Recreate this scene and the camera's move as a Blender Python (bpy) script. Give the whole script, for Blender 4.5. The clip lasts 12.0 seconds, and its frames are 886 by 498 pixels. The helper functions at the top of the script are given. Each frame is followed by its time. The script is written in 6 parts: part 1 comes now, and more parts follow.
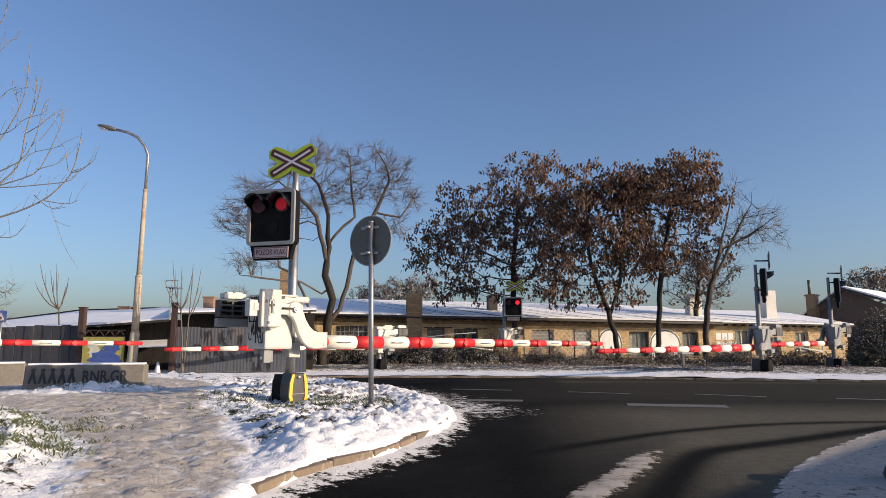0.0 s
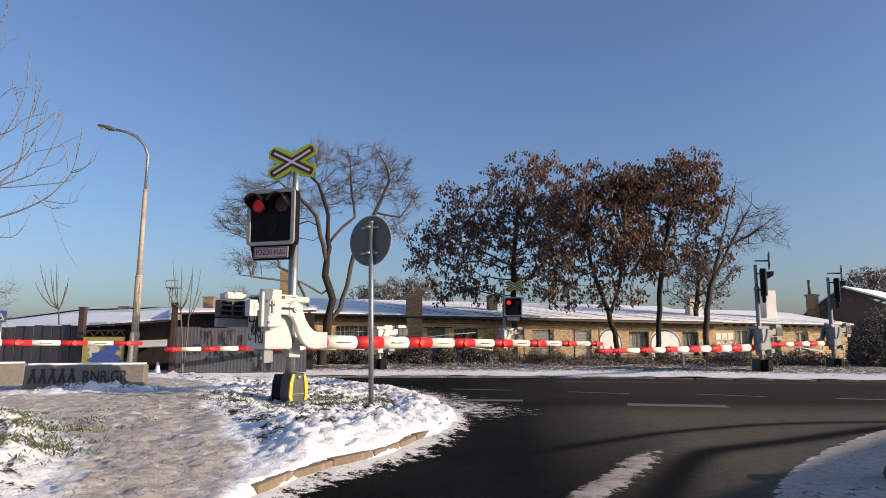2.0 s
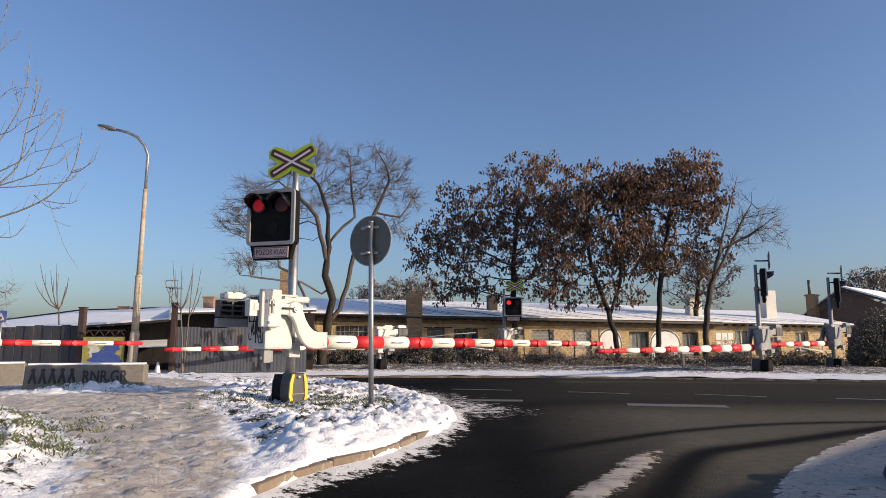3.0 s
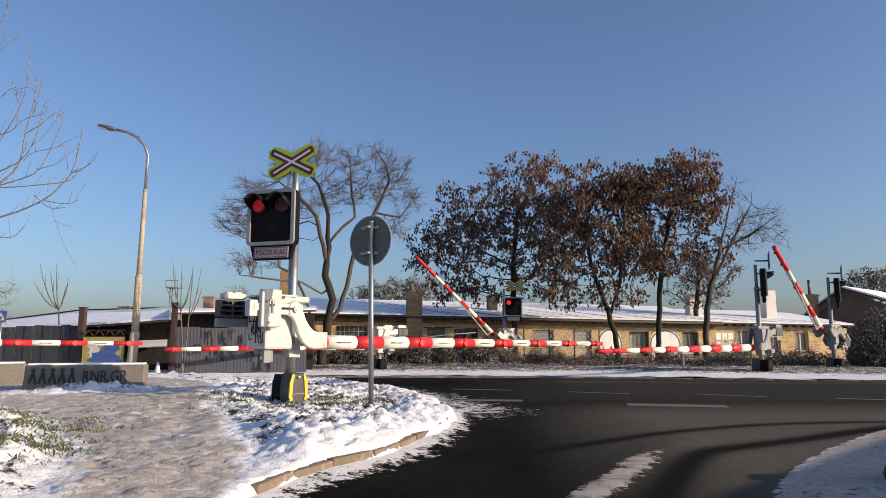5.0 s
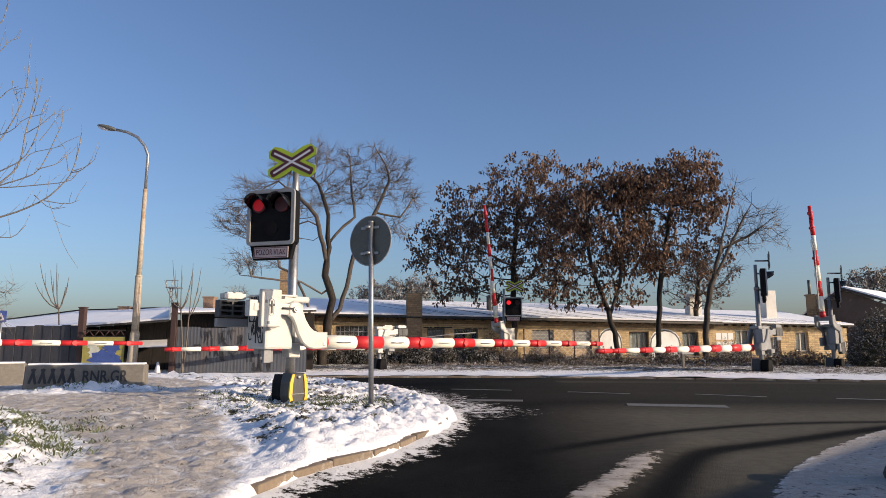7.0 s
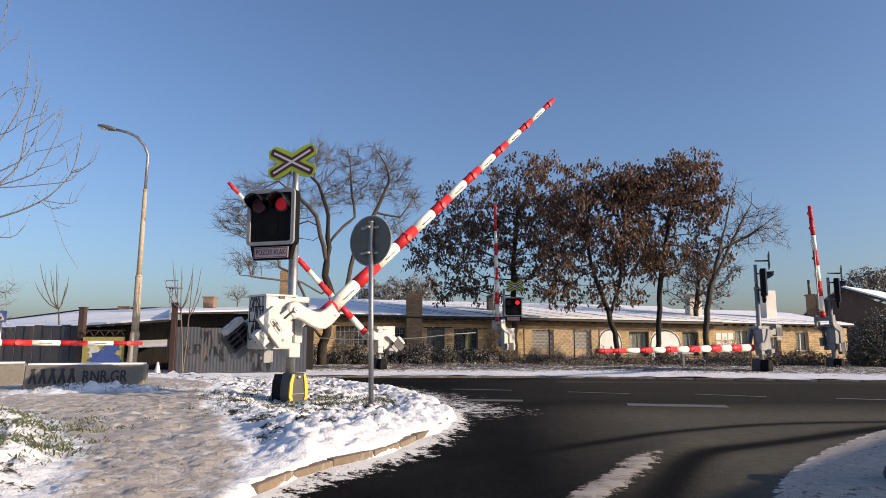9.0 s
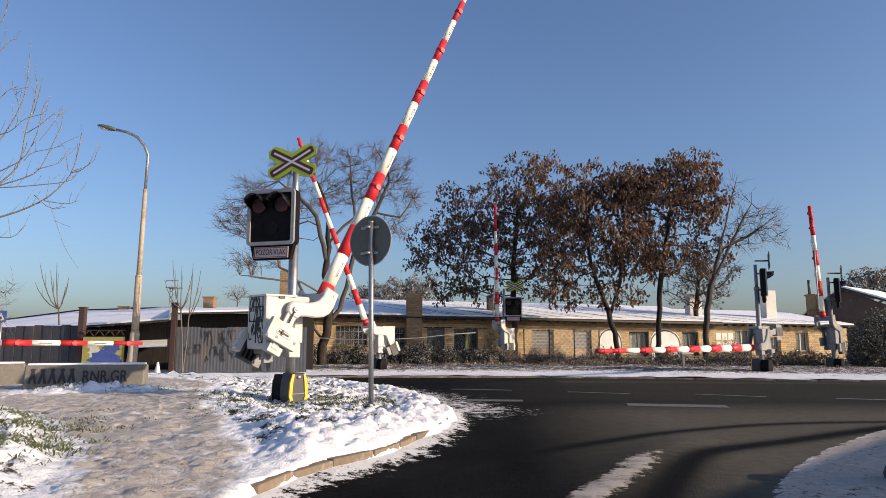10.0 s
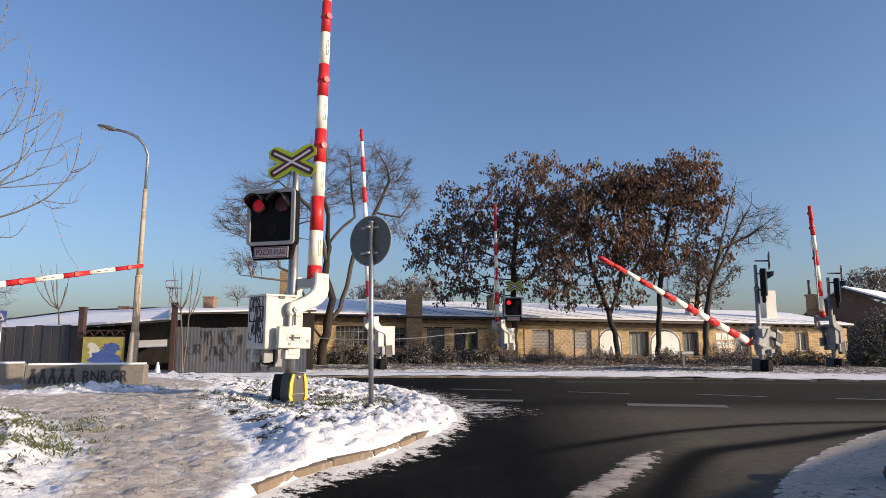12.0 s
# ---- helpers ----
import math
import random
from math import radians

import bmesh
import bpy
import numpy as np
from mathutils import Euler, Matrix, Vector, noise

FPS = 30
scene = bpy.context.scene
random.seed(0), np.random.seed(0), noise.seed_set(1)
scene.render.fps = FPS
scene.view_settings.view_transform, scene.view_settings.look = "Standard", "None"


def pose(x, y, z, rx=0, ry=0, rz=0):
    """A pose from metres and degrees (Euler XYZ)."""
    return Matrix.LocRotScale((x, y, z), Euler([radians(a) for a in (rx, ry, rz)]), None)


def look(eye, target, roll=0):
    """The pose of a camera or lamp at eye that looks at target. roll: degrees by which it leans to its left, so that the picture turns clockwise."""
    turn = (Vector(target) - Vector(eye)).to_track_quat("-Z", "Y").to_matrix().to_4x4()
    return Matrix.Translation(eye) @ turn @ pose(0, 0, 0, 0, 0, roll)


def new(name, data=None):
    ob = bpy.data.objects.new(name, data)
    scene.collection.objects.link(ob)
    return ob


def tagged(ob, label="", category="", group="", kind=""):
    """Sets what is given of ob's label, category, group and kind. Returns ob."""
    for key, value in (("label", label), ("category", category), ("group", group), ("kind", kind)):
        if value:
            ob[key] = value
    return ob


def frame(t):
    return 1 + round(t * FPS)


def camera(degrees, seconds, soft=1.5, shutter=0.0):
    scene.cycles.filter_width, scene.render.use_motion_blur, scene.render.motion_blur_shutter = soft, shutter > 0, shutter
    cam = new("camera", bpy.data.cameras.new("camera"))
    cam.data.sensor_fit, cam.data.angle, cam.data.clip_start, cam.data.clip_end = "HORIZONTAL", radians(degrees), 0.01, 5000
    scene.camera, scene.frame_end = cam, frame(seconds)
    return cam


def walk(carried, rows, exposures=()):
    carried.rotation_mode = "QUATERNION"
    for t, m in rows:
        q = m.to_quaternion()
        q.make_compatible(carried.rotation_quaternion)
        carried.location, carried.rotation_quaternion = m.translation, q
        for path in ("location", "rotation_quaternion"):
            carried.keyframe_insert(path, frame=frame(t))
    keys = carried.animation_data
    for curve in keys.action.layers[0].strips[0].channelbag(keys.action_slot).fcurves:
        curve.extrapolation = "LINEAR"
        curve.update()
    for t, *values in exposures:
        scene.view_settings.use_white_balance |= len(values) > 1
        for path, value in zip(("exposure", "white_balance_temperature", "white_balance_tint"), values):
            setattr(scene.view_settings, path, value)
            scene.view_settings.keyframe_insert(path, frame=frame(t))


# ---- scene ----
cam = camera(67.65, 12.0, soft=0.8)
STAND = look((0, 0, 1.0), (0, 10, 2.4017))
walk(cam, [(0, STAND), (12, STAND)], [(0, 0.36, 7600, 20), (7.2, 0.36, 7600, 20), (8.8, 0.43, 7600, 20), (12, 0.43, 7600, 20)])

# ---- light: clear winter day, low sun from the right and a little behind ----
SUN_AZ, SUN_EL = radians(111), radians(15.5)  # clockwise from +y, above the horizon
world = bpy.data.worlds.new("clear_winter_sky")
scene.world = world
world.use_nodes = True
wt = world.node_tree
sky = wt.nodes.new("ShaderNodeTexSky")
sky.sky_type, sky.sun_disc = "NISHITA", False
sky.sun_elevation, sky.sun_rotation = SUN_EL, SUN_AZ
sky.air_density, sky.dust_density, sky.ozone_density = 1.0, 2.0, 5.6
wt.nodes["Background"].inputs["Strength"].default_value = 0.148
wt.links.new(sky.outputs["Color"], wt.nodes["Background"].inputs["Color"])
sun_dir = Vector((math.sin(SUN_AZ) * math.cos(SUN_EL), math.cos(SUN_AZ) * math.cos(SUN_EL), math.sin(SUN_EL)))
sun_data = bpy.data.lights.new("sun", "SUN")
sun_data.energy, sun_data.angle, sun_data.color = 4.1, radians(0.5), (1.0, 0.92, 0.74)
sun = new("sun", sun_data)
sun.matrix_world = look(sun_dir * 60, (0, 0, 0))


# ---- materials ----
def ramp_node(nt, stops, fac):
    r = nt.nodes.new("ShaderNodeValToRGB")
    while len(r.color_ramp.elements) < len(stops):
        r.color_ramp.elements.new(0.5)
    for e, (p, col) in zip(r.color_ramp.elements, stops):
        e.position, e.color = p, (*col, 1)
    nt.links.new(fac, r.inputs["Fac"])
    return r.outputs["Color"]


def noise_node(nt, scale, detail=4, rough=0.6, stretch=None, vec="Object"):
    n = nt.nodes.new("ShaderNodeTexNoise")
    n.inputs["Scale"].default_value, n.inputs["Detail"].default_value, n.inputs["Roughness"].default_value = scale, detail, rough
    tc = nt.nodes.new("ShaderNodeTexCoord")
    src = tc.outputs[vec]
    if stretch:
        mp = nt.nodes.new("ShaderNodeMapping")
        mp.inputs["Scale"].default_value = stretch
        nt.links.new(src, mp.inputs["Vector"])
        src = mp.outputs["Vector"]
    nt.links.new(src, n.inputs["Vector"])
    return n.outputs["Fac"]


def math_node(nt, op, a, b=0.0, c=0.0):
    m = nt.nodes.new("ShaderNodeMath")
    m.operation = op
    for s, v in zip(m.inputs, (a, b, c)):
        if isinstance(v, bpy.types.NodeSocket):
            nt.links.new(v, s)
        else:
            s.default_value = v
    return m.outputs[0]


def mix_node(nt, fac, a, b, mode="MIX"):
    m = nt.nodes.new("ShaderNodeMix")
    m.data_type, m.blend_type = "RGBA", mode
    for sock, v in ((m.inputs[0], fac), (m.inputs[6], a), (m.inputs[7], b)):
        if isinstance(v, bpy.types.NodeSocket):
            nt.links.new(v, sock)
        elif isinstance(v, (int, float)):
            sock.default_value = v
        else:
            sock.default_value = (*v, 1)
    return m.outputs[2]


def blank(name):
    m = bpy.data.materials.new(name)
    m.use_nodes = True
    return m, m.node_tree, m.node_tree.nodes["Principled BSDF"]


def shade(v, k):
    return tuple(max(0.0, min(1.0, c * k)) for c in v)


def surface(name, col, rough=0.6, metal=0.0, grain=30, wear=3, vary=0.25, dirt=None, dirt_amount=0.35, bump=0.2, stretch=None,
            dist=0.01, island=0.0, pick=0.0, bricks=False):
    """A material with grain and stains at two scales; dirt: the colour of its stains."""
    m, nt, b = blank(name)
    fine = noise_node(nt, grain, 5, 0.65, stretch)
    c = ramp_node(nt, [(0.3, shade(col, 1 - vary)), (0.7, shade(col, 1 + vary * 0.7))], fine)
    coarse = noise_node(nt, wear, 6, 0.7, stretch)
    d = dirt or shade(col, 0.45)
    mask = ramp_node(nt, [(0.52, (0, 0, 0)), (0.72, (dirt_amount,) * 3)], coarse)
    c = mix_node(nt, mask, c, d)
    for amount, geo, out in ((island, "ShaderNodeNewGeometry", "Random Per Island"), (pick, "ShaderNodeObjectInfo", "Random")):
        if amount:
            g = nt.nodes.new(geo)
            k = ramp_node(nt, [(0.0, (1 - amount,) * 3), (1.0, (1, 1, 1))], g.outputs[out])
            c = mix_node(nt, 1.0, c, k, "MULTIPLY")
    if bricks:  # courses of worn brick with darker joints and odd stones
        tc, sep, com, br = (nt.nodes.new(k) for k in ("ShaderNodeTexCoord", "ShaderNodeSeparateXYZ", "ShaderNodeCombineXYZ", "ShaderNodeTexBrick"))
        nt.links.new(tc.outputs["Object"], sep.inputs[0])
        nt.links.new(math_node(nt, "ADD", sep.outputs["X"], sep.outputs["Y"]), com.inputs["X"])
        nt.links.new(sep.outputs["Z"], com.inputs["Y"])
        nt.links.new(com.outputs[0], br.inputs["Vector"])
        for key, v in (("Scale", 1.0), ("Brick Width", 0.30), ("Row Height", 0.095), ("Mortar Size", 0.012), ("Bias", 0.1)):
            br.inputs[key].default_value = v
        for key, v in (("Color1", 1.0), ("Color2", 0.62), ("Mortar", 0.5)):
            br.inputs[key].default_value = (v, v, v, 1)
        c = mix_node(nt, 0.9, c, br.outputs["Color"], "MULTIPLY")
        patch = noise_node(nt, 0.55, 4, 0.6)
        c = mix_node(nt, ramp_node(nt, [(0.56, (0, 0, 0)), (0.60, (0.8, 0.8, 0.8))], patch), c, shade(col, 0.92))
    nt.links.new(c, b.inputs["Base Color"])
    b.inputs["Metallic"].default_value = metal
    rr = ramp_node(nt, [(0.3, (max(0.03, rough - 0.12),) * 3), (0.7, (min(1, rough + 0.12),) * 3)], coarse)
    nt.links.new(rr, b.inputs["Roughness"])
    if bump:
        bp = nt.nodes.new("ShaderNodeBump")
        bp.inputs["Strength"].default_value, bp.inputs["Distance"].default_value = bump, dist
        nt.links.new(fine, bp.inputs["Height"])
        nt.links.new(bp.outputs["Normal"], b.inputs["Normal"])
    return m


def glow(name, col, strength):
    m, nt, b = blank(name)
    b.inputs["Base Color"].default_value = (*shade(col, 0.4), 1)
    b.inputs["Emission Color"].default_value = (*col, 1)
    b.inputs["Emission Strength"].default_value = strength
    return m


M_WHITE = surface("white_paint", (0.51, 0.495, 0.455), 0.5, wear=4.5, vary=0.08, dirt=(0.34, 0.29, 0.23), dirt_amount=0.45, bump=0.05)
M_GREYDRIVE = surface("grey_drive_paint", (0.20, 0.205, 0.21), 0.5, vary=0.1, dirt=(0.5, 0.5, 0.48), dirt_amount=0.3, bump=0.05)
M_RED = surface("red_paint", (0.62, 0.022, 0.025), 0.5, vary=0.10, dirt=(0.30, 0.02, 0.02), bump=0.04)
M_CREAM = surface("cream_white_film", (0.80, 0.77, 0.66), 0.4, vary=0.05, dirt=(0.5, 0.45, 0.35), dirt_amount=0.2, bump=0.03)
M_GALV = surface("galvanised_steel", (0.31, 0.315, 0.32), 0.45, 0.75, grain=45, wear=6, vary=0.2, bump=0.05)
M_GREYBACK = surface("grey_sign_back", (0.105, 0.108, 0.095), 0.55, 0.2, grain=25, vary=0.12, bump=0.03)
M_BLACK = surface("black_plastic", (0.006, 0.006, 0.007), 0.75, vary=0.3, bump=0.05)
M_BLACK.node_tree.nodes["Principled BSDF"].inputs["Specular IOR Level"].default_value = 0.15
M_DARKGREY = surface("dark_grey_casing", (0.045, 0.046, 0.048), 0.6, vary=0.2, dirt=(0.12, 0.11, 0.09), bump=0.05)
M_YELLOW = surface("yellow_strip", (0.80, 0.46, 0.02), 0.5, vary=0.1, dirt=(0.4, 0.25, 0.04), bump=0.04)
M_HOOD = surface("glossy_black_hood", (0.008, 0.008, 0.009), 0.22, vary=0.3, bump=0.03)
M_LIME = surface("lime_reflective", (0.38, 0.50, 0.025), 0.4, vary=0.07, dirt=(0.3, 0.33, 0.05), bump=0.02)
M_SIGNRED = surface("dark_red_print", (0.085, 0.014, 0.018), 0.45, vary=0.1, bump=0.02)
M_SIGNWHITE = surface("pale_print", (0.62, 0.60, 0.62), 0.45, vary=0.05, bump=0.02)
M_PLATE = surface("pinkish_plate", (0.45, 0.36, 0.36), 0.5, vary=0.08, bump=0.02)
M_RUST = surface("rusty_concrete_pole", (0.40, 0.34, 0.26), 0.8, grain=14, wear=1.6, vary=0.25, dirt=(0.30, 0.11, 0.04), dirt_amount=0.9, bump=0.3)
M_LENS_OFF = surface("dark_red_lens", (0.05, 0.004, 0.006), 0.55, vary=0.2, bump=0.0)
M_LENS_ON = glow("lit_red_lamp", (1.0, 0.015, 0.03), 0.10)
M_LENS_FAR = glow("bright_red_lamp", (1.0, 0.02, 0.03), 1.0)


# ---- small mesh tools ----
def link(name, bm, mats, parent=None, smooth=False):
    me = bpy.data.meshes.new(name)
    if smooth:
        for f in bm.faces:
            f.smooth = True
    bm.to_mesh(me)
    bm.free()
    for m in mats if isinstance(mats, (list, tuple)) else [mats]:
        me.materials.append(m)
    ob = new(name, me)
    if parent:
        ob.parent = parent
    return ob


def part(name, bm, material, parent, label="", smooth=False):
    ob = link(name, bm, material, parent, smooth)
    if label:
        tagged(ob, label)
    return ob


def thing(name, m, label, category, group="", kind=""):
    ob = new(name)
    ob.matrix_basis = m
    return tagged(ob, label, category, group, kind)


def box(bm, cx, cy, cz, sx, sy, sz, m=None, bevel=0.0, idx=0):
    """A box by centre and size."""
    t = Matrix.Translation((cx, cy, cz)) @ Matrix.Diagonal((sx, sy, sz, 1))
    made = bmesh.ops.create_cube(bm, size=1, matrix=(m @ t) if m else t)
    vs = made["verts"]
    fs = {f for v in vs for f in v.link_faces}
    for f in fs:
        f.material_index = idx
    if bevel:
        es = {e for v in vs for e in v.link_edges}
        out = bmesh.ops.bevel(bm, geom=list(es), offset=bevel, segments=2, profile=0.6, affect="EDGES", clamp_overlap=True)
        for f in out["faces"]:
            f.material_index = idx
    return bm


def rod(bm, a, b, r1, r2=None, n=12, caps=True, idx=0):
    """A tapered round bar from a to b."""
    a, b = Vector(a), Vector(b)
    d = b - a
    m = Matrix.Translation((a + b) / 2) @ d.to_track_quat("Z", "Y").to_matrix().to_4x4()
    made = bmesh.ops.create_cone(bm, cap_ends=caps, segments=n, radius1=r1, radius2=r1 if r2 is None else r2, depth=d.length, matrix=m)
    for f in {f for v in made["verts"] for f in v.link_faces}:
        f.material_index = idx
        f.smooth = len(f.verts) == 4
    return bm


def plate(bm, outline, depth, m, idx=0, bevel=0.0):
    """A flat outline in the x-z plane, depth thick along y, its front at -depth / 2."""
    ring = [bm.verts.new(m @ Vector((x, -depth / 2, z))) for x, z in outline]
    back = [bm.verts.new(m @ Vector((x, depth / 2, z))) for x, z in outline]
    n = len(ring)
    fs = [bm.faces.new(ring), bm.faces.new(back[::-1])]
    fs += [bm.faces.new((ring[i], back[i], back[(i + 1) % n], ring[(i + 1) % n])) for i in range(n)]
    for f in fs:
        f.material_index = idx
    bmesh.ops.recalc_face_normals(bm, faces=fs)
    if bevel:
        es = {e for f in fs[:2] for e in f.edges}
        out = bmesh.ops.bevel(bm, geom=list(es), offset=bevel, segments=1, affect="EDGES", clamp_overlap=True)
        for f in out["faces"]:
            f.material_index = idx
    return bm


def tube(bm, pts, radii, n=6, idx=0):
    """A bent tapered tube along pts."""
    rings = []
    for i, p in enumerate(pts):
        p = Vector(p)
        d = (Vector(pts[min(i + 1, len(pts) - 1)]) - Vector(pts[max(i - 1, 0)])).normalized()
        side = d.cross(Vector((0.31, 0.87, 0.39))).normalized()
        up = side.cross(d)
        rings.append([bm.verts.new(p + radii[i] * (math.cos(k * math.tau / n) * side + math.sin(k * math.tau / n) * up)) for k in range(n)])
    for a, b in zip(rings, rings[1:]):
        for k in range(n):
            f = bm.faces.new((a[k], a[(k + 1) % n], b[(k + 1) % n], b[k]))
            f.material_index, f.smooth = idx, True
    bm.faces.new(rings[-1])
    bm.faces.new(rings[0][::-1])
    return bm


def fbm(x, y, s, octaves=4, z=0.0):
    v, a, t = 0.0, 1.0, 0.0
    for _ in range(octaves):
        v += a * noise.noise((x * s, y * s, z))
        t += a
        a *= 0.5
        s *= 2.03
    return v / t


def gz(x, y):
    """Height of the ground: level near, sinking a little beyond the road and more behind the hedge."""
    z = -0.007 * max(0.0, y - 12)
    return max(z - 0.12 * max(0.0, min(3.0, y - 31.5)), -0.6)


# ---- ground ----
KERB = [(-1.26, 3.81), (-1.22, 4.45), (-1.04, 4.97), (-0.82, 5.40), (-0.55, 5.77), (-0.41, 6.26), (-0.23, 6.96), (-0.06, 7.60), (0.04, 8.48), (0.02, 9.32),
        (-0.14, 10.34), (-0.48, 11.61), (-1.02, 12.97), (-1.87, 14.51), (-3.38, 16.48), (-5.34, 17.95), (-7.64, 18.78), (-14.0, 19.9), (-40, 20.6)]
PATH_LEFT = [(-60, 16.0), (-12, 11.2), (-8.2, 10.4), (-5.7, 8.7), (-3.82, 6.6), (-2.95, 5.4), (-2.45, 4.3), (-1.9, 2.5), (-1.4, -6)]
PATH_RIGHT = [(-60, 17.6), (-12, 17.4), (-6.5, 16.6), (-4.3, 13.4), (-3.95, 11.4), (-3.3, 9.7), (-2.6, 8.1), (-1.75, 6.1), (-1.25, 5.0), (-1.2, 4.4), (-1.0, 2.5), (-0.6, -6)]
RIGHT_SNOW = [(1.0, 2.2), (2.10, 4.46), (2.65, 5.28), (3.15, 5.9), (3.70, 6.52), (4.37, 7.16), (5.17, 7.94), (7.5, 8.8), (11, 9.9), (40, 13)]
TONGUE = [(0.1, 3.0), (0.64, 3.93), (0.97, 4.45), (1.28, 5.01), (1.74, 5.9), (2.05, 6.4), (2.5, 7.0)]


def dense(line, step):
    out = []
    for (ax, ay), (bx, by) in zip(line, line[1:]):
        n = max(1, int(math.hypot(bx - ax, by - ay) / step))
        out += [(ax + (bx - ax) * i / n, ay + (by - ay) * i / n) for i in range(n)]
    return np.array(out + [line[-1]])


def rounded(line, times=2):
    for _ in range(times):
        out = [line[0]]
        for (ax, ay), (bx, by) in zip(line, line[1:]):
            out += [(ax * 0.75 + bx * 0.25, ay * 0.75 + by * 0.25), (ax * 0.25 + bx * 0.75, ay * 0.25 + by * 0.75)]
        line = out + [line[-1]]
    return line


KERB_LINE = rounded(KERB)


def side_of(line):
    """Signed distance to a line in plan, positive on its left."""
    seg = np.array(line)
    a, b = seg[:-1], seg[1:]
    ab = b - a
    ll = (ab ** 2).sum(1)

    def f(x, y):
        p = np.stack([x, y], -1)[..., None, :]
        t = np.clip(((p - a) * ab).sum(-1) / ll, 0, 1)
        q = p - a - ab * t[..., None]
        d2 = (q ** 2).sum(-1)
        k = d2.argmin(-1)
        cross = np.take_along_axis(ab[:, 0] * q[..., 1] - ab[:, 1] * q[..., 0], k[..., None], -1)[..., 0]
        return np.sqrt(d2.min(-1)) * np.where(cross > 0, 1, -1)
    return f


d_kerb, d_pathl, d_pathr = side_of(KERB_LINE), side_of(rounded(PATH_LEFT)), side_of(rounded(PATH_RIGHT))
d_right, d_tongue = side_of(rounded(RIGHT_SNOW)), side_of(rounded(TONGUE))


def sheet(name, xs, ys, height, keep, mat, attrs=()):
    """A grid over xs and ys; height(x, y) gives z; faces whose middle fails keep() are left out; attrs: (name, array)."""
    gx, gy = np.meshgrid(xs, ys, indexing="ij")
    z = height(gx, gy)
    ni, nj = gx.shape
    idx = np.arange(ni * nj).reshape(ni, nj)
    quads = np.stack([idx[:-1, :-1], idx[1:, :-1], idx[1:, 1:], idx[:-1, 1:]], -1).reshape(-1, 4)
    if keep is not None:
        cx = (gx[:-1, :-1] + gx[1:, 1:]) / 2
        cy = (gy[:-1, :-1] + gy[1:, 1:]) / 2
        quads = quads[keep(cx, cy).reshape(-1)]
    used, inv = np.unique(quads, return_inverse=True)
    quads = inv.reshape(-1, 4)
    co = np.stack([gx, gy, z], -1).reshape(-1, 3)[used]
    me = bpy.data.meshes.new(name)
    me.from_pydata(co.tolist(), [], quads.tolist())
    me.polygons.foreach_set("use_smooth", [True] * len(me.polygons))
    for an, f in attrs:
        at = me.attributes.new(an, "FLOAT", "POINT")
        at.data.foreach_set("value", f(gx, gy).reshape(-1)[used].astype(np.float32))
    me.materials.append(mat)
    me.update()
    return new(name, me)


def vnoise(x, y, s, octaves=4, z=0.0):
    flat = [fbm(a, b, s, octaves, z) for a, b in zip(x.reshape(-1), y.reshape(-1))]
    return np.array(flat).reshape(x.shape)


def gz_array(x, y):
    z = -0.007 * np.maximum(0, y - 12)
    return np.maximum(z - 0.12 * np.clip(y - 31.5, 0, 3), -0.6)


def attr_node(nt, name):
    a = nt.nodes.new("ShaderNodeAttribute")
    a.attribute_name = name
    return a.outputs["Fac"]


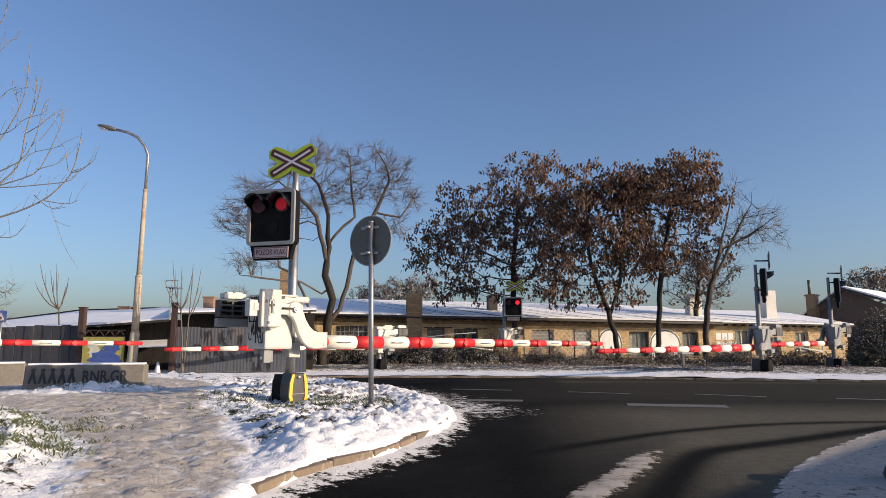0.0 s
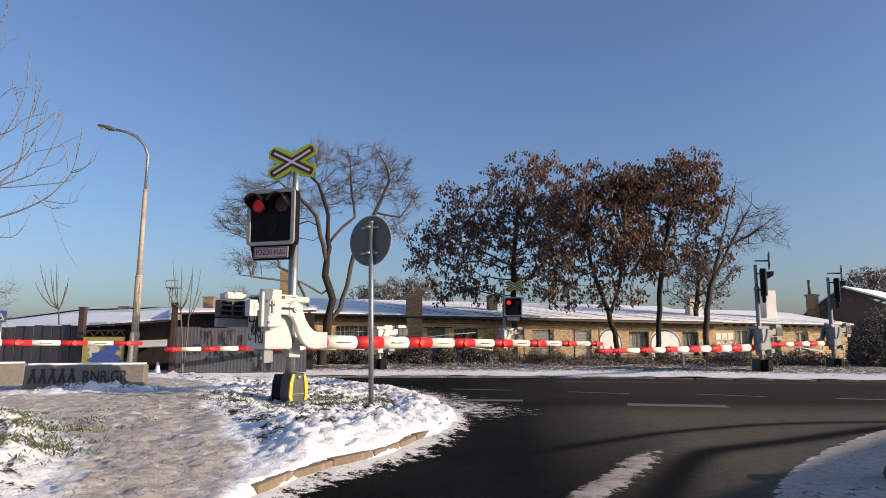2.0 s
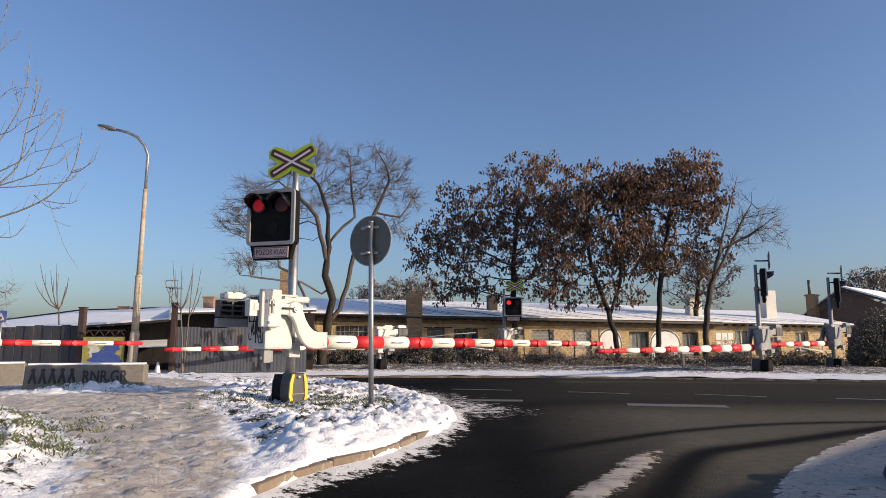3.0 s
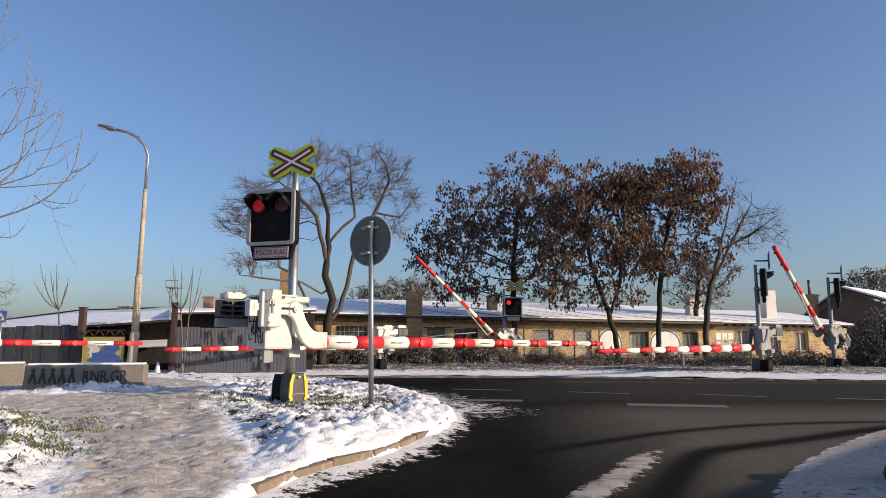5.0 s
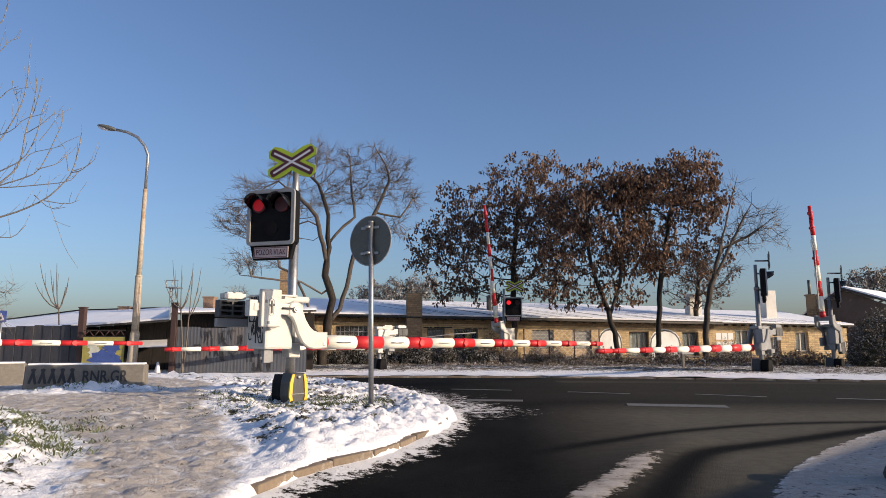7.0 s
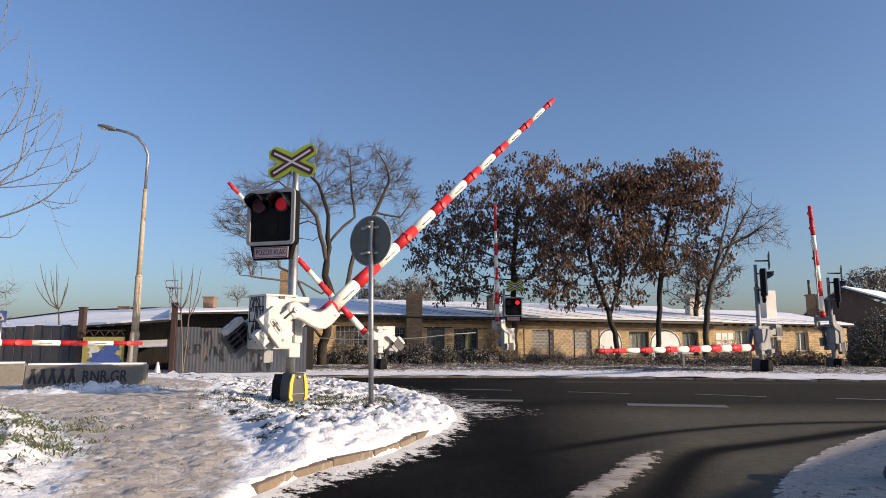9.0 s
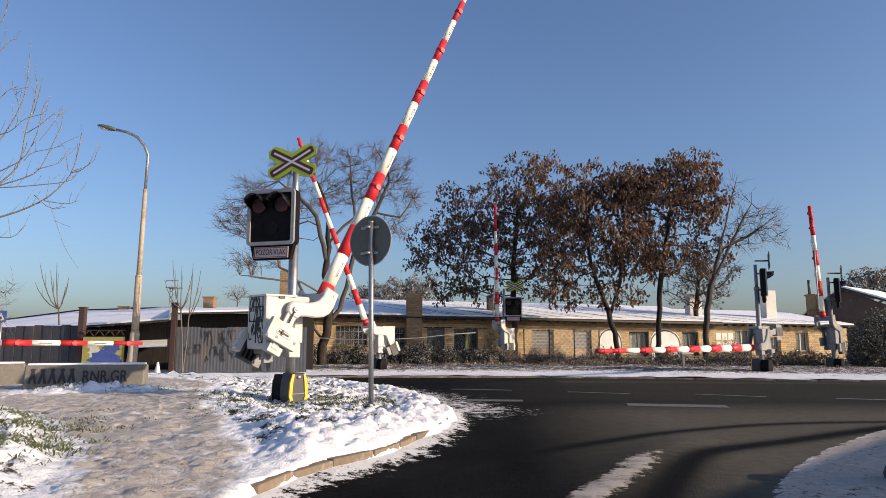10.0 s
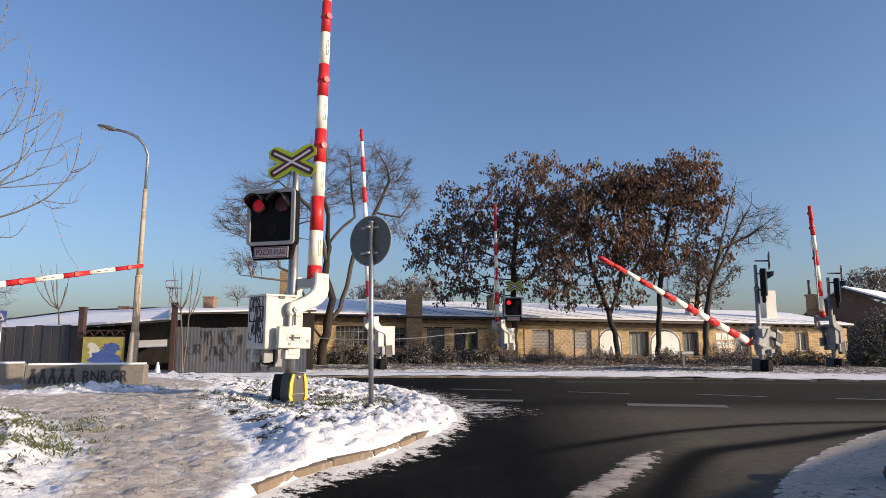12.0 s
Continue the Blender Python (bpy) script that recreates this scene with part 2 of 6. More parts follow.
def snow_over(name, base_dark, base_light, snow=(0.88, 0.885, 0.90), base_rough=0.9, spec=0.3, dirt=(0.33, 0.29, 0.25)):
    """Ground whose attribute snow lays patchy snow over it and whose attribute dirt treads it brown."""
    m, nt, b = blank(name)
    fine = noise_node(nt, 55, 4, 0.7)
    mid = noise_node(nt, 7, 5, 0.65)
    big = noise_node(nt, 0.7, 3, 0.5)
    grit = math_node(nt, "ADD", math_node(nt, "MULTIPLY", fine, 0.6), math_node(nt, "MULTIPLY", noise_node(nt, 120, 3, 0.8), 0.4))
    base = ramp_node(nt, [(0.36, base_dark), (0.60, base_light)], grit)
    for s, lo, hi in ((13, 0.55, 1.0), (34, 0.5, 1.0)):
        base = mix_node(nt, 1.0, base, ramp_node(nt, [(0.38, (lo,) * 3), (0.62, (hi,) * 3)], noise_node(nt, s, 3, 0.7)), "MULTIPLY")
    base = mix_node(nt, ramp_node(nt, [(0.42, (0, 0, 0)), (0.7, (0.55, 0.55, 0.55))], big), base, shade(base_light, 1.25))
    salt = math_node(nt, "MULTIPLY", attr_node(nt, "salt"), math_node(nt, "ADD", mid, 0.45))
    base = mix_node(nt, salt, base, (0.112, 0.102, 0.080))
    base = mix_node(nt, math_node(nt, "MULTIPLY", attr_node(nt, "wet"), 0.85), base, (0.005, 0.005, 0.0055))
    sn = ramp_node(nt, [(0.25, shade(snow, 0.94)), (0.7, snow)], mid)
    tread = ramp_node(nt, [(0.30, shade(dirt, 0.8)), (0.52, shade(dirt, 1.35)), (0.78, (0.52, 0.48, 0.44))], mid)
    dfac = math_node(nt, "MULTIPLY_ADD", mid, 1.5, math_node(nt, "ADD", attr_node(nt, "dirt"), -0.92))
    dmask = ramp_node(nt, [(0.18, (0, 0, 0)), (0.62, (1, 1, 1))], dfac)
    sn = mix_node(nt, dmask, sn, tread)
    speck = ramp_node(nt, [(0.63, (0, 0, 0)), (0.69, (0.85, 0.85, 0.85))], noise_node(nt, 19, 3, 0.6))
    speck = mix_node(nt, 1.0, speck, dmask, "MULTIPLY")
    sn = mix_node(nt, speck, sn, (0.09, 0.065, 0.045))
    patch = 0.0
    for src, k in ((noise_node(nt, 2.6, 3, 0.6), 0.55), (mid, 0.85), (noise_node(nt, 17, 5, 0.7), 0.8), (fine, 0.45)):
        patch = math_node(nt, "ADD", patch, math_node(nt, "MULTIPLY", math_node(nt, "ADD", src, -0.5), k))
    patch = math_node(nt, "ADD", patch, 0.5)
    sfac = math_node(nt, "ADD", attr_node(nt, "snow"), math_node(nt, "ADD", patch, -1.0))
    smask = ramp_node(nt, [(0.02, (0, 0, 0)), (0.10, (1, 1, 1))], sfac)
    nt.links.new(mix_node(nt, smask, base, sn), b.inputs["Base Color"])
    nt.links.new(ramp_node(nt, [(0.0, (base_rough,) * 3), (1.0, (0.7, 0.7, 0.7))], smask), b.inputs["Roughness"])
    b.inputs["Specular IOR Level"].default_value = spec
    h = math_node(nt, "ADD", math_node(nt, "MULTIPLY", fine, 0.35), math_node(nt, "MULTIPLY", smask, math_node(nt, "ADD", mid, 0.6)))
    bp = nt.nodes.new("ShaderNodeBump")
    bp.inputs["Strength"].default_value, bp.inputs["Distance"].default_value = 0.9, 0.035
    nt.links.new(h, bp.inputs["Height"])
    nt.links.new(bp.outputs["Normal"], b.inputs["Normal"])
    return m


M_ASPHALT = snow_over("asphalt_with_snow_remains", (0.004, 0.004, 0.004), (0.0140, 0.0142, 0.0136), snow=(0.76, 0.755, 0.75), spec=0.05)
M_SNOW = snow_over("trodden_snow", (0.055, 0.05, 0.03), (0.12, 0.11, 0.06))
M_VERGE = snow_over("snowy_verge_earth", (0.06, 0.048, 0.035), (0.17, 0.135, 0.10))


def far_steps(lo, hi, step, reach):
    mid = list(np.arange(lo, hi + step / 2, step))
    out, d = [], step
    x = mid[-1]
    while x < reach:
        d *= 1.35
        x += d
        out.append(x)
    left, d, x = [], step, mid[0]
    while x > -reach:
        d *= 1.35
        x -= d
        left.append(x)
    return np.array(left[::-1] + mid + out)


ground = sheet("ground", far_steps(-40, 40, 1.0, 1500), far_steps(-20, 60, 1.0, 1500), lambda x, y: gz_array(x, y) - 0.05, None, M_VERGE,
               [("snow", lambda x, y: 0.62 + 0 * x), ("dirt", lambda x, y: 0.1 + 0 * x)])
tagged(ground, "flat ground with thin snow over brown earth", "ground", kind="structure")


def road_snow(x, y):
    dk = d_kerb(x, y)
    out = -dk  # metres into the road
    s = np.clip(0.50 - 0.62 * out, 0, 1) * (y < 20)
    corner = np.exp(-(((x - 0.35) / 1.5) ** 2 + ((y - 9.9) / 1.6) ** 2)) * 0.60
    lane = np.clip(0.60 - 0.26 * np.abs(out - 0.5), 0, 1) * (y > 9.5) * (x < 0.9)
    s = np.maximum(np.maximum(s, corner), lane)
    dr = d_right(x, y)  # left of the line is road
    s = np.maximum(s, np.clip(0.52 - dr * 8.0, 0, 0.80 + 0.08 * np.sin(x * 2.1 + y * 1.3)))
    dt = np.abs(d_tongue(x, y))
    s = np.maximum(s, np.clip(0.92 - dt * 3.2, 0, 0.78) * np.clip((6.9 - y) / 1.2, 0, 1))
    far = np.clip(0.62 - (20.1 - y - 0.18 * np.clip(x - 4, 0, 9)) * 1.5, 0, 1)
    return np.maximum(np.maximum(s, far), np.clip(0.88 - 1.3 * out, 0, 1) * (y < 13))


RUTS = [side_of(rounded(l)) for l in ([(1.03, 3.76), (1.41, 4.45), (1.73, 5.11), (2.15, 5.9), (2.51, 6.35), (3.07, 6.66), (3.9, 7.16), (4.8, 7.74), (5.6, 8.2), (9, 9.6)],
                                    [(-0.62, 4.2), (-0.33, 4.82), (-0.1, 5.22), (0.17, 5.64), (0.57, 5.96), (1.17, 6.52), (1.71, 6.96), (2.33, 7.46), (2.97, 7.84), (3.82, 8.26), (4.77, 8.48), (5.52, 8.54), (9, 8.7)])]


def road_wet(x, y):
    """Damp black wheel tracks."""
    return np.maximum(*[k * np.exp(-(f(x, y) / wide) ** 4) for f, wide, k in zip(RUTS, (0.115, 0.07), (0.9, 0.6))])


def road_salt(x, y):
    """Dried salt and grit: strong on the side road's mouth, worn away in the wheel tracks."""
    s = np.clip((x - 0.6 - 0.08 * (y - 4)) / 1.8, 0, 1) * np.clip((11.8 - y) / 2.5, 0, 1)
    s = np.maximum(s, 0.30 * np.clip((y - 9) / 3, 0, 1) * np.clip(x / 4, 0, 1))
    s = np.maximum(s, 0.55 * np.exp(-((y - 17.6 + 0.12 * (x - 4)) / 0.8) ** 2) * (x > 3))
    for f, wide in zip(RUTS, (0.16, 0.12)):
        s = s * (1 - 0.92 * np.exp(-(f(x, y) / wide) ** 2))
    return s


def road_dirt_and_shade(x, y):
    # 0.74 right of RIGHT_SNOW: dirty slush, its colour also darkened to deepen the shade
    return np.clip(0.12 * (d_kerb(x, y) < -0.5) + 0.82 * np.exp(-(d_tongue(x, y) / 0.6) ** 2), 0, 1) * (d_right(x, y) > 0.15) + 0.08 + 0.74 * (d_right(x, y) < 0)


XR, YR = np.arange(-26, 26.01, 0.11), np.concatenate([np.arange(-14, 1.5, 0.5), np.arange(1.5, 22.0, 0.09)])


def road_height(x, y):
    out = -d_kerb(x, y)
    near_kerb = np.exp(-(np.clip(out, 0, 9) / 0.22) ** 2) * (y < 14)
    berm = np.exp(-(d_tongue(x, y) / 0.25) ** 2) * (y < 7.0)
    right = np.clip(-d_right(x, y), 0, 1)
    return gz_array(x, y) + near_kerb * 0.06 + berm * 0.03 + right * (0.05 + 0.10 * np.abs(vnoise(x, y, 2.5, 3, 8.0)))


road = sheet("road", XR, YR, road_height, lambda x, y: d_kerb(x, y) < 0.1, M_ASPHALT, [("snow", road_snow), ("dirt", road_dirt_and_shade), ("salt", road_salt), ("wet", road_wet)])
tagged(road, "dark worn asphalt road with slushy snow remains", "road", kind="structure")


def bank_height(x, y):
    on_path = (d_pathl(x, y) > 0) & (d_pathr(x, y) < 0)
    edge = np.minimum(np.abs(d_pathl(x, y)), np.abs(d_pathr(x, y)))
    depth_in = np.where(on_path, 0.0, np.clip(edge / 0.35, 0, 1))
    lumps = np.abs(vnoise(x, y, 1.5, 2)) * 0.10 + (0.5 - np.abs(vnoise(x, y, 5.5, 2, 5.0))) * 0.17 + vnoise(x, y, 12.0, 2, 7.0) * 0.06
    dk = d_kerb(x, y)
    rise = 0.11 + 0.05 * np.clip(dk / 0.8, 0, 1)
    flat = vnoise(x, y, 3.0, 2, 9.0) * 0.045 + np.abs(vnoise(x, y, 9.0, 2, 4.0)) * 0.06
    pile = 0.11 * np.exp(-(((x + 5.9) / 0.85) ** 2 + ((y - 11.42 - 0.24 * (x + 6.1)) / 0.36) ** 2)) * (1 + 1.2 * vnoise(x, y, 3.5, 3, 2.0) + 1.5 * np.abs(vnoise(x, y, 7.0, 2, 12.0)))
    fade = np.clip(dk / 0.30, 0, 1)
    brim = 0.02 + 0.15 * vnoise(x, y, 1.0, 2, 6.0) + 0.02 * np.clip((5.3 - y) / 0.4, -1, 1) * (y < 9)
    over = np.clip((brim - dk) / 0.20, 0, 1)
    over = over * over * (3 - 2 * over)
    return gz_array(x, y) - over * 0.19 + rise + flat + pile + depth_in * (lumps * fade + 0.03) - 0.14 * np.exp(-(((x + 2.42) / 0.48) ** 2 + ((y - 10.15) / 0.55) ** 2)) - 0.13 * np.clip(d_pathr(x, y) / 0.5, 0, 1) * np.clip(dk / 0.7, 0, 1) * np.clip((y - 6.5) / 2, 0, 1)


def bank_snow(x, y):
    return 1.0 + 0 * x - (0.295 + 0.55 * np.clip(vnoise(x, y, 2.2, 3, 3.0), -0.4, 0.5)) * ((d_pathl(x, y) < 0) | (d_pathr(x, y) > 0)) * np.clip(d_kerb(x, y) / 0.6, 0, 1)


def bank_dirt(x, y):
    on_path = np.minimum(d_pathl(x, y), -d_pathr(x, y)) + 0.35 * vnoise(x, y, 1.3, 3, 14.0)
    return np.clip(0.12 + on_path * 3.0, 0, 0.76) * (1 - 0.95 * np.exp(-(((x + 6.1) / 1.4) ** 2 + ((y - 11.4 - 0.24 * (x + 6.1)) / 0.55) ** 2)))


def bank(name, xs, ys, inside):
    ob = sheet(name, xs, ys, bank_height, lambda x, y: (d_kerb(x, y) > -0.32) & inside(x, y), M_SNOW, [("snow", bank_snow), ("dirt", bank_dirt)])
    return tagged(ob, "trampled snow on the pavement and lumpy snow-covered grass", "snow", kind="structure")


bank("pavement", np.arange(-9.0, 0.35, 0.038), np.arange(2.5, 15.5, 0.038), lambda x, y: y > 0)
bank("pavement_far", np.arange(-30.0, 0.3, 0.15), np.arange(-6, 20.5, 0.15), lambda x, y: (x < -9.0) | (y < 2.5) | (y > 15.5))


# ---- kerb stones ----
M_KERB = surface("worn_kerb_stone", (0.22, 0.165, 0.115), 0.85, grain=22, wear=4, vary=0.2, dirt=(0.62, 0.60, 0.58), dirt_amount=0.7, bump=0.4, pick=0.3)
kerb = thing("kerb", Matrix.Identity(4), "row of brownish kerb stones half buried in snow", "kerb", kind="structure")
kb = bmesh.new()
box(kb, 0, 0, 0, 0.485, 0.13, 0.22, bevel=0.014)
kerb_mesh = bpy.data.meshes.new("kerb_stone")
kb.to_mesh(kerb_mesh)
kb.free()
kerb_mesh.materials.append(M_KERB)
run = dense(KERB_LINE, 0.02)
acc, last = 0.0, run[0]
marks = []
for p in run[1:]:
    acc += float(np.linalg.norm(p - last))
    last = p
    if acc >= 0.5 * (len(marks) + 1):
        marks.append(p)
for a, b in zip(marks, marks[1:]):
    if a[0] < -12:
        break
    c, d = (a + b) / 2, b - a
    st = new("kerb_stone", kerb_mesh)
    st.parent = kerb
    st.matrix_basis = pose(float(c[0]), float(c[1]), gz(c[0], c[1]) - 0.004 + random.uniform(-0.008, 0.008), random.uniform(-2, 2), random.uniform(-1.5, 1.5), math.degrees(math.atan2(d[1], d[0])))

# ---- road markings ----
M_MARK = surface("worn_white_marking", (0.12, 0.122, 0.115), 0.8, grain=30, wear=9, vary=0.25, dirt=(0.07, 0.065, 0.06), dirt_amount=0.9, bump=0.1)
for ends, w in ((((2.94, 10.79), (4.40, 10.47)), 0.42), (((2.52, 13.62), (3.63, 13.11)), 0.11), (((4.84, 12.97), (5.90, 12.31)), 0.13), (((6.96, 11.95), (8.15, 11.39)), 0.15), (((0.19, 14.51), (1.44, 14.18)), 0.11),
                (((-2.40, 15.53), (-1.07, 15.24)), 0.11), (((0.40, 11.61), (1.36, 11.50)), 0.30)):
    a, b = Vector((*ends[0], 0)), Vector((*ends[1], 0))
    d = b - a
    m = Matrix.Translation((a + b) / 2) @ pose(0, 0, 0, 0, 0, math.degrees(math.atan2(d.y, d.x)))
    bm = bmesh.new()
    box(bm, 0, 0, gz((a.x + b.x) / 2, (a.y + b.y) / 2) + 0.006, d.length, w, 0.006)
    ob = link("road_marking", bm, M_MARK)
    ob.matrix_basis = m
    tagged(ob, "worn white line on the asphalt", "road marking", "road markings", "structure")

# ---- snowy strip beyond the road, with its kerb ----
FAR_EDGE = [(-40, 21.6), (-12, 20.6), (-2, 20.05), (3.6, 19.9), (8.0, 18.5), (11.4, 17.3), (16, 15.9), (40, 9.5)]
d_far = side_of(rounded(FAR_EDGE))
strip = sheet("verge", np.arange(-26, 26, 0.12), np.arange(9, 33, 0.12),
              lambda x, y: gz_array(x, y) + 0.06 + 0.05 * vnoise(x, y, 1.3, 3) + 0.10 * np.clip(d_far(x, y) - 2.0, 0, 3) / 3, lambda x, y: (d_far(x, y) > 0.02) & (y < 32.8) & (y > 14), M_VERGE,
              [("snow", lambda x, y: np.clip(0.98 - 0.17 * np.clip(d_far(x, y) - 0.9, 0, 9), 0.50, 1)), ("dirt", lambda x, y: 0.15 + 0 * x)])
tagged(strip, "snow-covered verge with brown earth showing through", "verge", kind="structure")
run = dense(rounded(FAR_EDGE), 0.05)
run = run[(run[:, 0] > -14) & (run[:, 0] < 19)]
far_kerb = thing("kerb", Matrix.Identity(4), "low dark kerb along the far side of the road", "kerb", kind="structure")
kb = bmesh.new()
box(kb, 0, 0, 0, 0.98, 0.14, 0.2, bevel=0.014)
far_mesh = bpy.data.meshes.new("kerb_stone")
kb.to_mesh(far_mesh)
kb.free()
far_mesh.materials.append(M_KERB)
for a, b in zip(run[::20], run[20::20]):
    c, d = (a + b) / 2, b - a
    st = new("kerb_stone", far_mesh)
    st.parent = far_kerb
    st.matrix_basis = pose(float(c[0]), float(c[1]), gz(c[0], c[1]) - 0.06, 0, 0, math.degrees(math.atan2(d[1], d[0])))

# ---- grass through the snow ----
M_GRASS = surface("winter_grass", (0.15, 0.18, 0.06), 0.7, grain=4, vary=0.5, dirt=(0.22, 0.19, 0.09), dirt_amount=0.7, bump=0, island=0.5)


def bank_z(x, y):
    return float(bank_height(np.array([x]), np.array([y]))[0])


def grass(name, label, seed, spots, tufts, blades):
    rng = np.random.default_rng(seed)
    v, f = [], []
    for _ in range(tufts):
        cx, cy, rx, ry = spots[rng.integers(len(spots))]
        x, y = cx + rng.normal() * rx, cy + rng.normal() * ry
        if d_kerb(np.array([x]), np.array([y]))[0] < 0.15:
            continue
        z = bank_z(x, y) - 0.02
        for _ in range(blades):
            a, l = rng.uniform(0, 6.28), rng.uniform(0.025, 0.075)
            lean = rng.uniform(0.6, 1.5)
            p = np.array((x + rng.normal() * 0.05, y + rng.normal() * 0.05, z))
            tip_ = p + np.array((math.cos(a) * l * lean, math.sin(a) * l * lean, l * 0.65))
            mid = (p + tip_) / 2 + np.array((0, 0, l * 0.15))
            s = np.array((-math.sin(a), math.cos(a), 0)) * rng.uniform(0.003, 0.006)
            b = len(v)
            v += [p - s, p + s, mid + s, mid - s, tip_]
            f += [(b, b + 1, b + 2, b + 3), (b + 3, b + 2, b + 4)]
    me = bpy.data.meshes.new(name)
    me.from_pydata([tuple(q) for q in v], [], f)
    me.materials.append(M_GRASS)
    return tagged(new(name, me), label, "grass", kind="stuff")


grass("grass", "green winter grass poking through the snow", 61, [(-2.2, 10.0, 0.5, 0.35), (-1.5, 10.1, 0.3, 0.3), (-2.9, 10.4, 0.4, 0.5), (-2.2, 8.6, 0.35, 0.6), (-3.1, 11.2, 0.4, 0.4), (-1.7, 9.2, 0.6, 0.8), (-1.2, 9.3, 0.3, 0.3)], 620, 16)
grass("grass", "green winter grass poking through the snow", 62, [(-4.6, 7.0, 0.5, 0.5), (-3.4, 5.5, 0.3, 0.6), (-3.9, 6.3, 0.4, 0.4), (-4.4, 6.0, 0.5, 0.6), (-5.2, 7.6, 0.4, 0.4), (-3.1, 5.0, 0.2, 0.3)], 520, 16)
grass("grass", "green winter grass by the concrete barrier", 63, [(-5.9, 11.5, 0.35, 0.15), (-6.6, 11.3, 0.3, 0.15), (-5.2, 11.9, 0.25, 0.2)], 140, 12)

# ---- plain wall out of view, added to cast shade on the right-hand snow ----
bm = bmesh.new()
box(bm, 0, 0, 0.895, 17, 0.25, 1.79)
bm_wall = link("garden_wall", bm, M_KERB)
bm_wall.matrix_basis = pose(6.63, 0.95, 0, 0, 0, 42.8)
tagged(bm_wall, "plain low wall, added out of view to cast shade on the snow", "wall", kind="structure")


# ---- buildings ----
M_OCHRE = surface("ochre_brick_and_render", (0.68, 0.48, 0.26), 0.85, grain=9, wear=0.9, vary=0.3, dirt=(0.22, 0.14, 0.08), dirt_amount=0.55, bump=0.5, dist=0.02, bricks=True)
M_PILASTER = surface("weathered_brick_pier", (0.36, 0.24, 0.14), 0.85, grain=12, wear=1.4, vary=0.3, dirt=(0.12, 0.09, 0.06), dirt_amount=0.6, bump=0.5, dist=0.02, bricks=True)
M_ROOFSNOW = surface("roof_snow", (0.88, 0.89, 0.91), 0.7, grain=6, wear=0.8, vary=0.05, dirt=(0.40, 0.40, 0.43), dirt_amount=0.35, bump=0.3, stretch=(1, 0.25, 1), dist=0.02)
M_TARPAPER = surface("dark_roof_edge", (0.05, 0.045, 0.04), 0.8, grain=10, vary=0.3, bump=0.3)
M_DARKWOOD = surface("dark_timber", (0.03, 0.024, 0.02), 0.8, grain=20, wear=2, vary=0.35, bump=0.4, stretch=(1, 1, 0.2), island=0.35)
M_FRAME = surface("grey_window_frame", (0.16, 0.14, 0.12), 0.6, vary=0.2, bump=0.05)
M_BLIND = surface("pale_curtain", (0.58, 0.56, 0.53), 0.8, grain=6, vary=0.25, bump=0.1, stretch=(8, 1, 0.3))
M_ROOM = surface("dark_room", (0.02, 0.018, 0.016), 0.9, vary=0.3, bump=0)
M_GRAF_WHITE = surface("white_sprayed_paint", (0.84, 0.83, 0.80), 0.7, grain=5, wear=2.5, vary=0.1, dirt=(0.45, 0.42, 0.38), dirt_amount=0.5, bump=0.1)
M_GRAF_RED = surface("red_sprayed_paint", (0.30, 0.04, 0.04), 0.7, grain=5, wear=2.5, vary=0.3, dirt=(0.35, 0.28, 0.2), dirt_amount=0.7, bump=0.1)
M_GRAF_DARK = surface("black_sprayed_paint", (0.03, 0.03, 0.035), 0.7, vary=0.2, bump=0)
M_ZINC = surface("weathered_corrugated_sheet", (0.058, 0.066, 0.082), 0.65, 0.0, grain=10, wear=1.6, vary=0.18, dirt=(0.13, 0.10, 0.08), dirt_amount=0.6, bump=0.2, stretch=(1, 1, 0.25))
M_DARKFENCE = surface("dark_painted_boards", (0.035, 0.037, 0.045), 0.75, grain=9, wear=1.4, vary=0.25, dirt=(0.12, 0.10, 0.09), bump=0.2, stretch=(1, 1, 0.25))
M_BROWNPOST = surface("dark_red_brown_post", (0.055, 0.028, 0.024), 0.75, grain=12, vary=0.3, bump=0.2)
M_PIER = surface("pinkish_brick_pier", (0.62, 0.44, 0.29), 0.85, grain=12, wear=2, vary=0.25, dirt=(0.3, 0.2, 0.13), dirt_amount=0.5, bump=0.4, bricks=True)
M_CHIMNEY = surface("brick_chimney", (0.27, 0.17, 0.12), 0.85, grain=14, wear=3, vary=0.3, dirt=(0.15, 0.1, 0.08), bump=0.4)
M_WHITEWALL = surface("whitewashed_chimney", (0.66, 0.63, 0.57), 0.8, grain=8, wear=2, vary=0.12, dirt=(0.35, 0.3, 0.25), bump=0.2)
M_CONCRETE = surface("weathered_concrete", (0.18, 0.163, 0.138), 0.85, grain=14, wear=2.2, vary=0.2, dirt=(0.16, 0.13, 0.10), dirt_amount=0.5, bump=0.3)


M_SHUTTER = surface("grey_shutter", (0.30, 0.29, 0.27), 0.7, grain=20, wear=3, vary=0.15, bump=0.1)
M_CLOTH = surface("yellow_green_cloth", (0.55, 0.50, 0.08), 0.8, grain=8, wear=4, vary=0.3, dirt=(0.15, 0.2, 0.04), bump=0.2)
M_GRAF_GREY = surface("grey_sprayed_paint", (0.16, 0.155, 0.15), 0.7, vary=0.2, bump=0)


def glass_material():
    m, nt, b = blank("window_glass")
    b.inputs["Base Color"].default_value = (0.6, 0.65, 0.65, 1)
    b.inputs["Roughness"].default_value = 0.05
    b.inputs["Transmission Weight"].default_value = 0.9
    b.inputs["IOR"].default_value = 1.45
    return m


M_GLASS = glass_material()


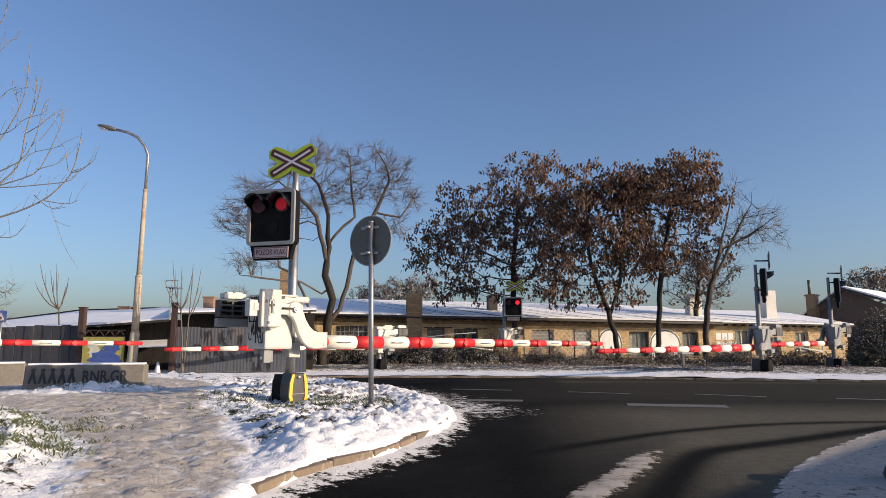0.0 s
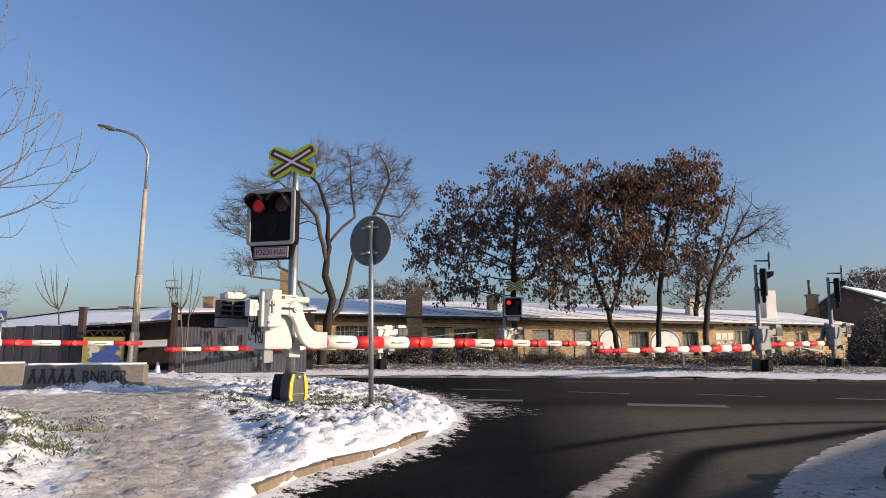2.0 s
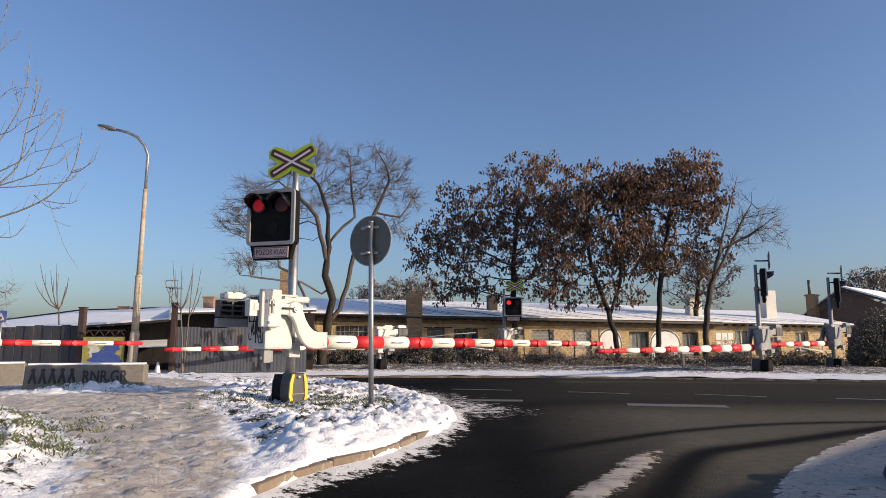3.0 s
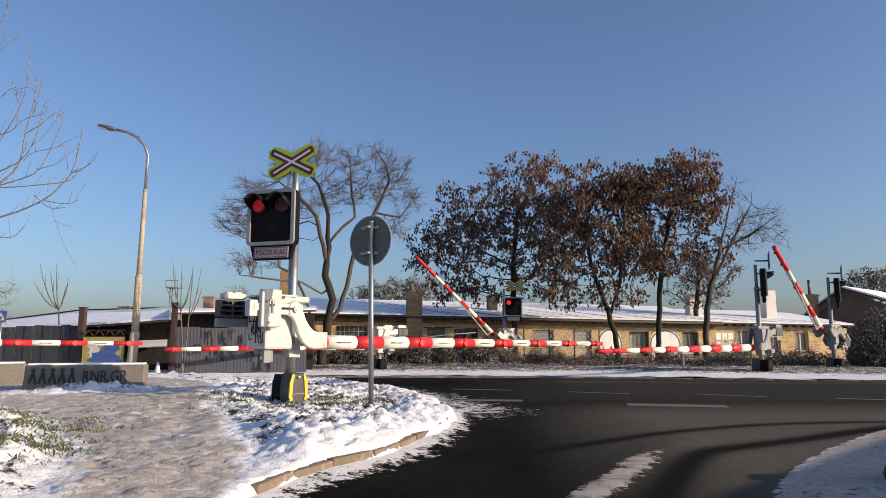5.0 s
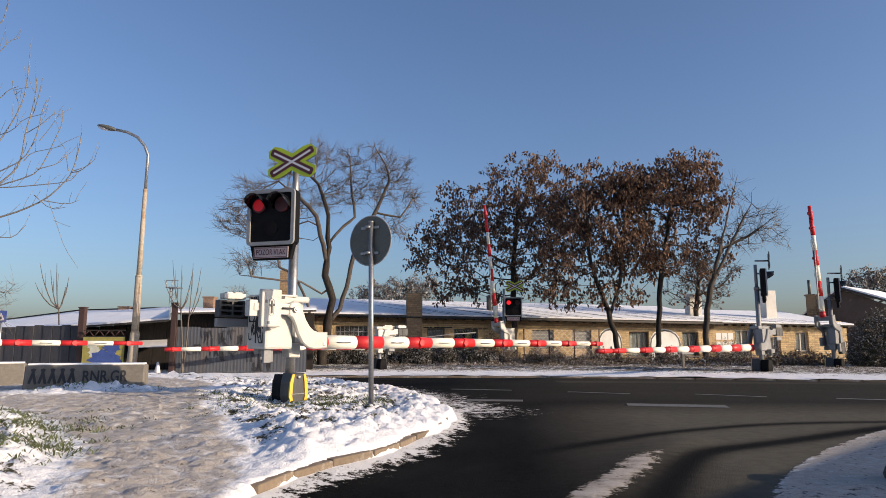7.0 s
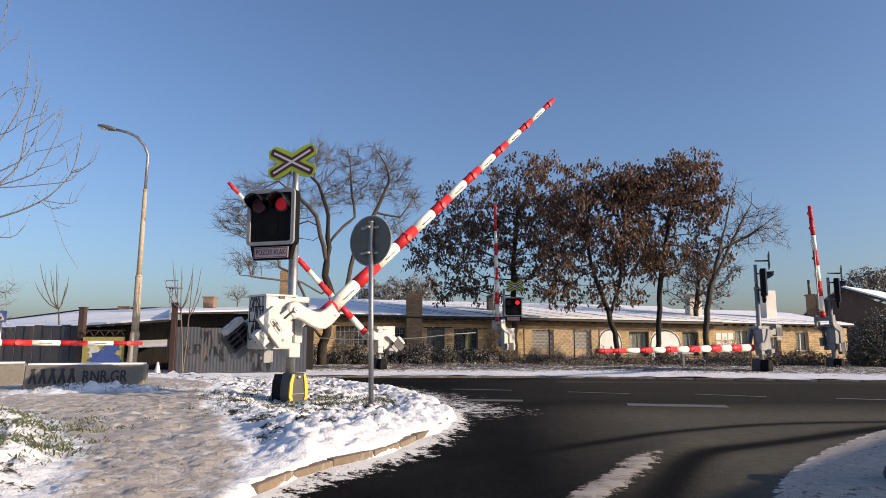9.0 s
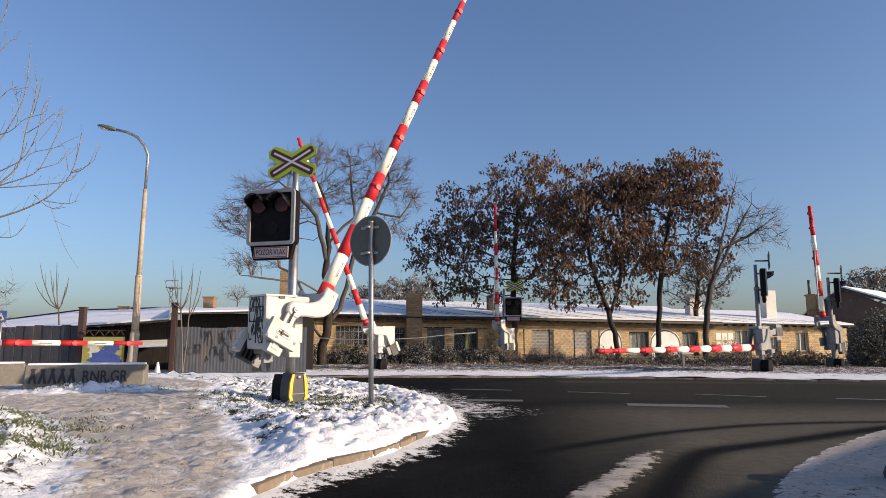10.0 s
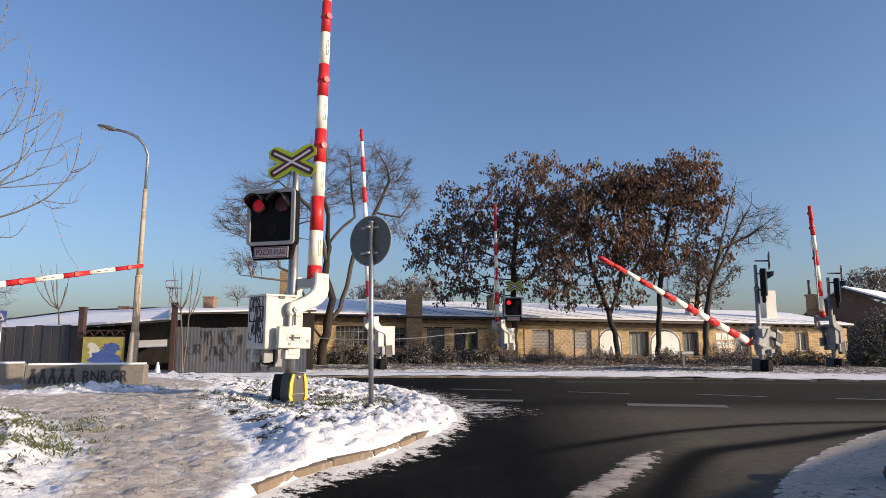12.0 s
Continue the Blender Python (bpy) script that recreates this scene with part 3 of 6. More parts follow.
def wall_with_openings(length, bottom, top_l, top_r, openings, thick):
    """Blocks of wall round rectangular openings (x0, z0, x1, z1); the front face lies at y = 0."""
    bm = bmesh.new()

    def top(x):
        return top_l + (top_r - top_l) * x / length

    def block(x0, z0, x1, z1a, z1b):
        v = [bm.verts.new(p) for p in ((x0, 0, z0), (x1, 0, z0), (x1, 0, z1b), (x0, 0, z1a), (x0, thick, z0), (x1, thick, z0), (x1, thick, z1b), (x0, thick, z1a))]
        for q in ((0, 1, 2, 3), (5, 4, 7, 6), (4, 0, 3, 7), (1, 5, 6, 2), (3, 2, 6, 7), (4, 5, 1, 0)):
            bm.faces.new([v[i] for i in q])
    x = 0.0
    for x0, z0, x1, z1 in sorted(openings):
        if x0 > x:
            block(x, bottom, x0, top(x), top(x0))
        block(x0, bottom, x1, z0, z0)
        block(x0, z1, x1, top(x0), top(x1))
        x = x1
    block(x, bottom, length, top(x), top(length))
    bmesh.ops.remove_doubles(bm, verts=bm.verts, dist=0.0005)
    return bm


def stroke(bm, pts, width, y=-0.006, thick=0.004):
    """A painted stroke on the plane y: short flat bars along pts in x and z."""
    for (ax, az), (bx, bz) in zip(pts, pts[1:]):
        l = math.hypot(bx - ax, bz - az)
        m = Matrix.Translation(((ax + bx) / 2, y, (az + bz) / 2)) @ Matrix.Rotation(-math.atan2(bz - az, bx - ax), 4, "Y")
        box(bm, 0, 0, 0, l + width * 0.6, thick, width, m=m)


def scribble(bm, rng, x0, z0, x1, z1, n, width, y=-0.006):
    for _ in range(n):
        cx, cz = rng.uniform(x0, x1), rng.uniform(z0, z1)
        r, a, pts = rng.uniform(0.08, 0.22), rng.uniform(0, 6.3), []
        sweep = rng.uniform(1.5, 4.5) * rng.choice((-1, 1))
        sx = rng.uniform(0.4, 0.9)
        if rng.random() < 0.6:  # a letter-like zigzag of straight strokes
            lean = rng.uniform(-0.05, 0.05)
            pts = [(cx, cz - r), (cx + lean, cz + r), (cx + sx * r * 0.8, cz + rng.uniform(-r, r)), (cx + sx * r * 1.3, cz - r * rng.random())][:rng.choice((2, 3, 4, 4))]
            pts = [(min(max(p, x0), x1), min(max(q, z0), z1)) for p, q in pts]
            stroke(bm, pts, width, y)
            continue
        for k in range(8):
            b = a + sweep * k / 7
            pts.append((min(max(cx + sx * r * math.cos(b), x0), x1), min(max(cz + r * math.sin(b), z0), z1)))
        stroke(bm, pts, width, y)


def long_building():
    """The low ochre building: wall, snowy roof, windows with frames and panes, piers and chimneys."""
    a, b = Vector((*(-6.712, 32.500), 0)), Vector((*(21.514, 35.500), 0))
    length = (b - a).length
    t = thing("low_building", Matrix.Translation(a) @ pose(0, 0, 0, 0, 0, 6.067), "long low ochre brick building with a snowy roof and sprayed walls", "building")
    wins = [((1.45, 0.81, 3.01, 1.77), "bars"), ((4.11, 0.75, 4.84, 1.69), "bars"), ((5.96, 0.47, 6.83, 1.67), "curtain"), ((7.29, 0.41, 8.51, 1.64), "dark"), ((11.29, 0.24, 12.40, 1.59), "shutter"),
            ((13.35, 0.23, 14.37, 1.57), "shutter"), ((16.36, 0.23, 17.41, 1.52), "curtain"), ((19.21, 0.28, 20.09, 1.49), "curtain"), ((22.09, 0.21, 22.96, 1.61), "white"), ((24.01, 0.21, 24.62, 1.26), "white"), ((25.45, 0.50, 26.19, 1.50), "white")]
    top_l, top_r = 2.30, 1.82
    part("wall", wall_with_openings(length, -0.9, top_l, top_r, [w[0] for w in wins], 0.35), M_OCHRE, t)
    for (x0, z0, x1, z1), kind in wins:
        bm = bmesh.new()
        f = 0.06
        for cx, cz, sx, sz in (((x0 + x1) / 2, z0 + f / 2, x1 - x0, f), ((x0 + x1) / 2, z1 - f / 2, x1 - x0, f), (x0 + f / 2, (z0 + z1) / 2, f, z1 - z0 - 2 * f),
                               (x1 - f / 2, (z0 + z1) / 2, f, z1 - z0 - 2 * f), ((x0 + x1) / 2, (z0 + z1) / 2, 0.045, z1 - z0 - 2 * f)):
            box(bm, cx, 0.20, cz, sx, 0.07, sz)
        win = part("window", bm, M_WHITEWALL if kind == "white" else M_FRAME, t, "window with grey frame" if kind != "white" else "window with white frame")
        bm = bmesh.new()
        box(bm, (x0 + x1) / 2, 0.205, (z0 + z1) / 2, x1 - x0 - 0.1, 0.008, z1 - z0 - 0.1)
        g = part("pane", bm, M_GLASS, win)
        g.visible_shadow = False
        bm = bmesh.new()
        if kind in ("curtain", "white"):
            n = 14
            xs = [x0 + 0.05 + (x1 - x0 - 0.1) * k / n for k in range(n + 1)]
            lo = [bm.verts.new((x, 0.29 + 0.025 * (k % 2), z0 + 0.08)) for k, x in enumerate(xs)]
            hi = [bm.verts.new((x, 0.29 + 0.025 * (k % 2), z1 - 0.08)) for k, x in enumerate(xs)]
            for k in range(n):
                bm.faces.new((lo[k], lo[k + 1], hi[k + 1], hi[k]))
            part("curtain", bm, M_BLIND, win)
            bm = bmesh.new()
        box(bm, (x0 + x1) / 2, 0.40, (z0 + z1) / 2, x1 - x0 + 0.2, 0.05, z1 - z0 + 0.2)
        part("dark_interior", bm, M_ROOM, win)
        if kind == "shutter":
            slats = bmesh.new()
            rows_ = [[slats.verts.new((x, 0.12 + 0.018 * (k % 2), z0 + (z1 - z0) * (0.32 + 0.66 * k / 24))) for x in (x0 + 0.03, x1 - 0.03)] for k in range(25)]
            for p, q in zip(rows_, rows_[1:]):
                slats.faces.new((p[0], p[1], q[1], q[0]))
            part("roller_shutter", slats, M_SHUTTER, win, "grey roller shutter half down")
            low = bmesh.new()
            box(low, (x0 + x1) / 2, 0.14, z0 + (z1 - z0) * 0.16, x1 - x0 - 0.06, 0.03, (z1 - z0) * 0.30)
            part("boarding", low, M_PIER, win, "pale board")
        if kind == "dark":
            pic = bmesh.new()
            plate(pic, [(x0 + 0.55, z0 + 0.25), (x0 + 0.98, z0 + 0.22), (x0 + 0.95, z0 + 0.95), (x0 + 0.70, z0 + 1.02)], 0.02, Matrix.Translation((0, 0.26, 0)))
            part("hanging_cloth", pic, M_CLOTH, win, "yellow-green cloth hanging behind the pane")
        if kind == "bars":
            n = int((x1 - x0) / 0.2)
            for k in range(1, n):
                bm = bmesh.new()
                x = x0 + (x1 - x0) * k / n
                rod(bm, (x, 0.08, z0), (x, 0.08, z1), 0.012, n=6)
                part("bar", bm, M_SIGNWHITE, win)
            for z in (0.3, 0.7):
                bm = bmesh.new()
                rod(bm, (x0, 0.085, z0 + (z1 - z0) * z), (x1, 0.085, z0 + (z1 - z0) * z), 0.014, n=6)
                part("bar", bm, M_SIGNWHITE, win)
        bm = bmesh.new()
        box(bm, (x0 + x1) / 2, -0.02, z0 - 0.035, x1 - x0 + 0.1, 0.14, 0.05)
        part("sill", bm, M_CONCRETE, win)
    # roof: a low pitch with a dark eave and snow
    def slab(x0, x1, z_front0, z_front1, rise, y0, y1, thick):
        bm = bmesh.new()
        v = [bm.verts.new(p) for p in ((x0, y0, z_front0), (x1, y0, z_front1), (x1, y1, z_front1 + rise), (x0, y1, z_front0 + rise))]
        u = [bm.verts.new((p.co.x, p.co.y, p.co.z + thick)) for p in v]
        bm.faces.new(v[::-1])
        bm.faces.new(u)
        for i in range(4):
            bm.faces.new((v[i], v[(i + 1) % 4], u[(i + 1) % 4], u[i]))
        bmesh.ops.recalc_face_normals(bm, faces=bm.faces)
        return bm
    cut = length * 0.745

    def e(x):
        return top_l + (top_r - top_l) * x / length
    roof = part("roof", slab(-0.4, cut, e(0), e(cut), 1.10, -0.55, 6.5, 0.07), M_TARPAPER, t, "low dark roof under snow")
    part("roof_snow", slab(-0.4, cut - 0.05, e(0) + 0.072, e(cut) + 0.072, 1.10, -0.50, 6.5, 0.07), M_ROOFSNOW, roof, "thin uneven snow")
    roof = part("roof", slab(cut, length + 0.2, e(cut) - 0.03, e(length) - 0.03, 0.95, -0.45, 6.0, 0.07), M_TARPAPER, t, "low dark roof under snow")
    part("roof_snow", slab(cut, length + 0.15, e(cut) + 0.042, e(length) + 0.042, 0.95, -0.40, 6.0, 0.07), M_ROOFSNOW, roof, "thin uneven snow")
    for k in range(46):
        x = 6.2 + k * 0.93 + 0.4 * math.sin(k * 2.7)
        if x > length - 0.3:
            break
        sz = e(x) + (0.072 if x < cut else 0.042)
        rise, y1, y0 = (1.10, 6.5, -0.5) if x < cut else (0.95, 6.0, -0.4)
        bm = bmesh.new()
        tube(bm, [(x, y0 - 0.01, sz + 0.072), (x - 5.2, y1, sz + 5.2 * (top_l - top_r) / length + rise + 0.074 - 0.014)], [0.008, 0.008], n=4)
        part("seam", bm, M_TARPAPER, t)
    part("back_wall", box(bmesh.new(), length / 2, 9.0, 0.7, length, 0.3, 3.2), M_OCHRE, t)
    for x in (0.15, length - 0.15):
        part("gable_wall", box(bmesh.new(), x, 4.6, 0.6, 0.3, 8.4, 3.0), M_OCHRE, t)
    for k in range(60):
        x = 0.2 + k * (length - 0.4) / 59
        bm = bmesh.new()
        box(bm, x, -0.24, e(x) - 0.06, 0.09, 0.40, 0.10)
        part("rafter_end", bm, M_DARKWOOD, t)
    # gutter under the eave
    bm = bmesh.new()
    rod(bm, (-0.3, -0.60, e(0) - 0.03), (cut, -0.60, e(cut) - 0.03), 0.05, n=8)
    part("gutter", bm, M_TARPAPER, t)
    # brick pier with a chimney
    x0, zb, x1, zt = (4.90, 3.38, 5.67, 0.04)
    bm = bmesh.new()
    box(bm, (x0 + x1) / 2, -0.30, (zb + zt) / 2, x1 - x0, 0.62, zt - zb, bevel=0.02)
    box(bm, (x0 + x1) / 2, -0.30, zt + 0.04, x1 - x0 + 0.08, 0.70, 0.10, bevel=0.02)
    pier = part("pier", bm, M_PILASTER, t, "weathered brick pier rising above the eave")
    bm = bmesh.new()
    rod(bm, ((x0 + x1) / 2 - 0.05, -0.30, zt), ((x0 + x1) / 2 - 0.05, -0.30, zt + 1.35), 0.07, n=10)
    part("flue", bm, M_GREYBACK, pier)
    for mat, (x0, z0, x1, z1), y, lab in ((M_PILASTER, (-1.47, 4.61, -1.03, 2.23), 1.5, "dark brick chimney"), (M_WHITEWALL, (20.55, 3.62, 21.25, 2.31), 2.0, "whitewashed chimney"),
                                          (M_WHITEWALL, (25.0, 3.83, 25.6, 2.33), 2.0, "whitewashed chimney"), (M_TARPAPER, (9.39, 3.47, 9.89, 2.38), 2.2, "dark chimney")):
        bm = bmesh.new()
        box(bm, (x0 + x1) / 2, y, (z0 + z1) / 2, x1 - x0, 0.6, z1 - z0, bevel=0.02)
        box(bm, (x0 + x1) / 2, y, z1, x1 - x0 + 0.1, 0.7, 0.10, bevel=0.02)
        c = part("chimney", bm, mat, t, lab)
        if mat is M_WHITEWALL:
            bm = bmesh.new()
            rod(bm, ((x0 + x1) / 2 - 0.15, y, z1), ((x0 + x1) / 2 - 0.15, y, z1 + 0.5), 0.07, n=10)
            part("flue", bm, M_PILASTER, c)
    # paler brick piers between the windows, a dark board under the eave
    for x0, z0, x1, z1 in ((6.81, 2.09, 7.29, -0.11), (8.53, 2.04, 8.87, -0.11), (10.68, 1.99, 11.18, -0.12), (12.51, 1.97, 13.30, -0.13), (14.42, 1.95, 14.78, -0.14), (17.43, 1.90, 17.79, -0.15), (20.13, 1.82, 20.67, -0.16), (23.06, 1.79, 23.54, -0.17), (24.72, 1.80, 25.31, -0.17)):
        bm = bmesh.new()
        box(bm, (x0 + x1) / 2, -0.04, (-0.9 + min(z1, e((x0 + x1) / 2))) / 2, x1 - x0, 0.11, min(z1, e((x0 + x1) / 2)) + 0.9, bevel=0.01)
        part("brick_pier", bm, M_PIER, t)
    bm = bmesh.new()
    for x0, z0, x1, z1 in ((0.11, 2.17, 4.86, 1.79), (5.68, 2.14, 20.94, 1.81)):
        bm = bmesh.new()
        v = [bm.verts.new((x, y, e(x) - d)) for x, y, d in ((x0, -0.03, 0.30), (x1, -0.03, 0.30), (x1, -0.03, 0.0), (x0, -0.03, 0.0), (x0, 0.03, 0.30), (x1, 0.03, 0.30), (x1, 0.03, 0.0), (x0, 0.03, 0.0))]
        for q in ((0, 1, 2, 3), (4, 5, 1, 0), (4, 0, 3, 7), (1, 5, 6, 2)):
            bm.faces.new([v[i] for i in q])
        part("eave_board", bm, M_PILASTER, t)
    # sprayed paint
    rng = random.Random(5)
    for (x0, z0, x1, z1) in ((14.70, -0.05, 15.97, 1.70), (17.45, -0.05, 19.10, 1.66)):
        bm = bmesh.new()
        arch = [(x0, z0), (x0, z0 + (z1 - z0) * 0.6)] + [((x0 + x1) / 2 - (x1 - x0) / 2 * math.cos(k * math.pi / 8), z0 + (z1 - z0) * (0.6 + 0.4 * math.sin(k * math.pi / 8))) for k in range(1, 8)] + [(x1, z0 + (z1 - z0) * 0.6), (x1, z0)]
        plate(bm, arch, 0.004, Matrix.Translation((0, -0.004, 0)))
        part("sprayed_patch", bm, M_GRAF_WHITE, t, "white sprayed arch")
        bm = bmesh.new()
        for inset, wide in ((0.04, 0.07),):
            cx_, hw, hh = (x0 + x1) / 2, (x1 - x0) / 2 - inset, (z1 - z0)
            stroke(bm, [(cx_ - hw, z0 + 0.05), (cx_ - hw, z0 + hh * 0.55)] + [(cx_ - hw * math.cos(k * math.pi / 8), z0 + hh * 0.55 + (0.42 * hh - inset) * math.sin(k * math.pi / 8)) for k in range(1, 8)]
                   + [(cx_ + hw, z0 + hh * 0.55), (cx_ + hw, z0 + 0.05)], wide, y=-0.010)
        stroke(bm, [((x0 + x1) / 2 - 0.1, z0 + 0.1), ((x0 + x1) / 2 + 0.05, z0 + (z1 - z0) * 0.45), ((x0 + x1) / 2 + 0.2, z0 + 0.08)], 0.075, y=-0.013)
        tagged(part("sprayed_outline", bm, M_GRAF_GREY, t), kind="stuff")
    x0, z0, x1, z1 = (21.01, 1.50, 22.02, 0.16)
    for r in range(3):
        for c in range(3):
            bm = bmesh.new()
            box(bm, x0 + (x1 - x0) * (0.17 + 0.33 * c), -0.006, z0 + (z1 - z0) * (0.17 + 0.33 * r), (x1 - x0) * 0.27, 0.004, (z1 - z0) * 0.26, m=None)
            part("sprayed_block", bm, M_GRAF_WHITE, t)
    x0, z0, x1, z1 = (20.81, 0.18, 23.40, -0.07)
    part("sprayed_patch", box(bmesh.new(), (x0 + x1) / 2, -0.006, (z0 + z1) / 2, x1 - x0, 0.004, z1 - z0), M_GRAF_RED, t, "red sprayed band")
    x0, z0, x1, z1 = (8.62, 1.85, 9.64, 0.30)
    bm = bmesh.new()
    scribble(bm, rng, x0, z0, x1, z1, 26, 0.09)
    tagged(part("sprayed_scrawl", bm, M_GRAF_WHITE, t, "white sprayed scrawl"), kind="stuff")
    for box_ in ((5.79, 2.06, 7.20, 1.70), (7.83, 2.04, 8.98, 1.64), (10.78, 1.57, 11.23, 0.35), (12.52, 1.48, 13.23, 0.24), (8.62, 1.70, 9.78, 0.52)):
        bm = bmesh.new()
        scribble(bm, rng, box_[0], box_[1], box_[2], box_[3], 12, 0.05, y=-0.012)
        tagged(part("sprayed_scrawl", bm, M_GRAF_DARK, t, "black sprayed scrawl, unreadable"), kind="stuff")


long_building()


def corrugated(bm, x0, x1, z0, z1, pitch=0.10, amp=0.003, y=0.0):
    n = int((x1 - x0) / pitch * 4)
    xs = [x0 + (x1 - x0) * k / n for k in range(n + 1)]
    cols = []
    for k, x in enumerate(xs):
        yy = y + amp * math.sin(k * math.pi / 2)
        cols.append((bm.verts.new((x, yy, z0)), bm.verts.new((x, yy, z1)), bm.verts.new((x, yy + 0.012, z0)), bm.verts.new((x, yy + 0.012, z1))))
    for p, q in zip(cols, cols[1:]):
        bm.faces.new((p[0], q[0], q[1], p[1]))
        bm.faces.new((p[2], p[3], q[3], q[2]))
        bm.faces.new((p[1], q[1], q[3], p[3]))
    return bm


def shed():
    """The dark shed with its snowy roof, behind fence, mural gate and corrugated wall."""
    t = thing("shed", Matrix.Translation((0, 0, 0)), "dark timber shed with a wide snow-covered roof", "shed")
    y0 = 23.5
    xl, xr = -17.0, -4.6
    # body boards
    n = 26

    def under(x):
        return 1.80 + (x + 9.2) * 0.085 if x < -9.2 else 2.0
    for k in range(n):
        x = xl + (xr - xl) * (k + 0.5) / n
        bm = bmesh.new()
        box(bm, x, y0 + 0.25, (under(x) - 0.6) / 2, (xr - xl) / n - 0.015, 0.05, under(x) + 0.6)
        part("board", bm, M_DARKWOOD, t)

    def roof(name, corners, thick, mat, par=None, lab=""):
        bm = bmesh.new()
        v = [bm.verts.new(p) for p in corners]
        u = [bm.verts.new((p[0], p[1], p[2] + thick)) for p in corners]
        bm.faces.new(v[::-1])
        bm.faces.new(u)
        m = len(v)
        for i in range(m):
            bm.faces.new((v[i], v[(i + 1) % m], u[(i + 1) % m], u[i]))
        bmesh.ops.recalc_face_normals(bm, faces=bm.faces)
        return part(name, bm, mat, par or t, lab)
    fl, fm, fr = (-15.78, 22.60, 1.17), (-12.35, 22.60, 1.46), (-9.32, 22.60, 1.68)
    bl, bm_, br = (-21.70, 31.00, 1.76), (-17.00, 31.00, 2.36), (-12.81, 31.00, 2.49)
    up = Vector((0, 0, 0.07))
    r = roof("roof", [fl, fm, fr, br, bm_, bl], 0.07, M_TARPAPER, None, "wide low roof")
    roof("roof_snow", [tuple(Vector(p) + up) for p in (fl, fm, fr, br, bm_, bl)], 0.06, M_ROOFSNOW, r, "smooth unbroken snow")
    a, b, c, d = (-9.15, 22.30, 1.90), (-4.39, 23.00, 2.03), (-6.11, 32.00, 2.62), (-13.14, 32.00, 2.51)
    r = roof("roof", [a, b, c, d], 0.06, M_TARPAPER, None, "low roof edge")
    roof("roof_snow", [tuple(Vector(p) + Vector((0, 0, 0.062))) for p in (a, b, c, d)], 0.05, M_ROOFSNOW, r, "smooth unbroken snow")
    for (p, w, h, lab) in (((-10.20, 29.00, 2.30), 0.45, 0.62, "brick chimney"), ((-14.84, 31.00, 2.36), 0.45, 0.24, "low brick chimney")):
        bm = bmesh.new()
        box(bm, p[0], p[1], p[2] + h / 2, w, 0.45, h, bevel=0.015)
        box(bm, p[0], p[1], p[2] + h, w + 0.08, 0.53, 0.06, bevel=0.015)
        part("chimney", bm, M_CHIMNEY, t, lab)
    # lower lean-to roof seen in the gap
    a, b, c, d = (-10.55, 22.60, 0.79), (-9.33, 22.60, 0.83), (-10.00, 24.20, 1.14), (-11.31, 24.20, 1.10)
    r = roof("lean_to_roof", [a, b, c, d], 0.03, M_ROOFSNOW, None, "snowy lean-to roof")


shed()


def corrugated_wall():
    a, b = Vector((-8.78, 21.60, -0.13)), Vector((-4.59, 22.40, -0.08))
    a.z = b.z = -0.10
    d = b - a
    t = thing("corrugated_fence", Matrix.Translation(a) @ pose(0, 0, 0, 0, 0, math.degrees(math.atan2(d.y, d.x))), "weathered pale corrugated metal fence with sprayed scrawls", "fence")
    n, l, h = 5, d.length, 1.58
    for k in range(n):
        bm = corrugated(bmesh.new(), l * k / n, l * (k + 1) / n + 0.02, -0.05, h - 0.03 * (k % 2), y=0.006 * (k % 2))
        part("sheet", bm, M_ZINC, t)
    bm = bmesh.new()
    box(bm, l / 2, 0.10, h - 0.2, l, 0.08, 0.08)
    part("rail", bm, M_DARKWOOD, t)
    rng = random.Random(9)
    for x0, x1, z0, z1, many in ((0.9, 2.2, 0.95, 1.45, 12), (1.0, 2.6, 0.45, 0.95, 12), (2.5, 3.1, 0.15, 1.35, 18), (0.3, 0.9, 0.7, 1.0, 4)):
        bm = bmesh.new()
        scribble(bm, rng, x0, z0, x1, z1, int(many * 1.5), 0.028, y=-0.012)
        tagged(part("sprayed_scrawl", bm, M_GRAF_DARK, t, "dark sprayed scrawl, unreadable"), kind="stuff")
    bm = bmesh.new()
    box(bm, l / 2, -0.05, -0.06, l, 0.12, 0.10)
    part("plinth", bm, M_CONCRETE, t)


corrugated_wall()


def post(name, label, p, h, w, mat):
    t = thing(name, Matrix.Translation(p), label, "post")
    bm = bmesh.new()
    box(bm, 0, 0, h / 2, w, w, h, bevel=0.012)
    box(bm, 0, 0, h + 0.02, w + 0.04, w + 0.04, 0.04, bevel=0.01)
    part("shaft", bm, mat, t)
    return t


post("gate_post", "dark red-brown square gate post", (-8.65, 21.40, -0.12), 2.33, 0.16, M_BROWNPOST)
post("gate_post", "dark red-brown square gate post beside the mural", (-12.04, 22.20, -0.02), 2.13, 0.19, M_BROWNPOST)


def dark_fence():
    a = Vector((-16.04, 22.60, -0.04))
    b = Vector((-12.15, 22.30, -0.02))
    a.z = b.z = -0.08
    d = b - a
    t = thing("board_fence", Matrix.Translation(a) @ pose(0, 0, 0, 0, 0, math.degrees(math.atan2(d.y, d.x))), "dark grey board fence with uneven top", "fence")
    n = 12
    rng = random.Random(3)
    for k in range(n):
        w = d.length / n
        bm = bmesh.new()
        box(bm, w * (k + 0.5), 0.02 * (k % 2), 0.82, w - 0.012, 0.04, 1.60 + rng.uniform(-0.04, 0.04) - 0.12 * (k < 5), bevel=0.004)
        part("board", bm, M_DARKFENCE, t)


dark_fence()


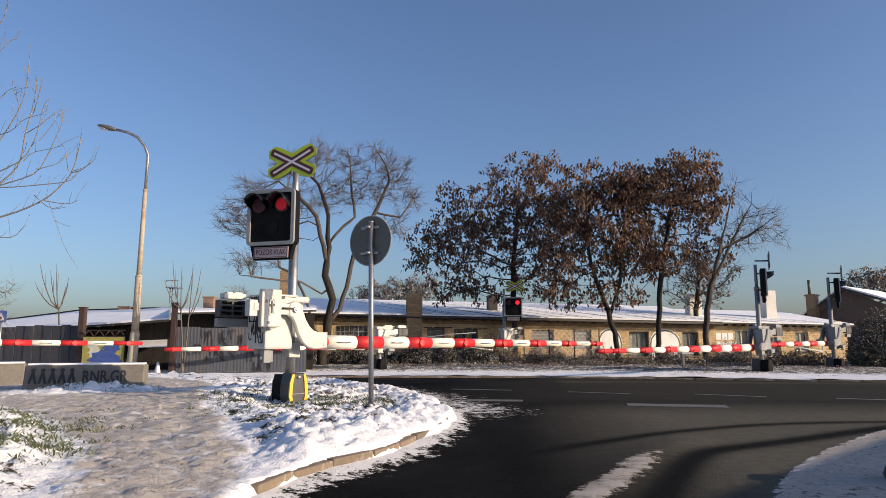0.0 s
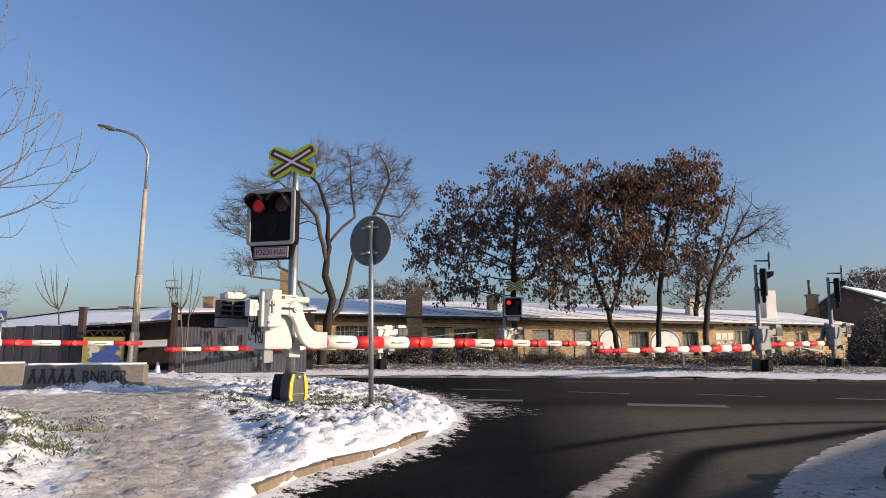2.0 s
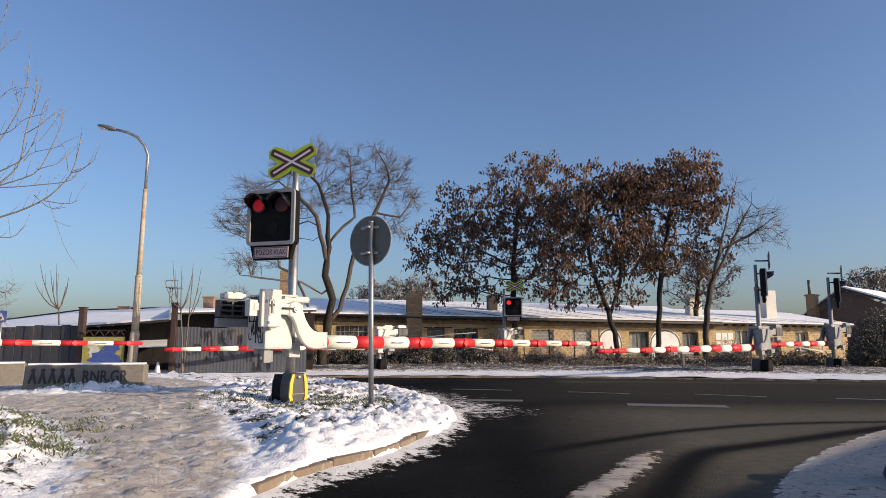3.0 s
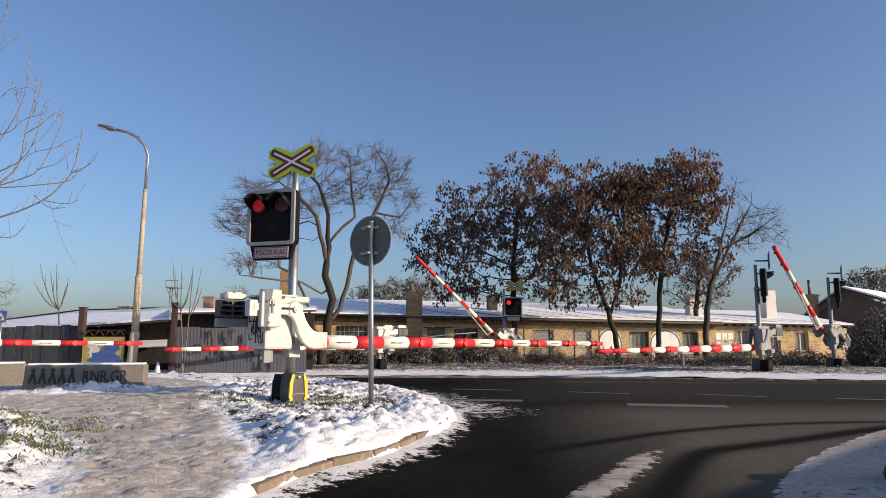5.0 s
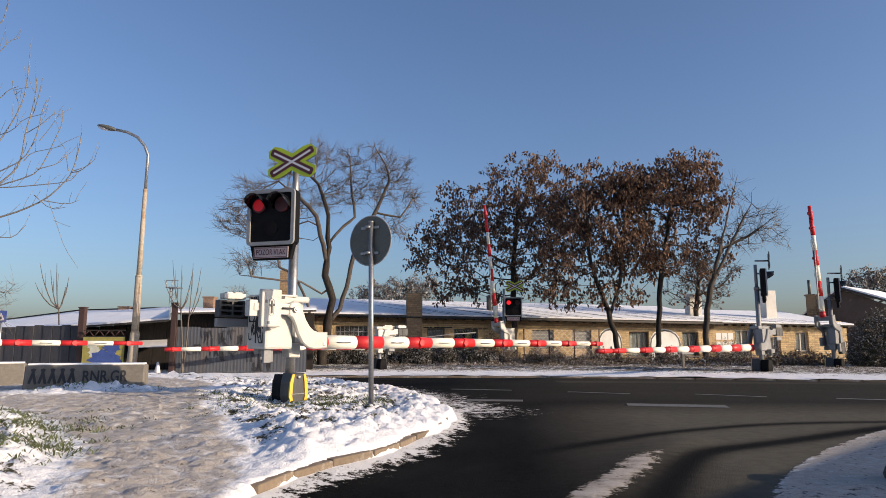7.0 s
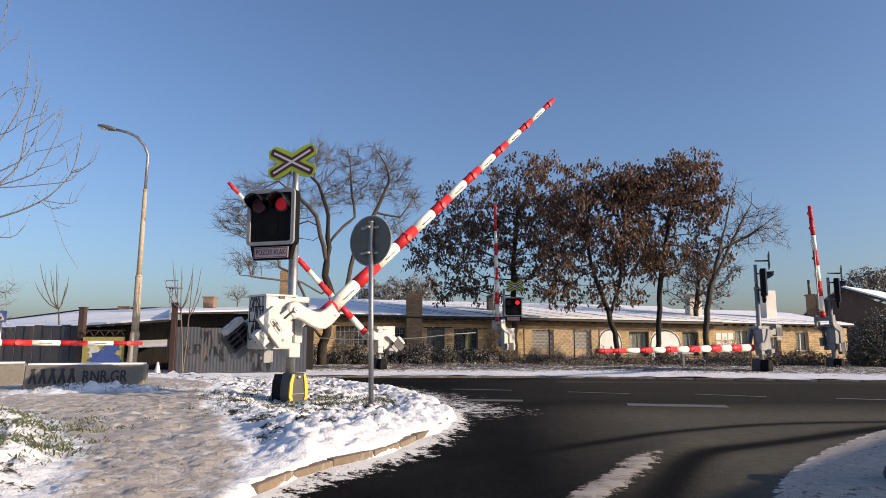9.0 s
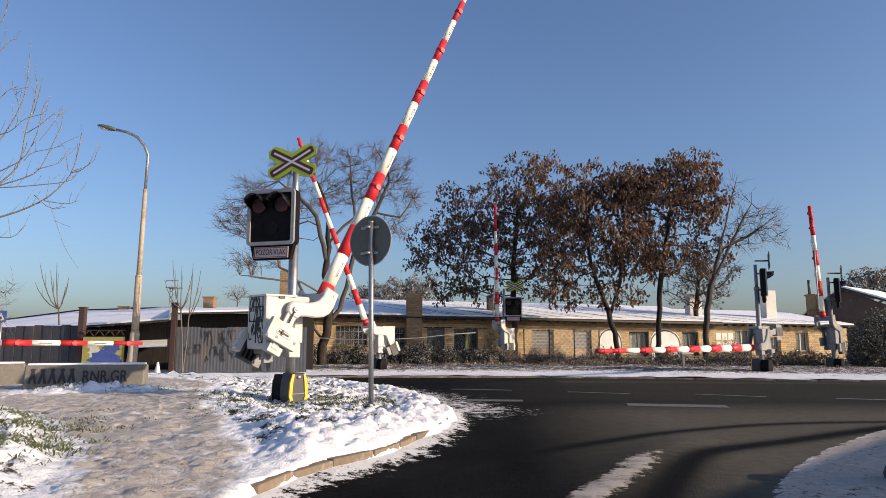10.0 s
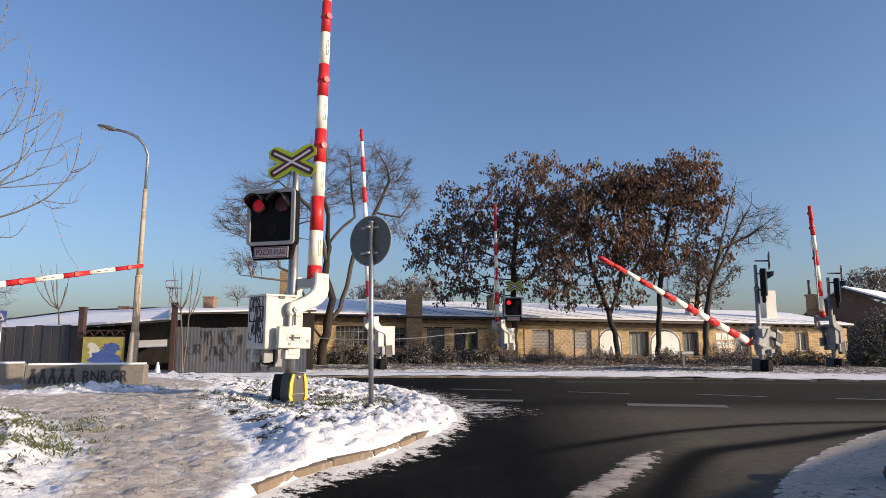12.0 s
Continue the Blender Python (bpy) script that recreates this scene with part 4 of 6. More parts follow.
def mural_gate():
    a = Vector((-11.86, 22.00, -0.01))
    b = Vector((-10.49, 22.00, -0.01))
    a.z = b.z = -0.05
    l = (b - a).length
    t = thing("mural_gate", Matrix.Translation(a), "metal gate painted yellow and blue under a lattice top", "gate")
    bm = bmesh.new()
    box(bm, l / 2, 0, 0.62, l, 0.04, 1.16, bevel=0.006)
    part("panel", bm, M_MURAL_Y, t, "yellow painted panel")
    rng = random.Random(4)
    for cx, cz, rx, rz, mat in ((0.75, 0.45, 0.5, 0.32, M_MURAL_B), (0.95, 0.85, 0.28, 0.16, M_MURAL_B), (0.42, 0.7, 0.2, 0.2, M_MURAL_L), (1.1, 0.35, 0.25, 0.22, M_MURAL_B), (0.3, 0.92, 0.16, 0.1, M_MURAL_L)):
        o = []
        for k in range(18):
            r = 1 + 0.22 * math.sin(3 * k + rng.uniform(-0.6, 0.6))
            o.append((cx + rx * r * math.cos(k * math.tau / 18), max(0.08, min(1.16, cz + rz * r * math.sin(k * math.tau / 18)))))
        bm = bmesh.new()
        plate(bm, o, 0.004, Matrix.Translation((0, -0.024 - 0.001 * rng.random(), 0)))
        part("painted_shape", bm, mat, t)
    for z in (1.22, 1.42):
        bm = bmesh.new()
        box(bm, l / 2, 0, z, l, 0.04, 0.03)
        part("rail", bm, M_DARKWOOD, t)
    for k in range(8):
        bm = bmesh.new()
        rod(bm, (l * k / 8, 0, 1.22 + 0.2 * (k % 2)), (l * (k + 1) / 8, 0, 1.42 - 0.2 * (k % 2)), 0.014, n=6)
        part("lattice_bar", bm, M_BROWNPOST, t)


M_MURAL_Y = surface("yellow_mural_paint", (0.30, 0.26, 0.07), 0.7, grain=8, wear=3, vary=0.2, dirt=(0.2, 0.2, 0.12), bump=0.05)
M_MURAL_B = surface("blue_mural_paint", (0.04, 0.08, 0.26), 0.7, grain=8, wear=3, vary=0.2, bump=0.05)
M_MURAL_L = surface("pale_mural_paint", (0.5, 0.5, 0.42), 0.7, grain=8, wear=3, vary=0.2, bump=0.05)
mural_gate()


def concrete_block(p0, p1, h, w, label, lettered):
    a, b = Vector(p0), Vector(p1)
    d = b - a
    t = thing("concrete_barrier", Matrix.Translation(a) @ pose(0, 0, 0, 0, 0, math.degrees(math.atan2(d.y, d.x))), label, "concrete barrier")
    l = d.length
    bm = bmesh.new()
    prof = [(-w / 2 - 0.05, -0.12), (w / 2 + 0.05, -0.12), (w / 2, 0.1), (w / 2 - 0.06, h), (-w / 2 + 0.06, h), (-w / 2, 0.1)]
    plate(bm, prof, l, Matrix.Translation((l / 2, 0, 0)) @ pose(0, 0, 0, 0, 0, 90), bevel=0.02)
    part("block", bm, M_CONCRETE, t)
    bm = bmesh.new()
    box(bm, l / 2, 0, h + 0.012, l - 0.06, w - 0.16, 0.035, bevel=0.014)
    part("snow_cap", bm, M_ROOFSNOW, t, "thin snow on top")
    if lettered:
        # the first word is a name and stays bars; the other marks as they read
        y, lean = -w / 2 - 0.004, 0.06
        bm = bmesh.new()
        rng = random.Random(2)
        for k in range(5):
            x = 0.10 + k * 0.155
            stroke(bm, [(x, 0.07), (x + 0.06, 0.30)], 0.045, y=0)
            stroke(bm, [(x + 0.10, 0.06), (x + 0.03, 0.30)], 0.045, y=-0.002)
        ob = part("sprayed_bars", bm, M_GRAF_DARK, t)
        ob.matrix_basis = pose(0, -w / 2 - 0.006, 0.1, -9.2, 0, 0)
        cu = bpy.data.curves.new("lettering", "FONT")
        cu.body, cu.size, cu.extrude, cu.offset = "RNR.GR", 0.29, 0.003, 0.006
        cu.materials.append(M_GRAF_DARK)
        src = bpy.data.objects.new("lettering", cu)
        flat = bpy.data.meshes.new_from_object(src)
        bpy.data.objects.remove(src)
        tx = new("lettering", flat)
        tx.parent = t
        tx.matrix_basis = pose(0.93, -w / 2 + 0.007, 0.18, 80.8, 0, 0) @ Matrix.Diagonal((0.72, 0.95, 1, 1))


concrete_block((-7.35, 11.9, 0.12), (-5.45, 12.35, 0.12), 0.47, 0.46, "grey concrete road barrier with black sprayed letters and snow", True)
concrete_block((-9.6, 13.0, 0.12), (-8.45, 13.6, 0.12), 0.45, 0.46, "grey concrete road barrier capped with snow", False)


def gable_house():
    """House at the right end: dark gable wall and a snowy roof."""
    t = thing("house", Matrix.Translation((24.15, 40.00, 1.17)) @ pose(0, 0, 0, 0, 0, -50), "dark rendered house with a snowy pitched roof", "house")
    apex, left, right = Vector((0, 0, 2.97)), Vector((-2.5, 0, 1.2)), Vector((4.2, 0, 1.2))
    bm = bmesh.new()
    plate(bm, [(left.x + 0.4, -1.9), (right.x, -1.9), (right.x, left.z - 0.1), (apex.x, apex.z - 0.1), (left.x + 0.4, left.z - 0.1)], 0.3, Matrix.Translation((0, 0.5, 0)))
    part("gable_wall", bm, M_DARKHOUSE, t)
    for name, mat, off, th in (("roof", M_TARPAPER, 0.0, 0.12), ("roof_snow", M_ROOFSNOW, 0.124, 0.10)):
        for p, q in ((left, apex), (apex, Vector((apex.x + 9, 0, apex.z - 3.4)))):
            bm = bmesh.new()
            o = [(p.x, p.z + off), (q.x, q.z + off), (q.x, q.z + off + th), (p.x, p.z + off + th)]
            plate(bm, o, 7.0 if name == "roof" else 6.9, Matrix.Translation((0, 3.4, 0)))
            part(name, bm, mat, t, "snow on the roof" if name == "roof_snow" else "dark roof edge")
    c = Vector((-1.67, -0.12, 0))
    bm = bmesh.new()
    box(bm, c.x, c.y, 0.45, 0.55, 0.55, 4.6, bevel=0.02)
    box(bm, c.x, c.y, 2.68, 0.68, 0.68, 0.10, bevel=0.02)
    ch = part("chimney", bm, M_PILASTER, t)
    bm = bmesh.new()
    rod(bm, (c.x - 0.12, c.y, 2.7), (c.x - 0.12, c.y, 3.65), 0.09, n=10)
    part("flue", bm, M_GREYBACK, ch)


M_DARKHOUSE = surface("dark_brown_render", (0.11, 0.085, 0.075), 0.85, grain=8, wear=1, vary=0.2, bump=0.3)
gable_house()


# ---- level crossing barriers ----
MOVES = []


def arm_outline():
    return [(-0.11, 0.05), (-0.08, 0.10), (-0.02, 0.125), (0.06, 0.12), (0.11, 0.08), (0.15, -0.03), (0.20, -0.15), (0.27, -0.25), (0.34, -0.31), (0.43, -0.335), (0.60, -0.335), (0.60, -0.585),
            (0.36, -0.60), (0.24, -0.575), (0.14, -0.50), (0.06, -0.37), (0.0, -0.22), (-0.05, -0.13), (-0.11, -0.10)]


BANDS = [0.74 + 0.575 * i for i in range(14)]


def boom_arm(parent, length, hanging, paint, slim, rear):
    """Two bent arms on one shaft with counterweights, and the banded boom; its origin is the shaft's middle, the boom along +x."""
    bm = bmesh.new()
    for y in (-0.255, rear + 0.03):
        plate(bm, arm_outline(), 0.085, Matrix.Translation((0, y, 0)), bevel=0.02)
    rod(bm, (0, -0.31, 0), (0, rear + 0.08, 0), 0.045, n=16)
    box(bm, 0.47, (rear - 0.22) / 2, -0.47, 0.16, rear + 0.25, 0.16, bevel=0.03)
    box(bm, -0.20, -0.255, 0.0, 0.26, 0.05, 0.17, bevel=0.012)
    box(bm, -0.22, rear + 0.03, 0.0, 0.28, 0.06, 0.16, bevel=0.012)
    arm = part("boom", bm, paint, parent, "steel boom arms carrying a red and white tapered pole")
    rod_ = bmesh.new()
    rod(rod_, (-0.24, -0.315, 0.012), (-0.06, -0.315, 0.012), 0.013, n=8)
    part("adjusting_rod", rod_, M_DARKGREY, arm, "dark threaded rod")
    cw = bmesh.new()
    box(cw, -0.425, -0.285, 0.005, 0.325, 0.10, 0.555, bevel=0.02)
    box(cw, -0.36, -0.255, -0.275, 0.10, 0.06, 0.05, bevel=0.012)
    part("counterweight", cw, paint, arm)
    cw = bmesh.new()
    box(cw, -0.68, -0.20, 0.0, 0.13, 0.14, 0.24, bevel=0.012)
    box(cw, -0.62, -0.20, 0.02, 0.12, 0.16, 0.12, bevel=0.012)
    part("counterweight", cw, paint, arm, "small stepped weight block")
    slot = bmesh.new()
    capsule = [(0.040 * math.cos(k * math.tau / 20), 0.040 * math.sin(k * math.tau / 20) + (0.085 if k < 10 else -0.085)) for k in range(20)]
    ring = [Vector((-0.425 + x, -0.337, 0.02 + z)) for x, z in capsule + capsule[:1]]
    tube(slot, ring, [0.008] * 21, n=5)
    part("slot_rim", slot, paint, arm)
    slot = bmesh.new()
    box(slot, -0.425, -0.338, 0.02, 0.030, 0.012, 0.19, bevel=0.012)
    box(slot, -0.425, -0.346, 0.05, 0.085, 0.014, 0.03, bevel=0.005)
    rod(slot, (-0.425, -0.335, 0.05), (-0.425, -0.362, 0.05), 0.022, n=8)
    part("adjusting_slot", slot, M_DARKGREY, arm)
    for x, z in ((-0.52, 0.10), (-0.47, -0.21)):
        slot = bmesh.new()
        box(slot, x, -0.337, z, 0.045, 0.006, 0.045, bevel=0.004)
        part("type_plate", slot, M_GREYDRIVE, arm)
    cw = bmesh.new()
    box(cw, -0.63, rear, 0.205, 0.36, 0.16, 0.09, bevel=0.015)
    box(cw, -0.70, rear, 0.255, 0.10, 0.10, 0.03, bevel=0.01)
    box(cw, -0.56, rear, 0.255, 0.12, 0.10, 0.03, bevel=0.01)
    box(cw, -0.38, rear, 0.03, 0.20, 0.10, 0.20, bevel=0.015)
    rod(cw, (-0.70, rear, 0.10), (-0.70, rear, 0.19), 0.02, n=8)
    rod(cw, (-0.58, rear, 0.10), (-0.58, rear, 0.19), 0.02, n=8)
    part("counterweight", cw, paint, arm)
    cw = bmesh.new()
    for x in (-0.86, -0.66, -0.48):
        box(cw, x, rear, 0.02, 0.035, 0.15, 0.24, bevel=0.006)
    for z in (-0.10, -0.02, 0.06, 0.13):
        box(cw, -0.67, rear, z, 0.42, 0.14, 0.028, bevel=0.006)
    box(cw, -0.67, rear + 0.06, 0.02, 0.40, 0.012, 0.22)
    part("weight_frame", cw, M_DARKGREY, arm, "dark open frame for weights")
    cw = bmesh.new()
    box(cw, -0.63, rear + 0.02, -0.20, rear, 0.10, 0.13, bevel=0.01)
    part("weight_block", cw, M_GREYDRIVE, arm, "grey cast weight block")
    bolts = bmesh.new()
    rod(bolts, (0, -0.335, 0), (0, -0.295, 0), 0.045, n=12)
    rod(bolts, (0, -0.352, 0), (0, -0.33, 0), 0.024, n=6)
    part("shaft_cap", bolts, M_GALV, arm)
    bolts = bmesh.new()
    box(bolts, 0.53, -0.302, -0.52, 0.05, 0.014, 0.05, bevel=0.008)
    part("clamp_bolt", bolts, M_GALV, arm)
    # banded pole: telescoping tubes, red first
    edges = [0.52] + [b for b in BANDS if b < length - 0.3] + [length]

    def radius(a):
        return (0.122 - 0.0085 * a) * slim
    for i, (a, b) in enumerate(zip(edges, edges[1:])):
        red = i % 2 == 0 or b == length
        bm = bmesh.new()
        z = -0.49
        rod(bm, (a, 0, z), (b, 0, z), radius(a), radius(b), n=20)
        if red and i > 2:
            rod(bm, ((a + b) / 2 - 0.01, 0, z), ((a + b) / 2 + 0.06, 0, z), radius(a) + 0.012, radius(a) + 0.004, n=20)
            rod(bm, ((a + b) / 2, -radius(a) - 0.025, z), ((a + b) / 2, 0, z), 0.055, n=10)
        part("red_band" if red else "white_band", bm, M_RED if red else M_CREAM, arm)
        if not red:
            h = bmesh.new()
            mid, r = (a + b) / 2, radius((a + b) / 2)
            tube(h, [(mid - 0.13, -r + 0.01, z), (mid - 0.13, -r - 0.03, z), (mid + 0.13, -r - 0.03, z), (mid + 0.13, -r + 0.01, z)], [0.007] * 4, n=5)
            part("handle", h, M_GALV, arm)
    if hanging:
        h = bmesh.new()
        tube(h, [(0.78, 0.02, -0.55), (0.85, 0.02, -0.78), (3.3, 0.02, -0.53)], [0.02, 0.03, 0.02], n=6)
        for k in range(1, 4):
            x = 0.95 + k * 0.45
            rod(h, (x, 0.02, -0.50), (x, 0.02, -0.78 + 0.102 * (x - 0.85)), 0.012, n=5)
        part("stay", h, M_WHITE, arm)
    return arm


def signal_head(parent, m, lit):
    """Warning lights: a rounded black board with a pale rim, two hooded lamps, a dark third one, a lettered plate, a cross above."""
    w, h = 0.415, 0.44

    def round_rect(w, h, r, n=4):
        pts = []
        for cx, cz, a0 in ((w - r, h - r, 0), (-w + r, h - r, 90), (-w + r, -h + r, 180), (w - r, -h + r, 270)):
            pts += [(cx + r * math.cos(radians(a0 + 90 * k / n)), cz + r * math.sin(radians(a0 + 90 * k / n))) for k in range(n + 1)]
        return pts
    bm = bmesh.new()
    plate(bm, round_rect(w, h, 0.07), 0.16, Matrix.Translation((0, 0.10, 0)), bevel=0.015)
    head = part("warning_light", bm, M_BLACK, parent, "black warning light board with two hooded red lamps")
    head.matrix_basis = m
    bm = bmesh.new()
    outer, inner = round_rect(w, h, 0.07), round_rect(w - 0.055, h - 0.055, 0.03)
    n = len(outer)
    ov = [bm.verts.new((x, -0.012, z)) for x, z in outer]
    iv = [bm.verts.new((x, -0.012, z)) for x, z in inner]
    ob_ = [bm.verts.new((x, 0.03, z)) for x, z in outer]
    ib = [bm.verts.new((x, 0.03, z)) for x, z in inner]
    for i in range(n):
        j = (i + 1) % n
        bm.faces.new((ov[i], ov[j], iv[j], iv[i]))
        bm.faces.new((ov[j], ov[i], ob_[i], ob_[j]))
        bm.faces.new((iv[i], iv[j], ib[j], ib[i]))
    bmesh.ops.recalc_face_normals(bm, faces=bm.faces)
    part("rim", bm, M_RIM, head, "pale grey reflective rim")
    lamps = []
    for x in (-0.20, 0.20):
        bm = bmesh.new()
        rod(bm, (x, 0.03, 0.19), (x, -0.03, 0.19), 0.118, n=24)
        lens = part("lens", bm, M_LENS_OFF, head, "dark red unlit lens")
        bm = bmesh.new()
        k, prev = 14, None
        for ring, (y, r) in enumerate(((0.0, 0.150), (-0.12, 0.156), (-0.235, 0.160))):
            a0, a1 = ((-25, 205), (-5, 185), (22, 158))[ring]
            row = []
            for i in range(k + 1):
                a = radians(a0 + (a1 - a0) * i / k)
                row.append((bm.verts.new((x + r * math.cos(a), y, 0.19 + r * math.sin(a))),
                            bm.verts.new((x + (r - 0.008) * math.cos(a), y, 0.19 + (r - 0.008) * math.sin(a)))))
            if prev:
                for i in range(k):
                    bm.faces.new((prev[i][0], row[i][0], row[i + 1][0], prev[i + 1][0]))
                    bm.faces.new((prev[i][1], prev[i + 1][1], row[i + 1][1], row[i][1]))
            if ring == 2:
                for i in range(k):
                    bm.faces.new((row[i][0], row[i][1], row[i + 1][1], row[i + 1][0]))
            prev = row
        bmesh.ops.recalc_face_normals(bm, faces=bm.faces)
        part("hood", bm, M_HOOD, head, smooth=True)
        bm = bmesh.new()
        rod(bm, (0, 0.0012, 0), (0, -0.0012, 0), 0.095, n=24)
        lamp = part("lamp", bm, lit, head, "glowing red lamp")
        lamp.location = (x, -0.036, 0.19)
        lamps.append((lamp, x))
    bm = bmesh.new()
    rod(bm, (0, 0.03, -0.17), (0, 0.005, -0.17), 0.12, n=24)
    rod(bm, (0, 0.03, -0.17), (0, 0.0, -0.17), 0.10, n=24)
    part("blank_lens", bm, M_BLACK, head)
    bm = bmesh.new()
    plate(bm, [(-0.39, -0.42), (0.39, -0.42), (0.33, -0.66), (-0.33, -0.66)], 0.09, Matrix.Translation((0, 0.10, 0)), bevel=0.01)
    part("lower_board", bm, M_BLACK, head)
    bm = bmesh.new()
    box(bm, 0, 0.045, -0.55, 0.60, 0.016, 0.17)
    pl = part("name_plate", bm, M_PLATE, head, "pale plate with dark red lettering")
    bm = bmesh.new()
    for cx, cz, sx, sz in ((0, -0.478, 0.57, 0.008), (0, -0.622, 0.57, 0.008), (-0.285, -0.55, 0.008, 0.15), (0.285, -0.55, 0.008, 0.15)):
        box(bm, cx, 0.036, cz, sx, 0.004, sz)
    part("border", bm, M_SIGNRED, head)
    cu = bpy.data.curves.new("lettering", "FONT")
    cu.body, cu.size, cu.align_x, cu.align_y, cu.extrude = "POZOR VLAK", 0.125, "CENTER", "CENTER", 0.002
    cu.space_character = 1.05
    cu.materials.append(M_SIGNRED)
    src = bpy.data.objects.new("lettering", cu)
    flat = bpy.data.meshes.new_from_object(src)
    bpy.data.objects.remove(src)
    tx = new("lettering", flat)
    tx.parent = head
    tx.matrix_basis = pose(0, 0.034, -0.55, 90, 0, 0) @ Matrix.Diagonal((0.66, 1.0, 1, 1))
    return head, lamps


def cross_board(parent, m):
    """The crossing's X sign: a lime board shaped round a dark red and white cross."""
    a = math.atan2(0.185, 0.36)
    bm = bmesh.new()
    ex, ez = 0.43, 0.275
    half = [(0.0, 0.14), (0.20, 0.25), (0.33, ez), (ex, 0.20), (ex, 0.09), (0.24, 0.0)]
    right = half + [(x, -z) for x, z in half[-2::-1]]
    outline = right + [(-x, -z) for x, z in right[1:-1]]
    plate(bm, outline, 0.003, m @ Matrix.Translation((0, -0.0085, 0)))
    part("cross_board", bm, M_LIME, parent, "lime yellow board with a dark red and white cross")
    bm = bmesh.new()
    plate(bm, outline, 0.026, m @ Matrix.Translation((0, 0.0065, 0)))
    part("cross_back", bm, M_GREYBACK, parent)
    for k, (mat, wide, long, off) in enumerate(((M_SIGNRED, 0.125, 0.85, 0.0125), (M_SIGNWHITE, 0.034, 0.74, 0.0155))):
        for sgn in (1, -1):
            b = bmesh.new()
            e, l = wide / 2, long / 2
            o = [(-l, -e * 0.6), (-l + e * 0.4, -e), (l - e * 0.4, -e), (l, -e * 0.6), (l, e * 0.6), (l - e * 0.4, e), (-l + e * 0.4, e), (-l, e * 0.6)]
            plate(b, o, 0.002, m @ Matrix.Translation((0, -off - 0.001 * (sgn > 0), 0)) @ Matrix.Rotation(-sgn * a, 4, "Y"))
            part("cross_bar", b, mat, parent)


M_RIM = surface("pale_grey_rim", (0.25, 0.255, 0.26), 0.45, vary=0.08, bump=0.02)


def barrier(label, base, heading, shaft_z, length, rows, post_top, scrawl=False, stay=False, paint=M_WHITE, slim=1.0):
    """A barrier drive on its post; base: the foot of the post; the boom points along heading degrees when down."""
    t = thing("level_crossing_barrier", pose(*base, 0, 0, heading), label, "barrier", "barriers of the crossing")
    bm = bmesh.new()
    rod(bm, (0, 0, 0.0), (0, 0, post_top - 0.8), 0.075, n=18)
    rod(bm, (0, 0, post_top - 0.8), (0, 0, post_top), 0.052, n=16)
    rod(bm, (0, 0, post_top - 0.84), (0, 0, post_top - 0.74), 0.095, 0.085, n=18)
    part("post", bm, M_GALV if paint is M_WHITE else M_GREYDRIVE, t)
    # foot cover
    bm = bmesh.new()
    o = [(-0.10, -0.10), (0.10, -0.10), (0.165, 0.16), (0.155, 0.36), (0.115, 0.50), (-0.115, 0.50), (-0.155, 0.36), (-0.165, 0.16)]
    plate(bm, o, 0.28, Matrix.Translation((0, -0.12, 0)), bevel=0.02)
    part("foot_cover", bm, M_DARKGREY, t, "dark grey foot cover")
    bm = bmesh.new()
    plate(bm, [(x * 0.92, z * 0.94 if z > 0 else z) for x, z in o], 0.27, Matrix.Translation((0, 0.165, 0)), bevel=0.02)
    part("foot_cover", bm, M_BLACK, t, "black rear half of the foot cover")
    for s in (-1, 1):
        bm = bmesh.new()
        plate(bm, [(s * 0.075, 0.485), (s * 0.113, 0.485), (s * 0.153, 0.36), (s * 0.164, 0.16), (s * 0.105, -0.08), (s * 0.06, -0.08), (s * 0.112, 0.16), (s * 0.10, 0.36)], 0.03,
              Matrix.Translation((0, -0.262, 0)))
        part("yellow_stripe", bm, M_YELLOW, t)
    bm = bmesh.new()
    box(bm, 0, -0.272, 0.19, 0.27, 0.012, 0.012)
    part("seam", bm, M_GREYDRIVE, t)
    bm = bmesh.new()
    box(bm, 0, -0.275, 0.44, 0.045, 0.03, 0.035, bevel=0.01)
    part("lock", bm, M_GALV, t)
    # drive cabinet behind the shaft
    sz = shaft_z
    bm = bmesh.new()
    deep = 0.56 if scrawl else 0.36
    box(bm, -0.385, deep / 2 - 0.30, sz - 0.20, 0.47, deep, 0.80, bevel=0.035)
    box(bm, -0.36, deep / 2 - 0.30, sz + 0.21, 0.54, deep + 0.03, 0.035, bevel=0.012)
    box(bm, -0.02, -0.10, sz + 0.165, 0.36, 0.34, 0.10, bevel=0.035)
    cab = part("drive_cabinet", bm, paint, t, "steel drive cabinet")
    if scrawl:
        bm = bmesh.new()
        rng = random.Random(8)
        for k in range(4):
            scribble(bm, rng, -0.21, -0.34 + 0.16 * k, 0.21, -0.12 + 0.16 * k, 8, 0.020, y=0)
        ob = part("sprayed_scrawl", bm, M_GRAF_DARK, t, "black sprayed scrawl, unreadable")
        tagged(ob, kind="stuff")
        ob.matrix_basis = pose(-0.624, -0.02, sz - 0.16, 0, 0, -90)
    bm = bmesh.new()
    box(bm, 0.05, 0.06, sz - 0.20, 0.24, 0.26, 0.62, bevel=0.03)
    box(bm, 0.0, -0.02, sz - 0.62, 0.20, 0.22, 0.22, bevel=0.02)
    part("bearing_block", bm, paint, t)
    bm = bmesh.new()
    box(bm, -0.40, 0.14, sz - 0.61, 0.24, 0.16, 0.12, bevel=0.015)
    box(bm, -0.50, -0.10, sz - 0.62, 0.03, 0.20, 0.16, bevel=0.006)
